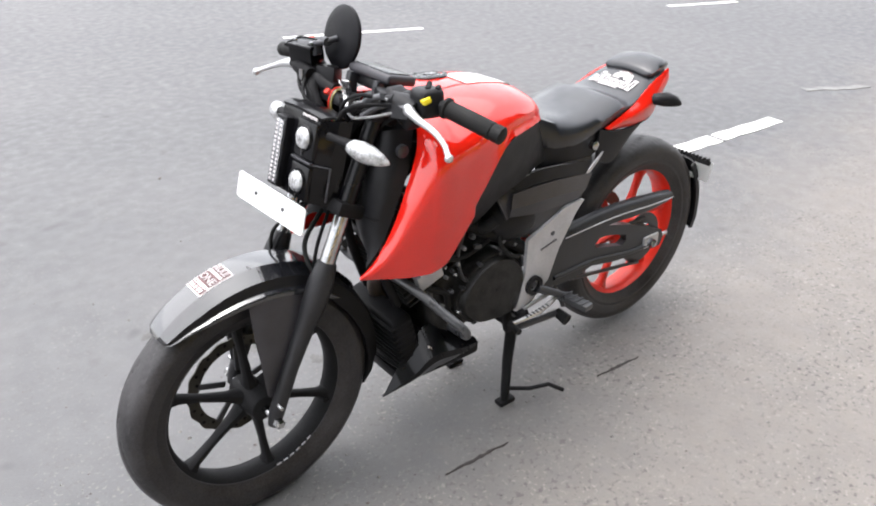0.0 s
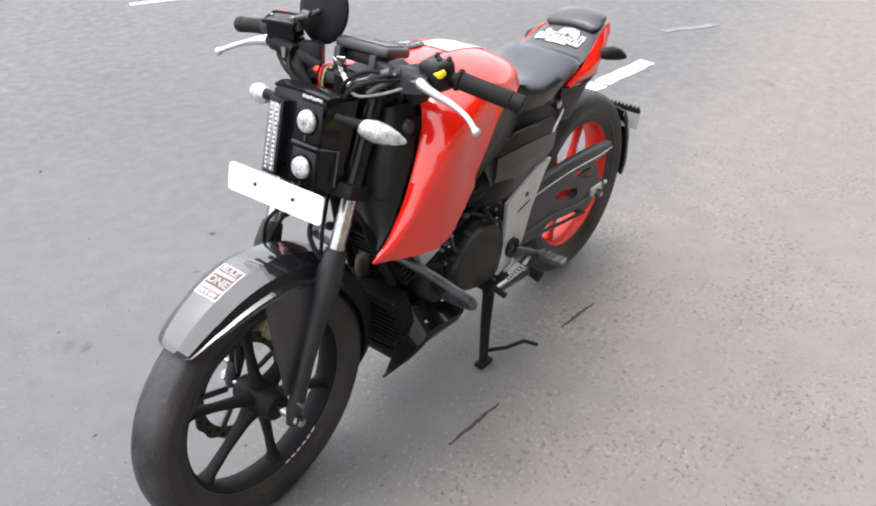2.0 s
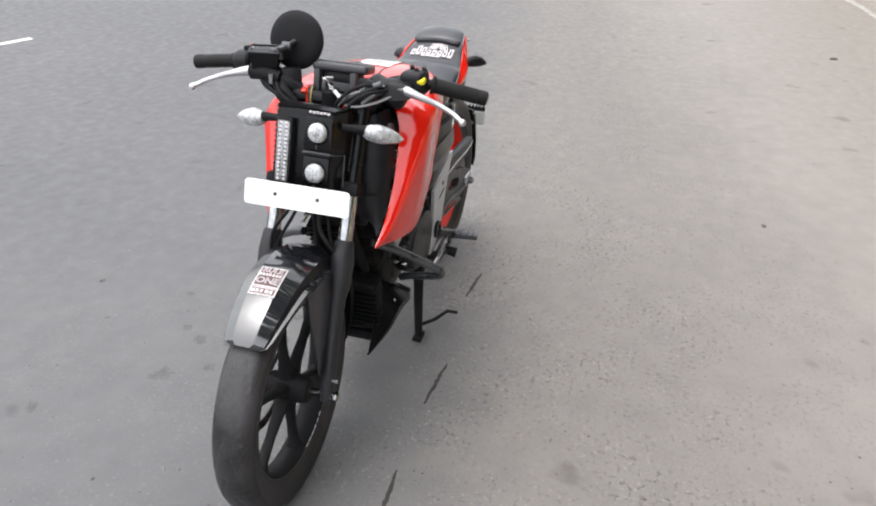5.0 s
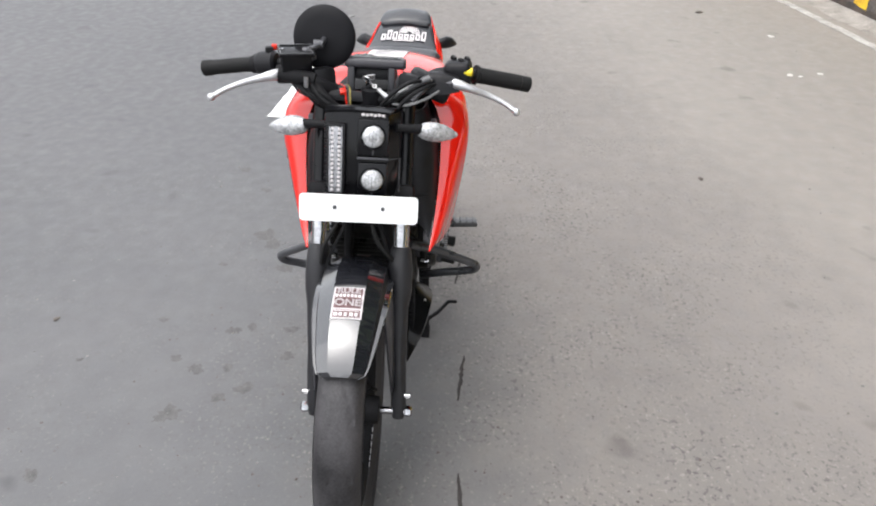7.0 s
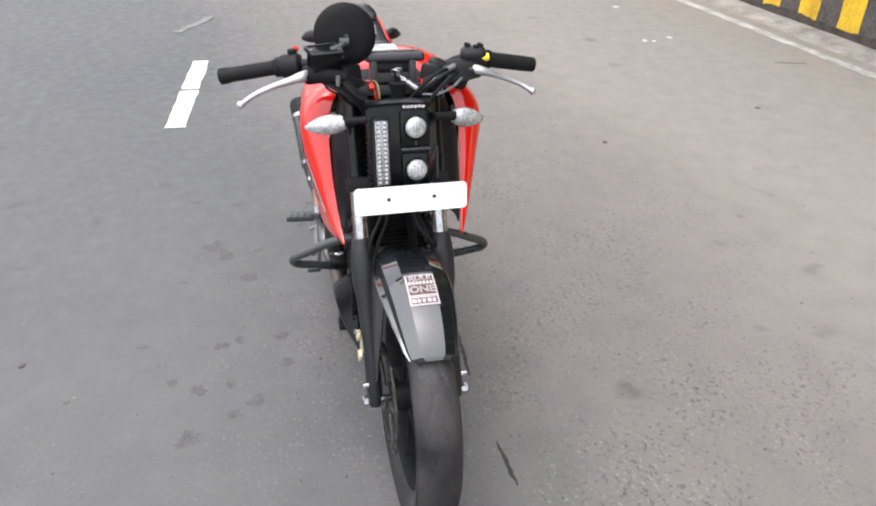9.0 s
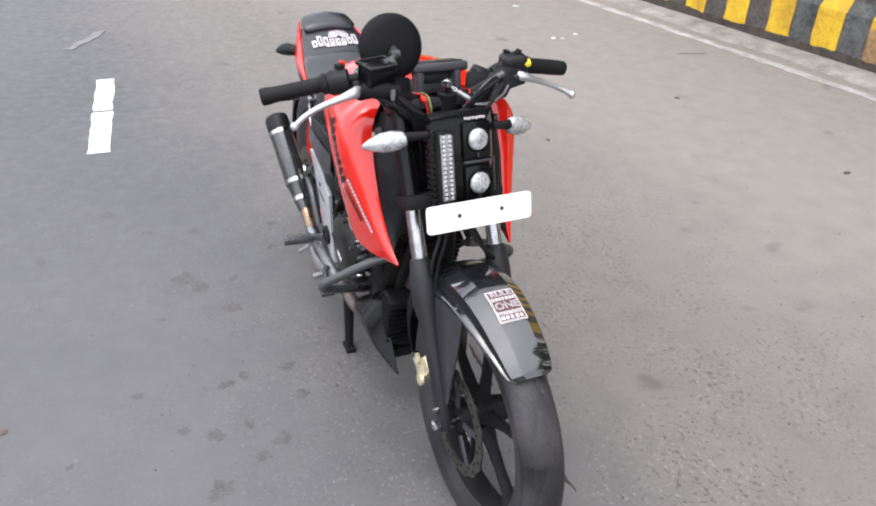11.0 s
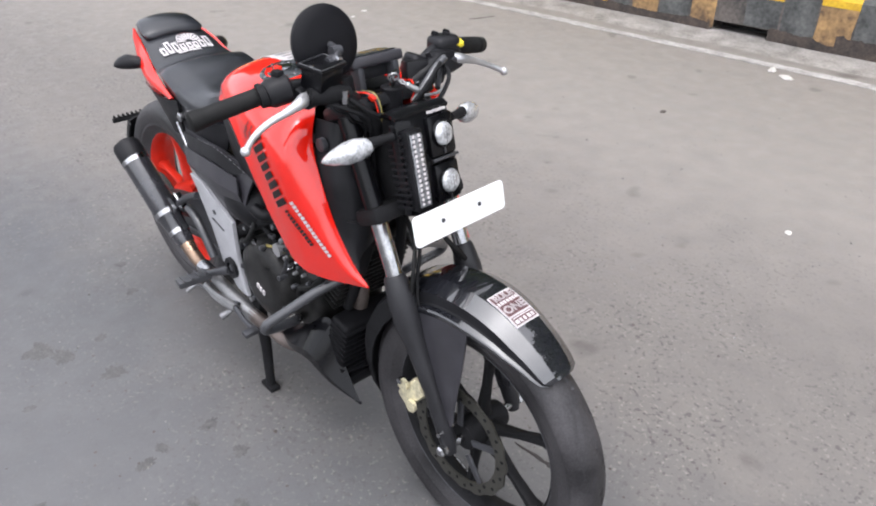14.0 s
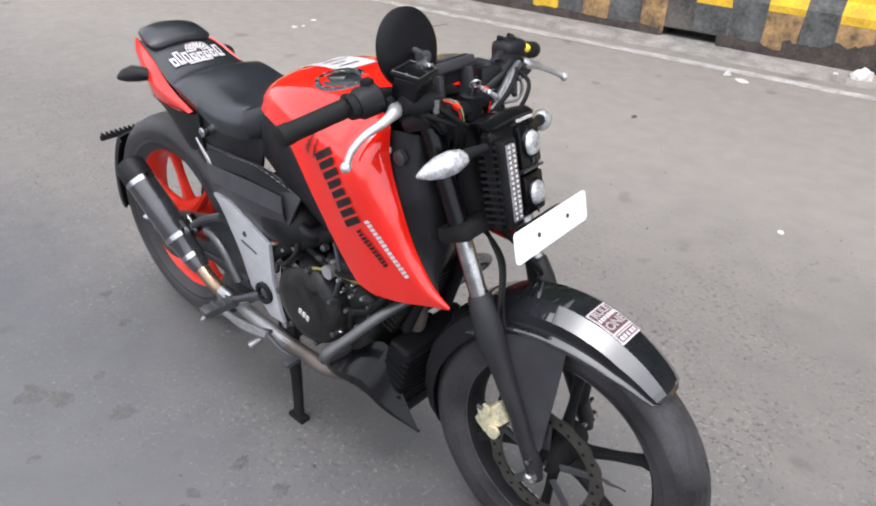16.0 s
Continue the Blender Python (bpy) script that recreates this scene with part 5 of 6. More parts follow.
facet = sheet([[(-0.245, 0.146, 0.665), (-0.13, 0.160, 0.684), (-0.02, 0.166, 0.694), (0.055, 0.160, 0.690)], [(-0.215, 0.156, 0.630), (-0.12, 0.170, 0.648), (-0.02, 0.176, 0.656), (0.065, 0.166, 0.655)], [(-0.195, 0.146, 0.600), (-0.10, 0.158, 0.610), (-0.02, 0.164, 0.618), (0.06, 0.156, 0.628)]], 0.004, None, 14)
both("panel_facet", facet, M_PANEL, bike, "satin dark ridge on the side panel", 15)
# perforated strip along the top of each side panel
for s in (1, -1):
    strip = part("panel_strip", sheet([[(0.075, 0.146 * s, 0.706), (-0.03, 0.1525 * s, 0.728), (-0.14, 0.1475 * s, 0.715), (-0.25, 0.136 * s, 0.697)], [(0.03, 0.158 * s, 0.690), (-0.04, 0.162 * s, 0.698), (-0.14, 0.158 * s, 0.685), (-0.225, 0.147 * s, 0.668)]], 0.003, 4, 14), M_PLASTIC, bike, "perforated dark strip with a pale stitched edge")
    edge = spline([(0.077, 0.148 * s, 0.708), (-0.03, 0.1545 * s, 0.730), (-0.14, 0.1495 * s, 0.717)], 26)
    for k in range(0, 25, 2):
        part("stitch", tube([edge[k], edge[k + 1]], 0.0009, 5), M_CASTING, strip)
    part("subframe_strip", sheet([[(-0.205, 0.150 * s, 0.662), (-0.255, 0.143 * s, 0.690), (-0.30, 0.132 * s, 0.706)], [(-0.168, 0.150 * s, 0.622), (-0.225, 0.146 * s, 0.658), (-0.285, 0.134 * s, 0.690)]], 0.004, 4, 8), M_SILVER, bike, "pale grey subframe strip")
air = bmesh.new()
rings = []
for t, r in ((0, 0.3), (0.1, 0.75), (0.3, 1), (0.7, 1), (0.9, 0.75), (1, 0.3)):
    x = 0.10 - 0.17 * t
    rings.append([(x, 0.10 + 0.062 * r * math.cos(a), 0.60 + 0.065 * r * math.sin(a)) for a in (2 * math.pi * k / 20 for k in range(20))])
skin(air, rings)
both("air_box", air, M_PLASTIC, bike, "rounded black intake cover", 60)
hanger = slab([(-0.15, 0.60), (-0.215, 0.60), (-0.187, 0.57), (-0.132, 0.481), (-0.098, 0.394), (-0.03, 0.338), (0.02, 0.338), (0.008, 0.37), (-0.010, 0.444), (-0.012, 0.54)], 0.150, 0.012, 0.003)
for h, s in zip(both("footrest_hanger", hanger, M_SILVER, bike, "silver cast footrest hanger", 30), (1, -1)):
    for k in range(7):
        part("script_bar", block((-0.062 - 0.0085 * k, 0.1575 * s, 0.500 + 0.002 * k), (0.006, 0.002, 0.004), bevel=0), M_GUN, h, smooth=0)
    part("hanger_bolt", turned([(0.150 * s, 0.007), (0.158 * s, 0.007)], (-0.10, 0, 0.535), 10), M_GUN, h)
    part("pivot_ring", hollow([(0.155 * s, 0.028), (0.155 * s, 0.017), (0.165 * s, 0.017), (0.165 * s, 0.028)], (-0.04, 0, 0.40), 28), M_PLASTIC, h)
    part("pivot_bolt", turned([(0.150 * s, 0.012), (0.160 * s, 0.012), (0.163 * s, 0.009)], (-0.04, 0, 0.40), 6), M_GUN, h)
    part("footrest", block((-0.140, 0.224 * s, 0.342), (0.034, 0.088, 0.018), (0, 0, 6 * s), 0.005), M_TUBEGREY, h, "worn dark grey footrest")
    for k in range(4):
        part("footrest_rib", block((-0.140, (0.194 + 0.02 * k) * s, 0.353), (0.034, 0.006, 0.005), bevel=0.002), M_TUBEGREY, h, smooth=0)
    part("footrest_arm", tube([(-0.055, 0.158 * s, 0.385), (-0.10, 0.168 * s, 0.362), (-0.138, 0.186 * s, 0.344)], [0.013, 0.011, 0.010], 10), M_GUN, h)

# ---- seat and tail ----


def seat_ring(x, w, zt, zb, crown=0.012):
    return [(x, -w * 0.55, zb), (x, -w * 0.95, zb + 0.012), (x, -w, zb + (zt - zb) * 0.6), (x, -w * 0.87, zt - 0.008), (x, -w * 0.45, zt - crown * 0.2), (x, 0, zt), (x, w * 0.45, zt - crown * 0.2), (x, w * 0.87, zt - 0.008), (x, w, zt * 0.6 + zb * 0.4), (x, w * 0.95, zb + 0.012), (x, w * 0.55, zb)]


ss = [(-0.06, 0.075, 0.852, 0.78), (-0.085, 0.100, 0.840, 0.735), (-0.12, 0.124, 0.826, 0.722), (-0.17, 0.134, 0.815, 0.728), (-0.22, 0.135, 0.812, 0.742), (-0.28, 0.133, 0.819, 0.757), (-0.33, 0.129, 0.830, 0.768), (-0.365, 0.124, 0.834, 0.776), (-0.388, 0.118, 0.826, 0.780), (-0.415, 0.112, 0.821, 0.784), (-0.45, 0.106, 0.831, 0.790), (-0.48, 0.100, 0.843, 0.80), (-0.51, 0.094, 0.856, 0.81), (-0.55, 0.088, 0.862, 0.825), (-0.62, 0.068, 0.864, 0.84)]
rings = []
cols = [spline([seat_ring(*s)[j] for s in ss], 57) for j in range(11)]
bm = bmesh.new()
skin(bm, [[cols[j][i] for j in range(11)] for i in range(57)])
seat_tree = BVHTree.FromBMesh(bm)
seat = part("seat", bm, M_SEAT, bike, "stepped black vinyl seat", 60)
ps = [(-0.522, 0.070, 0.868, 0.842), (-0.530, 0.083, 0.878, 0.842), (-0.56, 0.083, 0.891, 0.846), (-0.60, 0.074, 0.896, 0.850), (-0.635, 0.058, 0.886, 0.850), (-0.65, 0.042, 0.868, 0.848)]
cols = [spline([seat_ring(*s)[j] for s in ps], 18) for j in range(11)]
bm = bmesh.new()
skin(bm, [[cols[j][i] for j in range(11)] for i in range(18)])
part("rear_pad", bm, M_SEAT, seat, "raised black rear pad", 60)


def seat_patch(pts, lift=0.0025):
    """A four-sided shape draped on the seat; pts in x and y."""
    q = [Vector((-0.472 + (x + 0.472) * 1.2, y * 1.1, 0)) for x, y in pts]
    rows = []
    for i in range(5):
        a, c = q[0].lerp(q[3], i / 4), q[1].lerp(q[2], i / 4)
        row = []
        for k in range(5):
            p = a.lerp(c, k / 4)
            hit = seat_tree.ray_cast(Vector((p.x, p.y, 1.2)), Vector((0, 0, -1)))[0]
            row.append((p.x, p.y, hit.z + lift))
        rows.append(row)
    bm = bmesh.new()
    skin(bm, rows, False, False)
    return bm


# white graphic on the seat: a rayed half-disc over a row of bold shapes
sg = part("seat_graphic", seat_patch([(-0.447, 0.030), (-0.447, -0.030), (-0.452, -0.030), (-0.452, 0.030)]), M_STICKER, seat, "white graphic with a rayed half-disc and bold shapes", 0)
for k in range(9):
    a0, a1 = radians(180 / 9 * k + 3), radians(180 / 9 * (k + 1) - 3)
    pts = [(-0.478 - r * math.sin(a), 0.016 + r * math.cos(a)) for r, a in ((0.007, a0), (0.026, a0), (0.026, a1), (0.007, a1))]
    part("graphic_ray", seat_patch(pts, 0.0030), M_STICKER, sg, smooth=0)
for k in range(10):
    a0, a1 = radians(18 * k), radians(18 * (k + 1))
    part("graphic_rim", seat_patch([(-0.478 - r * math.sin(a), 0.016 + r * math.cos(a)) for r, a in ((0.0275, a0), (0.0305, a0), (0.0305, a1), (0.0275, a1))], 0.0030), M_STICKER_PINK if 2 < k < 7 else M_STICKER, sg, smooth=0)
for k in range(8):
    y0 = 0.066 - 0.0168 * k
    far = -0.489 + 0.006 * ((k * 5) % 3) if k not in (2, 3, 4) else -0.474
    pts = [(y0, far), (y0 - 0.0135, far), (y0 - 0.0145, -0.452), (y0 - 0.001, -0.452)]
    part("graphic_bar", seat_patch([(x, y) for y, x in pts], 0.0035), M_STICKER, sg, smooth=0)
    hole = [(y0 - 0.0042, far + 0.005 + 0.004 * (k % 2)), (y0 - 0.0092, far + 0.005), (y0 - 0.0098, -0.458 - 0.006 * ((k + 1) % 2)), (y0 - 0.0048, -0.458)]
    part("graphic_hole", seat_patch([(x, y) for y, x in hole], 0.0042), M_SEAT, sg, smooth=0)

tail = sheet([[(-0.298, 0.131, 0.772), (-0.36, 0.126, 0.790), (-0.43, 0.113, 0.806), (-0.51, 0.100, 0.842), (-0.61, 0.080, 0.868)],
              [(-0.31, 0.135, 0.765), (-0.38, 0.134, 0.775), (-0.45, 0.130, 0.788), (-0.52, 0.116, 0.806), (-0.605, 0.088, 0.838)],
              [(-0.315, 0.124, 0.757), (-0.39, 0.124, 0.752), (-0.46, 0.120, 0.748), (-0.52, 0.108, 0.756), (-0.60, 0.080, 0.800)]], 0.005, 9, 18)
both("tail_panel", tail, M_RED, bike, "red tail side panel", 40)
under = sheet([[(-0.275, 0.126, 0.772), (-0.34, 0.127, 0.756), (-0.42, 0.124, 0.752), (-0.50, 0.112, 0.758)],
               [(-0.278, 0.122, 0.72), (-0.34, 0.120, 0.705), (-0.41, 0.114, 0.715), (-0.47, 0.100, 0.742)],
               [(-0.285, 0.116, 0.682), (-0.34, 0.112, 0.660), (-0.38, 0.106, 0.668), (-0.44, 0.090, 0.715)]], 0.006, 8, 12)
both("tail_underpanel", under, M_PLASTIC, bike, "black panel under the tail")
both("seat_base", sheet([[(-0.07, 0.098, 0.765), (-0.14, 0.126, 0.752), (-0.22, 0.128, 0.760), (-0.31, 0.118, 0.775)], [(-0.07, 0.112, 0.70), (-0.14, 0.130, 0.695), (-0.22, 0.128, 0.690), (-0.31, 0.114, 0.715)]], 0.008, 4, 12), M_PLASTIC, bike, "black plastic seat base")
part("tail_core", block((-0.44, 0, 0.755), (0.28, 0.13, 0.05), (0, 12, 0), 0.02), M_MATT, bike)
part("tail_lamp", block((-0.595, 0, 0.835), (0.02, 0.10, 0.04), (0, 12, 0), 0.008), M_RED_RIM, bike, "red tail lamp")
fin = bmesh.new()
skin(fin, [[Vector((-0.502, 0.095, 0.800)) + Vector((-0.062 * t, 0.074 * t, 0.014 * math.sin(2.5 * t) - 0.004 * t)) + Vector((0.030 * k * math.cos(a), 0, 0.020 * k * math.sin(a) - 0.012 * t)) for a in (2 * math.pi * q / 10 for q in range(10))] for t, k in ((0, 0.5), (0.25, 0.8), (0.55, 1.0), (0.8, 0.75), (0.95, 0.35), (1.0, 0.08))])
both("rear_indicator", fin, M_PLASTIC, bike, "swept black rear indicator fin")

# rear mudguard and plate holder
hug = []
for a in range(-12, 44, 7):
    ca, sa = -math.cos(radians(a)), math.sin(radians(a))
    w = 0.072
    k = 1.0 if a > -6 else 0.94
    hug.append([RW + Vector(((r - (0 if a > 5 else 0.0)) * ca, y * w * k, r * sa)) for y, r in ((-1, 0.295), (-0.98, 0.314), (-0.6, 0.322), (0, 0.326), (0.6, 0.322), (0.98, 0.314), (1, 0.295))])
holder = part("rear_mudguard", sheet(hug, 0.005), M_PLASTIC, bike, "black rear mudguard behind the wheel", 30)
part("plate_holder", block((-0.868, 0, 0.520), (0.014, 0.215, 0.016), (0, -24, 0), 0.004), M_MATT, holder, "ribbed black plate holder")
for k in range(15):
    part("holder_rib", block((-0.866, -0.1 + k * 0.0143, 0.531), (0.016, 0.005, 0.010), bevel=0.0015), M_MATT, holder, smooth=0)
part("rear_plate", block((-0.882, 0.055, 0.484), (0.004, 0.10, 0.065), (0, -18, 0), 0.001), M_TAILPLATE, holder, "grey rear number plate")

# ---- swingarm and chain guard ----
def pierced(outline, hole, y, thick):
    """A plate in x and z with one opening through it."""
    bm = bmesh.new()
    for loop in (outline, hole):
        vs = [bm.verts.new((x, y - thick / 2, z)) for x, z in loop]
        for a, b in zip(vs, vs[1:] + vs[:1]):
            bm.edges.new((a, b))
    bmesh.ops.triangle_fill(bm, use_beauty=True, edges=bm.edges[:])
    res = bmesh.ops.extrude_face_region(bm, geom=bm.faces[:])
    for v in [g for g in res["geom"] if isinstance(g, bmesh.types.BMVert)]:
        v.co.y += thick
    return bm


arm_plan = [(-0.09, 0.385), (-0.12, 0.435), (-0.18, 0.470), (-0.256, 0.482), (-0.36, 0.458), (-0.48, 0.424), (-0.58, 0.388), (-0.655, 0.352), (-0.668, 0.325), (-0.655, 0.298), (-0.52, 0.304), (-0.42, 0.316), (-0.33, 0.335), (-0.25, 0.318), (-0.16, 0.325), (-0.11, 0.345)]
arm_hole = [(-0.335, 0.402), (-0.36, 0.422), (-0.41, 0.412), (-0.475, 0.392), (-0.482, 0.370), (-0.46, 0.360), (-0.40, 0.376), (-0.35, 0.388)]
for arm in both("swingarm", pierced(arm_plan, arm_hole, 0.098, 0.024), M_ARM, bike, "dark grey swingarm plate with an opening", 30):
    s = 1 if arm.data.vertices[0].co.y > 0 else -1
    part("arm_rib", tube([(-0.17, 0.111 * s, 0.352), (-0.33, 0.112 * s, 0.352), (-0.50, 0.112 * s, 0.325), (-0.62, 0.112 * s, 0.322)], 0.007, 8, 16), M_ARM, arm)
    part("adjuster_bolt", tube([(-0.66, 0.098 * s, 0.326), (-0.70, 0.098 * s, 0.324)], 0.006, 8), M_ALU, arm)
cg = sheet([[(-0.19, 0.082, 0.487), (-0.40, 0.085, 0.500), (-0.58, 0.085, 0.488), (-0.70, 0.08, 0.468)], [(-0.19, 0.100, 0.485), (-0.40, 0.106, 0.497), (-0.58, 0.106, 0.484), (-0.70, 0.098, 0.464)], [(-0.185, 0.113, 0.468), (-0.40, 0.115, 0.474), (-0.58, 0.114, 0.462), (-0.70, 0.101, 0.450)], [(-0.18, 0.113, 0.452), (-0.38, 0.114, 0.454), (-0.56, 0.113, 0.444), (-0.68, 0.10, 0.440)]], 0.005, 9, 16)
part("chain_guard", cg, M_ARM, bike, "long dark grey chain guard")
part("guard_line", tube([(-0.20, 0.1155, 0.470), (-0.40, 0.1175, 0.475), (-0.58, 0.1165, 0.463), (-0.70, 0.103, 0.450)], 0.0020, 6, 16), M_SILVER, bike, "thin silver line along the chain guard")
part("chain", tube([(-0.08, 0.088, 0.415), (-0.3, 0.090, 0.408), (-0.58, 0.092, 0.412)], 0.006, 6, 16), M_GUN, bike)
part("chain", tube([(-0.08, 0.088, 0.345), (-0.3, 0.090, 0.30), (-0.58, 0.092, 0.255)], 0.006, 6, 16), M_GUN, bike)
part("sprocket", hollow([(0.078, 0.085), (0.078, 0.05), (0.083, 0.05), (0.083, 0.085)], RW, 40), M_GUN, rear_wheel)
part("axle_adjuster", block((-0.60, 0.112, 0.333), (0.07, 0.012, 0.04), bevel=0.006), M_ALU, bike)
part("rear_axle_nut", turned([(0.11, 0.014), (0.135, 0.014), (0.14, 0.008)], RW, 6), M_CHROME, rear_wheel)
part("rear_disc", hollow([(-0.088, 0.10), (-0.088, 0.06), (-0.084, 0.06), (-0.084, 0.10)], RW, 48), M_DISC, rear_wheel)
part("shock_spring", tube([(-0.16 + 0.032 * math.cos(k * 0.9), 0.032 * math.sin(k * 0.9), 0.42 + k * 0.0035) for k in range(60)], 0.006, 6), M_RED_RIM, bike, "red shock absorber spring")

# ---- engine ----
engine = part("engine", block((0.10, 0, 0.42), (0.33, 0.21, 0.20), (0, 6, 0), 0.04, seg=4), M_ENGINE, bike, "black engine block")
rim = spline([(0.065, 0, 0.527), (0.120, 0, 0.520), (0.168, 0, 0.492), (0.205, 0, 0.437), (0.196, 0, 0.386), (0.150, 0, 0.345), (0.075, 0, 0.330), (0.002, 0, 0.336), (-0.022, 0, 0.385), (-0.014, 0, 0.458), (0.022, 0, 0.508), (0.065, 0, 0.527)], 45)[:-1]
mid = Vector((0.098, 0, 0.430))
bm = bmesh.new()
skin(bm, [[mid + (p - mid) * k + Vector((0, y, 0)) for p in rim] for y, k in ((0.09, 1.0), (0.128, 1.0), (0.134, 0.985), (0.135, 0.93), (0.148, 0.90), (0.153, 0.86), (0.156, 0.55), (0.157, 0.05))])
cov = part("crankcase_cover", bm, M_ENGINE, engine, "smooth dark crankcase cover")
for k in range(0, 44, 5):
    q = mid + (rim[k] - mid) * 0.955
    part("cover_bolt", turned([(0.125, 0.006), (0.139, 0.006), (0.141, 0.004)], (q.x, 0, q.z), 8), M_GUN, cov)
cov = part("clutch_cover", turned([(-0.10, 0.105), (-0.135, 0.103), (-0.152, 0.09), (-0.160, 0.06), (-0.161, 0.001)], (0.10, 0, 0.43), 40), M_ENGINE, engine, "round dark clutch cover")
part("cover_badge", block((0.110, -0.1625, 0.414), (0.010, 0.003, 0.014), (0, 18, 0), 0.001), M_STICKER, cov, "small white badge")
for k in (-1, 1):
    part("cover_badge", block((0.110 + 0.0125 * k, -0.1625, 0.414 - 0.004 * k), (0.009, 0.003, 0.014), (0, 18, 0), 0.001), M_STICKER, cov, smooth=0)
for k in range(7):
    a = radians(360 / 7 * k + 30)
    part("cover_bolt", turned([(-0.154, 0.004), (-0.152, 0.007), (-0.13, 0.007)], (0.10 + 0.098 * math.cos(a), 0, 0.43 + 0.098 * math.sin(a)), 8), M_GUN, cov)
EN = pose(0.255, 0, 0.50, 0, 22, 0)
cyl = part("cylinder", block((0, 0, 0.05), (0.13, 0.14, 0.22), bevel=0.02, seg=3), M_ENGINE, engine, "finned black cylinder", xf=EN)
for k in range(9):
    part("cooling_fin", block((0, 0, -0.035 + k * 0.017), (0.165, 0.185, 0.005), bevel=0.002), M_ENGINE, cyl, smooth=0, xf=EN)
part("cylinder_head", block((0, 0, 0.155), (0.14, 0.17, 0.06), bevel=0.018, seg=3), M_ENGINE, cyl, xf=EN)
part("spark_cap", tube([(0.02, 0.08, 0.16), (0.03, 0.12, 0.18), (0.01, 0.13, 0.22)], 0.010, 8, 10), M_MATT, cyl, xf=EN)
part("carburettor", block((0.09, 0, 0.60), (0.08, 0.09, 0.08), bevel=0.018), M_GUN, engine)
part("regulator_box", block((0.298, 0.140, 0.543), (0.072, 0.022, 0.040), (0, 18, 0), 0.005), M_SILVER, bike, "small bare metal bracket box")
# oil cooler with its fins, low in front
cool = part("oil_cooler", block((0.335, 0, 0.352), (0.060, 0.215, 0.150), (0, 14, 0), 0.016, seg=4), M_COOLER, bike, "black finned oil cooler low in front of the engine")
for k in range(8):
    part("cooler_fin", block((0.341 + (k - 3.5) * 0.0042, 0, 0.290 + k * 0.0172), (0.063, 0.2185, 0.0050), (0, 14, 0), 0.0012), M_COOLER, cool, smooth=0)
part("cooler_chin", tube([(0.300, -0.112, 0.272), (0.335, -0.09, 0.266), (0.345, 0, 0.264), (0.335, 0.09, 0.266), (0.300, 0.112, 0.272)], 0.011, 8, 20), M_PLASTIC, cool)
belly = sheet([[(0.118, 0.106, 0.274), (0.20, 0.100, 0.335), (0.298, 0.092, 0.398), (0.338, 0.096, 0.320), (0.405, 0.096, 0.216)],
               [(0.118, 0.124, 0.268), (0.195, 0.148, 0.296), (0.285, 0.150, 0.318), (0.335, 0.134, 0.268), (0.406, 0.099, 0.214)],
               [(0.122, 0.124, 0.260), (0.19, 0.146, 0.276), (0.275, 0.148, 0.290), (0.335, 0.132, 0.252), (0.407, 0.099, 0.212)],
               [(0.138, 0.106, 0.244), (0.19, 0.108, 0.236), (0.265, 0.108, 0.233), (0.33, 0.104, 0.224), (0.408, 0.096, 0.209)]], 0.006, None, 18)
left_fin = belly.copy()
for v in left_fin.verts:
    lift = max(0, v.co.z - 0.30) / 0.10
    v.co.x -= 0.030 * lift
    v.co.z -= 0.030 * lift
part("belly_fin", left_fin, M_BLACK, bike, "pointed gloss black belly fairing", 22)
part("belly_fin", flip(belly), M_BLACK, bike, "pointed gloss black belly fairing", 22)
belly.free()
for k, (w, h) in enumerate(((0.010, 0.010), (0.008, 0.012), (0.011, 0.009))):
    part("fin_badge", block((0.292 - 0.009 * k, 0.134 - 0.001 * k, 0.333 - 0.009 * k), (w * 0.6, 0.003, h * 0.6), (25, -30, 10), 0.001), M_STICKER, bike, smooth=0)
part("belly_tray", block((0.22, 0, 0.225), (0.26, 0.19, 0.03), (0, -2, 0), 0.01), M_PLASTIC, bike, "black tray under the engine")
for s, k in ((1, 1.0), (-1, 0.945)):
    part("crash_bar", tube([(x, y * s * k, z) for x, y, z in ((0.375, 0.10, 0.555), (0.345, 0.165, 0.525), (0.315, 0.225, 0.485), (0.297, 0.259, 0.462), (0.289, 0.269, 0.447), (0.282, 0.261, 0.433), (0.272, 0.235, 0.421), (0.247, 0.165, 0.394), (0.187, 0.12, 0.347))], 0.0112, 14, 48), M_TUBEGREY, bike, "bent dark grey tubular crash bar")

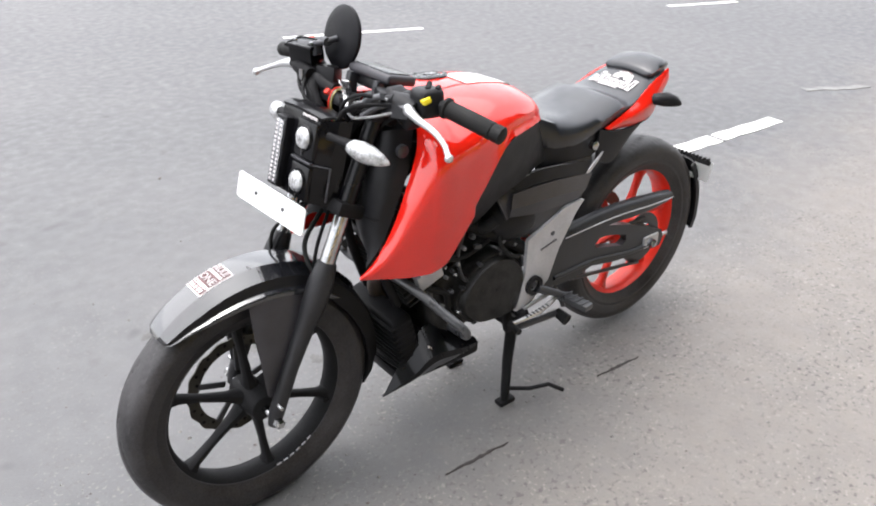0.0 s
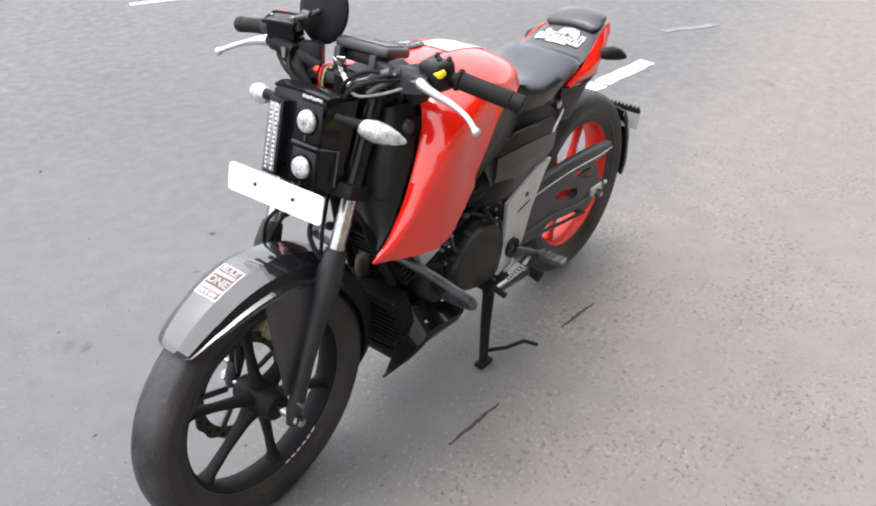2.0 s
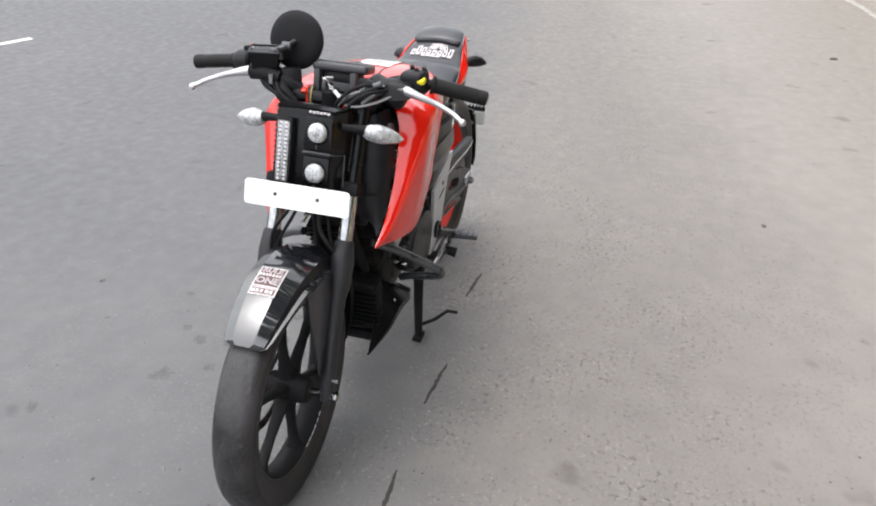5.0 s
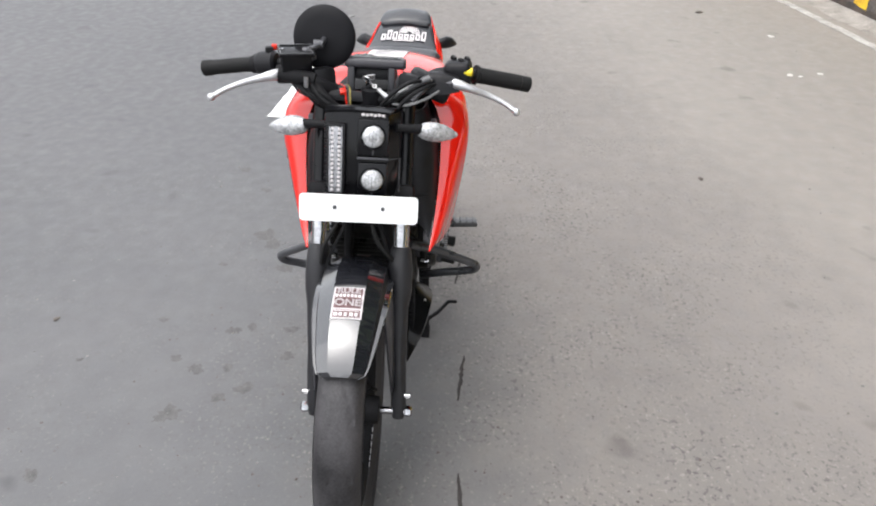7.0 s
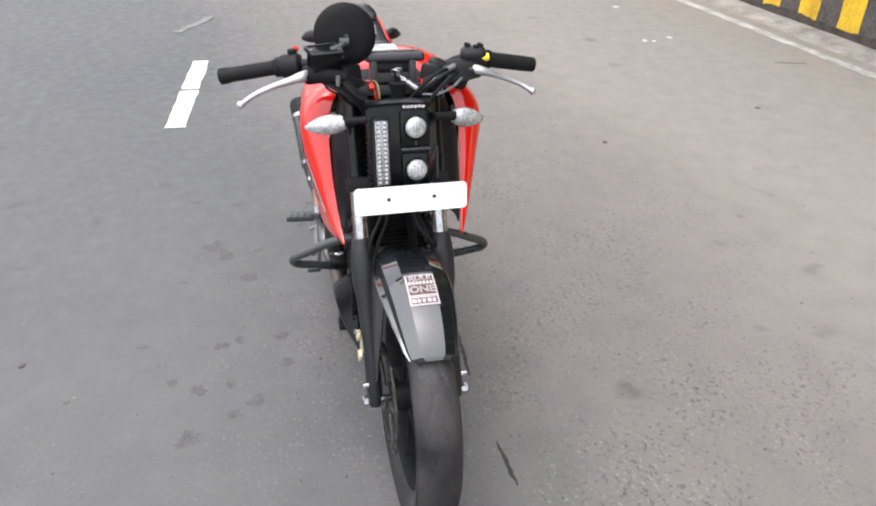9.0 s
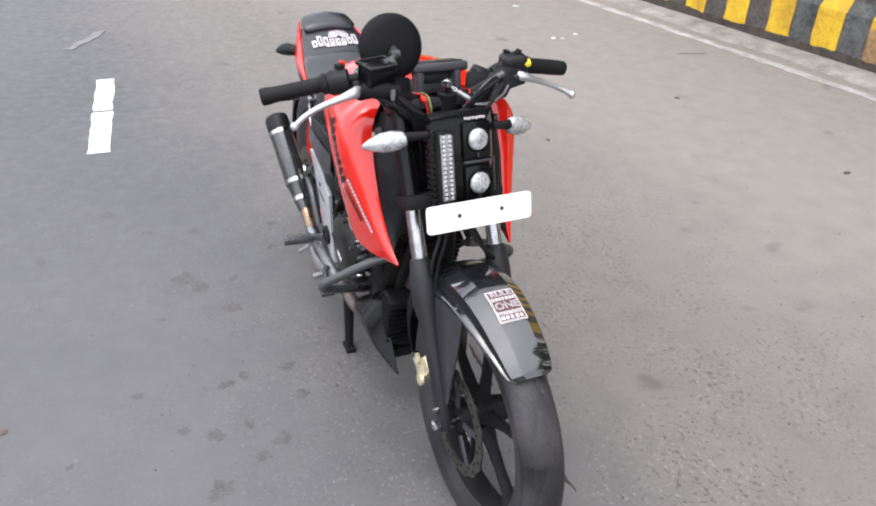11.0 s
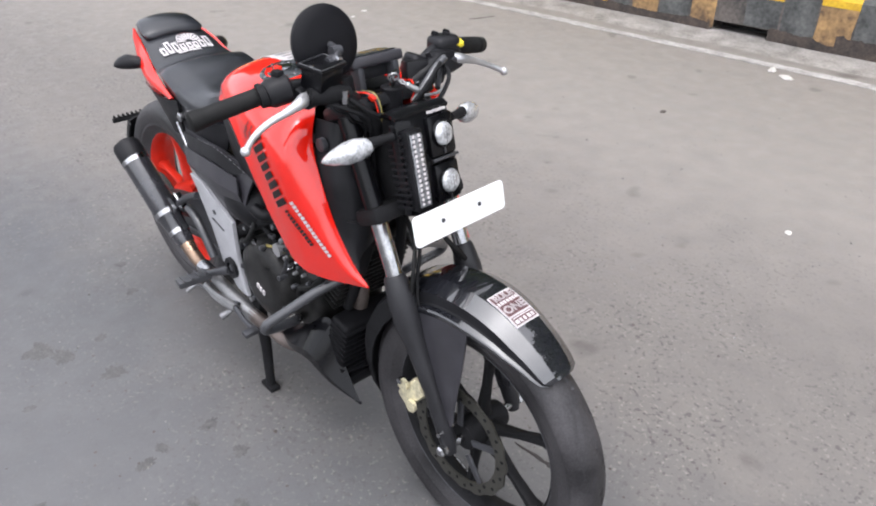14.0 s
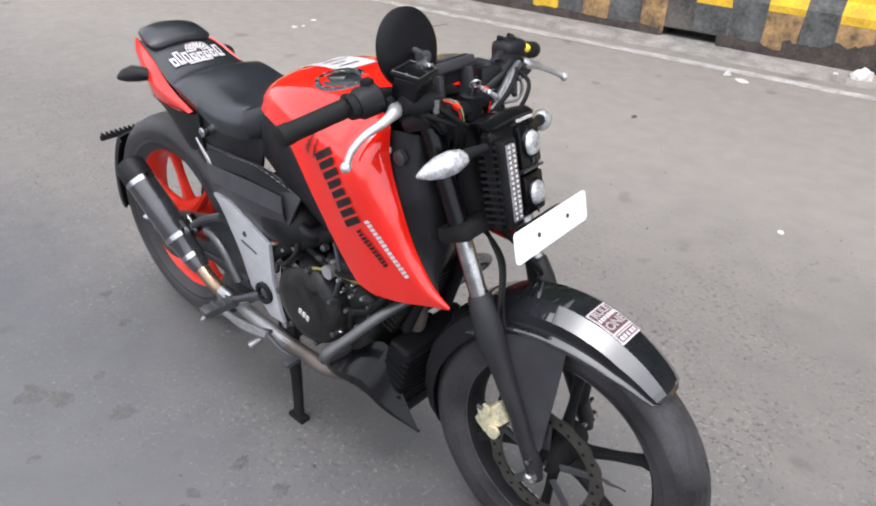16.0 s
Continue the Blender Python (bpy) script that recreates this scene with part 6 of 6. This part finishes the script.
# ---- exhaust ----
ex = part("exhaust", tube([(0.290, -0.02, 0.49), (0.330, -0.025, 0.482), (0.338, -0.030, 0.45), (0.322, -0.032, 0.40), (0.300, -0.036, 0.34), (0.26, -0.06, 0.275), (0.16, -0.115, 0.25), (0.06, -0.135, 0.262), (0.0, -0.145, 0.275)], 0.0185, 14, 48), M_HEADER, bike, "exhaust header and slip-on silencer")
part("collector", tube([(0.03, -0.140, 0.268), (-0.02, -0.148, 0.279), (-0.09, -0.155, 0.297), (-0.16, -0.164, 0.324)], [0.018, 0.020, 0.017, 0.016], 16, 18), M_CASTING, ex, "dull silver collector pipe")
part("link_pipe", tube([(-0.15, -0.163, 0.316), (-0.20, -0.163, 0.318), (-0.26, -0.161, 0.326), (-0.315, -0.160, 0.352)], [0.016, 0.017, 0.018, 0.02], 16, 18), M_COPPER, ex, "heat-tinted link pipe")
part("pipe_sleeve", tube([(-0.17, -0.164, 0.317), (-0.215, -0.163, 0.320)], 0.0205, 16), M_CHROME, ex)
m0, m1 = Vector((-0.3095, -0.160, 0.347)), Vector((-0.548, -0.190, 0.578))
can = part("silencer", tube([m0, m0.lerp(m1, 0.05), m0.lerp(m1, 0.14), m0.lerp(m1, 0.26), m0.lerp(m1, 0.28), m0.lerp(m1, 0.84)], [0.022, 0.026, 0.029, 0.034, 0.0375, 0.0375], 28), M_CARBON, ex, "dark carbon silencer with bright bands")
part("end_cap", tube([m0.lerp(m1, 0.83), m0.lerp(m1, 0.85), m0.lerp(m1, 0.97), m0.lerp(m1, 1.0)], [0.0385, 0.0390, 0.0385, 0.034], 28), M_PLASTIC, can, "black end cap")
for t, r in ((0.12, 0.0300), (0.30, 0.0390), (0.82, 0.0392)):
    band = part("silencer_band", tube([m0.lerp(m1, t - 0.020), m0.lerp(m1, t + 0.020)], r, 28), M_CHROME, can)
part("silencer_outlet", tube([m0.lerp(m1, 0.99), m0.lerp(m1, 1.02)], 0.020, 20), M_MATT, can)
part("silencer_clamp", block((-0.352, -0.140, 0.455), (0.05, 0.02, 0.024), (0, 40, 0), 0.004), M_CHROME, ex)
part("silencer_strap", tube([(-0.345, -0.145, 0.455), (-0.28, -0.148, 0.500), (-0.20, -0.15, 0.54)], 0.010, 8, 10), M_GUN, ex)
part("hanger_loop", tube([(-0.275, -0.150, 0.470), (-0.235, -0.156, 0.472), (-0.195, -0.158, 0.450), (-0.168, -0.158, 0.415), (-0.148, -0.156, 0.38)], 0.0115, 10, 18), M_TUBEGREY, ex)

# ---- pedals and stand ----
gear = part("gear_lever", tube([(0.046, 0.172, 0.318), (0.0, 0.173, 0.318), (-0.05, 0.172, 0.318), (-0.10, 0.170, 0.328), (-0.135, 0.168, 0.346)], [0.005, 0.0065, 0.007, 0.006, 0.005], 8, 16), M_ALU, bike, "silver gear lever with ridges")
for k in range(7):
    part("lever_ridge", block((-0.005 - 0.013 * k, 0.174, 0.3245 + 0.0012 * max(0, k - 3)), (0.005, 0.012, 0.004), bevel=0.0015), M_GUN, gear, smooth=0)
part("gear_shaft", turned([(0.10, 0.016), (0.165, 0.016), (0.17, 0.011)], (-0.005, 0, 0.325), 16), M_MATT, gear)
part("shift_rod", tube([(-0.005, 0.160, 0.340), (-0.06, 0.164, 0.352), (-0.12, 0.166, 0.360)], 0.0055, 8), M_CASTING, gear)
part("shift_arm", tube([(-0.118, 0.160, 0.365), (-0.135, 0.168, 0.340), (-0.150, 0.172, 0.300)], [0.008, 0.009, 0.007], 8), M_GUN, gear)
part("gear_toe_peg", tube([(0.046, 0.165, 0.318), (0.05, 0.205, 0.312)], 0.009, 10), M_GRIP, gear)
part("gear_heel_peg", tube([(-0.140, 0.160, 0.276), (-0.143, 0.198, 0.268)], [0.014, 0.017, 0.017], 14), M_GRIP, gear)
part("gear_link", tube([(0.01, 0.158, 0.292), (-0.05, 0.160, 0.282), (-0.14, 0.162, 0.276)], [0.012, 0.009, 0.010], 10, 12), M_GUN, gear)
ped = part("brake_pedal", tube([(-0.20, -0.172, 0.268), (-0.14, -0.176, 0.272), (-0.08, -0.178, 0.282), (-0.02, -0.176, 0.292)], [0.008, 0.012, 0.013, 0.010], 8, 16), M_CASTING, bike, "dull silver brake pedal casting")
part("pedal_arm", tube([(-0.02, -0.176, 0.292), (0.04, -0.182, 0.285), (0.09, -0.185, 0.29)], 0.007, 8, 10), M_GUN, ped)
part("pedal_pad", block((0.095, -0.198, 0.292), (0.025, 0.04, 0.012), bevel=0.004), M_GUN, ped)
part("toe_peg", tube([(-0.055, -0.172, 0.262), (-0.067, -0.198, 0.248)], [0.007, 0.007, 0.010], 10), M_CASTING, ped)
part("toe_peg", tube([(-0.27, -0.165, 0.235), (-0.285, -0.195, 0.212)], 0.006, 10), M_CASTING, ped)
part("pedal_rod", tube([(-0.02, -0.165, 0.30), (-0.14, -0.168, 0.262), (-0.275, -0.165, 0.232)], 0.005, 8), M_GUN, ped)

stand = part("centre_stand", tube([(-0.02, -0.11, 0.26), (-0.02, 0.11, 0.26)], 0.016, 12), M_MATT, bike, "matt black centre stand bearing the machine")
for s in (1, -1):
    leg = part("stand_leg", tube([(-0.02, 0.108 * s, 0.27), (-0.005, 0.112 * s, 0.14), (0.002, 0.117 * s, 0.012)], [0.018, 0.015, 0.013], 10), M_MATT, stand)
    part("stand_foot", block((0.0, 0.117 * s, 0.007), (0.055, 0.03, 0.014), (0, 0, 0), 0.004), M_MATT, leg)
for sgn in (1, -1):
    part("stand_bracket", block((-0.004, 0.122 * sgn, 0.300), (0.062, 0.022, 0.085), (0, 8, 0), 0.008), M_MATT, stand)
    part("bracket_bolt", turned([(0.132 * sgn, 0.009), (0.142 * sgn, 0.009), (0.145 * sgn, 0.005)], (0.004, 0, 0.318), 6), M_CASTING, stand)
part("stand_tang", tube([(0.0, 0.117, 0.05), (-0.06, 0.155, 0.044), (-0.105, 0.185, 0.056), (-0.142, 0.209, 0.032)], 0.0062, 8), M_MATT, stand)
part("stand_spring", tube([(-0.03 - k * 0.0018 + 0.0, 0.14 + 0.007 * math.sin(k * 1.1), 0.262 + 0.007 * math.cos(k * 1.1)) for k in range(50)], 0.0022, 6), M_ALU, bike, "bright stand spring")
both("rear_frame_rail", tube([(-0.02, 0.10, 0.66), (-0.2, 0.10, 0.70), (-0.38, 0.085, 0.74), (-0.5, 0.07, 0.80)], 0.012, 10, 14), M_MATT, bike)
both("frame_bolt", turned([(0.118, 0.012), (0.14, 0.012), (0.143, 0.008)], (-0.255, 0, 0.735), 12), M_CHROME, bike, "bright frame bolt")
# hoses, wires and bolts about the engine
for s in (1, -1):
    for pts, r, m in (([(0.34, 0.10, 0.60), (0.26, 0.135, 0.57), (0.18, 0.13, 0.55), (0.10, 0.13, 0.57)], 0.006, M_MATT),
                      ([(0.33, 0.09, 0.56), (0.29, 0.125, 0.50), (0.24, 0.13, 0.47), (0.22, 0.12, 0.42)], 0.008, M_GRIP),
                      ([(0.16, 0.11, 0.62), (0.20, 0.13, 0.56), (0.19, 0.135, 0.50), (0.16, 0.13, 0.47)], 0.005, M_GUN),
                      ([(0.06, 0.12, 0.60), (0.08, 0.15, 0.56), (0.05, 0.155, 0.52), (0.01, 0.145, 0.50)], 0.006, M_GRIP)):
        part("engine_hose", tube([(x, y * s, z) for x, y, z in pts], r, 8, 18), m, bike)
    for x, y, z, r, m in ((0.275, 0.118, 0.585, 0.007, M_GUN), (0.245, 0.125, 0.545, 0.005, M_CHROME), (0.215, 0.128, 0.515, 0.0045, M_CHROME), (0.185, 0.125, 0.575, 0.0055, M_CASTING), (0.225, 0.128, 0.470, 0.006, M_GUN), (0.20, 0.125, 0.40, 0.006, M_CHROME), (0.02, 0.128, 0.535, 0.006, M_CASTING), (0.16, 0.128, 0.60, 0.008, M_GUN)):
        part("engine_bolt", turned([(y * s, r), ((y + 0.012) * s, r), ((y + 0.015) * s, r * 0.6)], (x, 0, z), 8), m, bike)
    part("intake_elbow", tube([(0.14, 0.08 * s, 0.62), (0.125, 0.135 * s, 0.615), (0.10, 0.15 * s, 0.63)], [0.018, 0.016, 0.014], 12, 10), M_PLASTIC, bike)
    part("head_bracket", block((0.305, 0.105 * s, 0.60), (0.06, 0.012, 0.02), (0, 24, 0), 0.003), M_GUN, bike)
part("clutch_cable", tube([(0.33, -0.115, 0.562), (0.24, -0.130, 0.552), (0.15, -0.134, 0.540), (0.075, -0.14, 0.515)], 0.0035, 6, 18), M_HOSE, bike, "yellowed clutch cable")
part("cable_bracket", block((0.072, -0.142, 0.512), (0.022, 0.012, 0.03), (0, 20, 0), 0.003), M_CHROME, bike)
part("starter_motor", tube([(0.20, -0.075, 0.53), (0.12, -0.08, 0.525)], [0.026, 0.028, 0.026], 18), M_GUN, engine)
part("coolant_cap", turned([(-0.145, 0.016), (-0.125, 0.016)], (0.175, 0, 0.548), 16), M_ALU, engine)
for s in (1, -1):
    for x, y, z, sx, sz, turn, m in ((0.235, 0.118, 0.605, 0.028, 0.010, 20, M_GUN), (0.14, 0.132, 0.565, 0.022, 0.010, -15, M_GUN), (0.27, 0.110, 0.47, 0.010, 0.026, 10, M_GUN), (0.055, 0.138, 0.56, 0.024, 0.007, 35, M_CASTING), (0.205, 0.128, 0.545, 0.008, 0.028, 5, M_GUN), (0.245, 0.122, 0.43, 0.020, 0.007, -20, M_CASTING), (-0.01, 0.138, 0.475, 0.010, 0.028, 12, M_GUN)):
        part("engine_fitting", block((x, y * s, z), (sx, 0.010, sz), (0, turn, 0), 0.002), m, bike)
    for k in range(6):
        part("valley_bolt", turned([(0.136 * s, 0.0045), (0.146 * s, 0.0045), (0.148 * s, 0.0025)], (0.30 - 0.018 * k, 0, 0.52 + 0.012 * (k % 3)), 8), M_CASTING if k % 2 else M_GUN, bike)


def depth(ob):
    n = 0
    while ob.parent is not None:
        ob, n = ob.parent, n + 1
    return n


# no piece lies deeper than thing, part, sub-part
for piece in list(bike.children_recursive):
    while depth(piece) > 2:
        piece.parent = piece.parent.parent

# ---- litter and marks on the road ----


def scrap(c, r, flat, material, seed, seg=2):
    """A crumpled scrap lying on the ground."""
    bm = bmesh.new()
    bmesh.ops.create_icosphere(bm, subdivisions=seg, radius=1)
    for v in bm.verts:
        k = 1 + 0.45 * noise.noise(v.co * 2.2 + Vector((seed, seed * 2, 0)))
        v.co = Vector((v.co.x * r * k, v.co.y * r * k * 0.7, max(-0.2, v.co.z) * r * flat * k))
    low = min(v.co.z for v in bm.verts)
    for v in bm.verts:
        v.co.z -= low - 0.0005
    bm.transform(pose(c[0], c[1], 0, 0, 0, seed * 77))
    return bm


for i, (x, y, r, f) in enumerate(((-0.44, 3.48, 0.030, 0.7), (-0.33, 3.44, 0.045, 0.22))):
    tagged(part("paper_scrap", scrap((x, y), r, f, M_PAPER, i + 1), M_PAPER), "crumpled white paper scrap on the edge line", "litter")
for i, (x, y, r, f) in enumerate(((0.160, 3.988, 0.062, 0.9), (0.304, 4.002, 0.055, 0.8), (0.023, 3.966, 0.022, 0.8))):
    tagged(part("plastic_bag", scrap((x, y), r, f, M_PAPER, i + 5, 3), M_PAPER), "crumpled pale plastic bag against the barrier", "litter")
for i, (x, y, r) in enumerate(((-2.915, 2.228, 0.026), (-2.966, 2.433, 0.022), (-2.895, 2.288, 0.018), (-3.83, 2.384, 0.03), (0.533, 1.81, 0.018))):
    tagged(part("paper_scrap", scrap((x, y), r, 0.2, M_PAPER, i + 9), M_PAPER), "small flat white scrap on the asphalt", "litter")
for i, (x, y, r) in enumerate(((-0.485, 2.468, 0.026), (-1.29, 1.30, 0.018), (-1.604, 2.322, 0.020), (0.037, -1.10, 0.014), (0.178, -2.08, 0.014), (-4.48, 2.0, 0.04))):
    tagged(part("dark_scrap", scrap((x, y), r, 0.3, M_DARKBIT, i + 20, 1), M_DARKBIT), "small dark scrap lying on the asphalt", "litter")


def crack(a, b, w, seed):
    a, b = Vector((*a, 0)), Vector((*b, 0))
    d = (b - a).normalized()
    s = Vector((-d.y, d.x, 0))
    rows = []
    for i in range(24):
        t = i / 23
        p = a.lerp(b, t) + s * 0.004 * noise.noise(Vector((t * 6, seed, 0)))
        k = w * (0.35 + 0.65 * math.sin(math.pi * min(1, max(0.04, t)))) * (0.7 + 0.6 * noise.noise(Vector((t * 15, seed, 4))))
        rows.append([p + s * k + Vector((0, 0, 0.0006)), p + Vector((0, 0, 0.003)), p - s * k + Vector((0, 0, 0.0006))])
    bm = bmesh.new()
    skin(bm, rows, False, False)
    return bm


for i, (a, b) in enumerate((((0.11, 0.247), (0.32, 0.236)), ((-0.30, 0.202), (-0.48, 0.217)), ((0.60, 0.25), (0.76, 0.262)))):
    tagged(part("tar_crack", crack(a, b, 0.0085, i * 3.1), M_TAR), "thin dark crack in the asphalt", "crack", group="cracks beside the motorcycle")

tagged(part("twig", crack((-2.336, 2.863), (-2.286, 3.060), 0.014, 7.7), M_DARKBIT), "flattened dark twig lying near the edge line", "twig")

for i, (x, y, r) in enumerate(((-0.51, -0.515, 0.042), (-0.347, -0.425, 0.036), (-0.58, -0.555, 0.040), (0.248, -0.565, 0.028), (0.316, -0.393, 0.026), (0.23, -0.47, 0.022), (0.365, -0.457, 0.022), (0.443, -0.58, 0.034), (-0.885, -0.186, 0.022), (-0.706, -0.223, 0.020), (0.020, -0.449, 0.022), (0.02, -0.32, 0.024), (0.159, -0.305, 0.02), (-0.35, -0.66, 0.018), (-0.527, -0.396, 0.018), (0.694, -0.845, 0.025), (0.045, -0.506, 0.024), (0.20, -0.641, 0.018), (0.008, -0.752, 0.020), (-1.165, -0.80, 0.026), (-0.967, -0.657, 0.028), (0.232, -0.931, 0.012))):
    bm = bmesh.new()
    rings = []
    long, turn = 0.55 + 0.4 * ((i * 7) % 5) / 4, i * 1.3
    for k in (1.0, 0.55, 0.08):
        ring = []
        for q in range(60):
            a = 2 * math.pi * q / 60
            c, d = math.cos(a), math.sin(a)
            f = 1 + 0.55 * noise.noise(Vector((c * 1.3, d * 1.3, i))) + 0.45 * noise.noise(Vector((c * 4, d * 4, i + 9))) + 0.3 * noise.noise(Vector((c * 11, d * 11, i + 4)))
            u, v = r * k * f * c, r * k * f * d * long
            ring.append((x + u * math.cos(turn) - v * math.sin(turn), y + u * math.sin(turn) + v * math.cos(turn), 0.0004 + 0.0012 * (1 - k)))
        rings.append(ring)
    skin(bm, rings, True, False)
    tagged(part("oil_stain", bm, M_STAIN), "small dark oily stain on the asphalt", "stain", group="stains on the asphalt", kind="structure")

rng = random.Random(5)
verts, faces = [], []
for k in range(1300):
    if k < 850:
        x, y = rng.gauss(0.3, 1.0), rng.uniform(-0.2, 2.4) if k % 3 else rng.gauss(-0.4, 0.6)
    else:
        x, y = rng.uniform(-3.5, 1.5), rng.uniform(-2.6, 3.4)
    r = abs(rng.gauss(0, 0.0024)) + 0.0011
    i0 = len(verts)
    a0 = rng.uniform(0, 6.28)
    verts += [(x + r * rng.uniform(0.6, 1.2) * math.cos(a0 + a), y + r * rng.uniform(0.6, 1.2) * math.sin(a0 + a), 0.0002) for a in (0, 1.57, 3.14, 4.71)]
    verts.append((x, y, r * rng.uniform(0.5, 1.0)))
    faces += [(i0, i0 + 1, i0 + 4), (i0 + 1, i0 + 2, i0 + 4), (i0 + 2, i0 + 3, i0 + 4), (i0 + 3, i0, i0 + 4)]
me = bpy.data.meshes.new("grit")
me.from_pydata(verts, [], faces)
me.materials.append(M_STONE)
tagged(new("grit", me), "scattered pale grit on the asphalt", "grit", kind="stuff")

# dark crumbs of soil and small chips beside the wheel
verts, faces = [], []
for cx, cy, sx, sy, n in ((0.80, 0.45, 0.28, 0.18, 110), (0.45, 0.75, 0.6, 0.35, 90), (0.35, -0.55, 0.45, 0.25, 70), (-0.2, -0.6, 0.5, 0.3, 45), (1.0, 0.1, 0.3, 0.4, 90)):
    for k in range(n):
        x, y = rng.gauss(cx, sx), rng.gauss(cy, sy)
        r = abs(rng.gauss(0, 0.0019)) + 0.0011
        i0 = len(verts)
        a0 = rng.uniform(0, 6.28)
        verts += [(x + r * rng.uniform(0.6, 1.3) * math.cos(a0 + a), y + r * rng.uniform(0.6, 1.3) * math.sin(a0 + a), 0.0002) for a in (0, 1.57, 3.14, 4.71)]
        verts.append((x, y, r * rng.uniform(0.3, 0.7)))
        faces += [(i0, i0 + 1, i0 + 4), (i0 + 1, i0 + 2, i0 + 4), (i0 + 2, i0 + 3, i0 + 4), (i0 + 3, i0, i0 + 4)]
me = bpy.data.meshes.new("soil_crumb")
me.from_pydata(verts, [], faces)
me.materials.append(M_DARKBIT)
tagged(new("soil_crumb", me), "scattered dark brown crumbs of soil on asphalt", "dirt", kind="stuff")
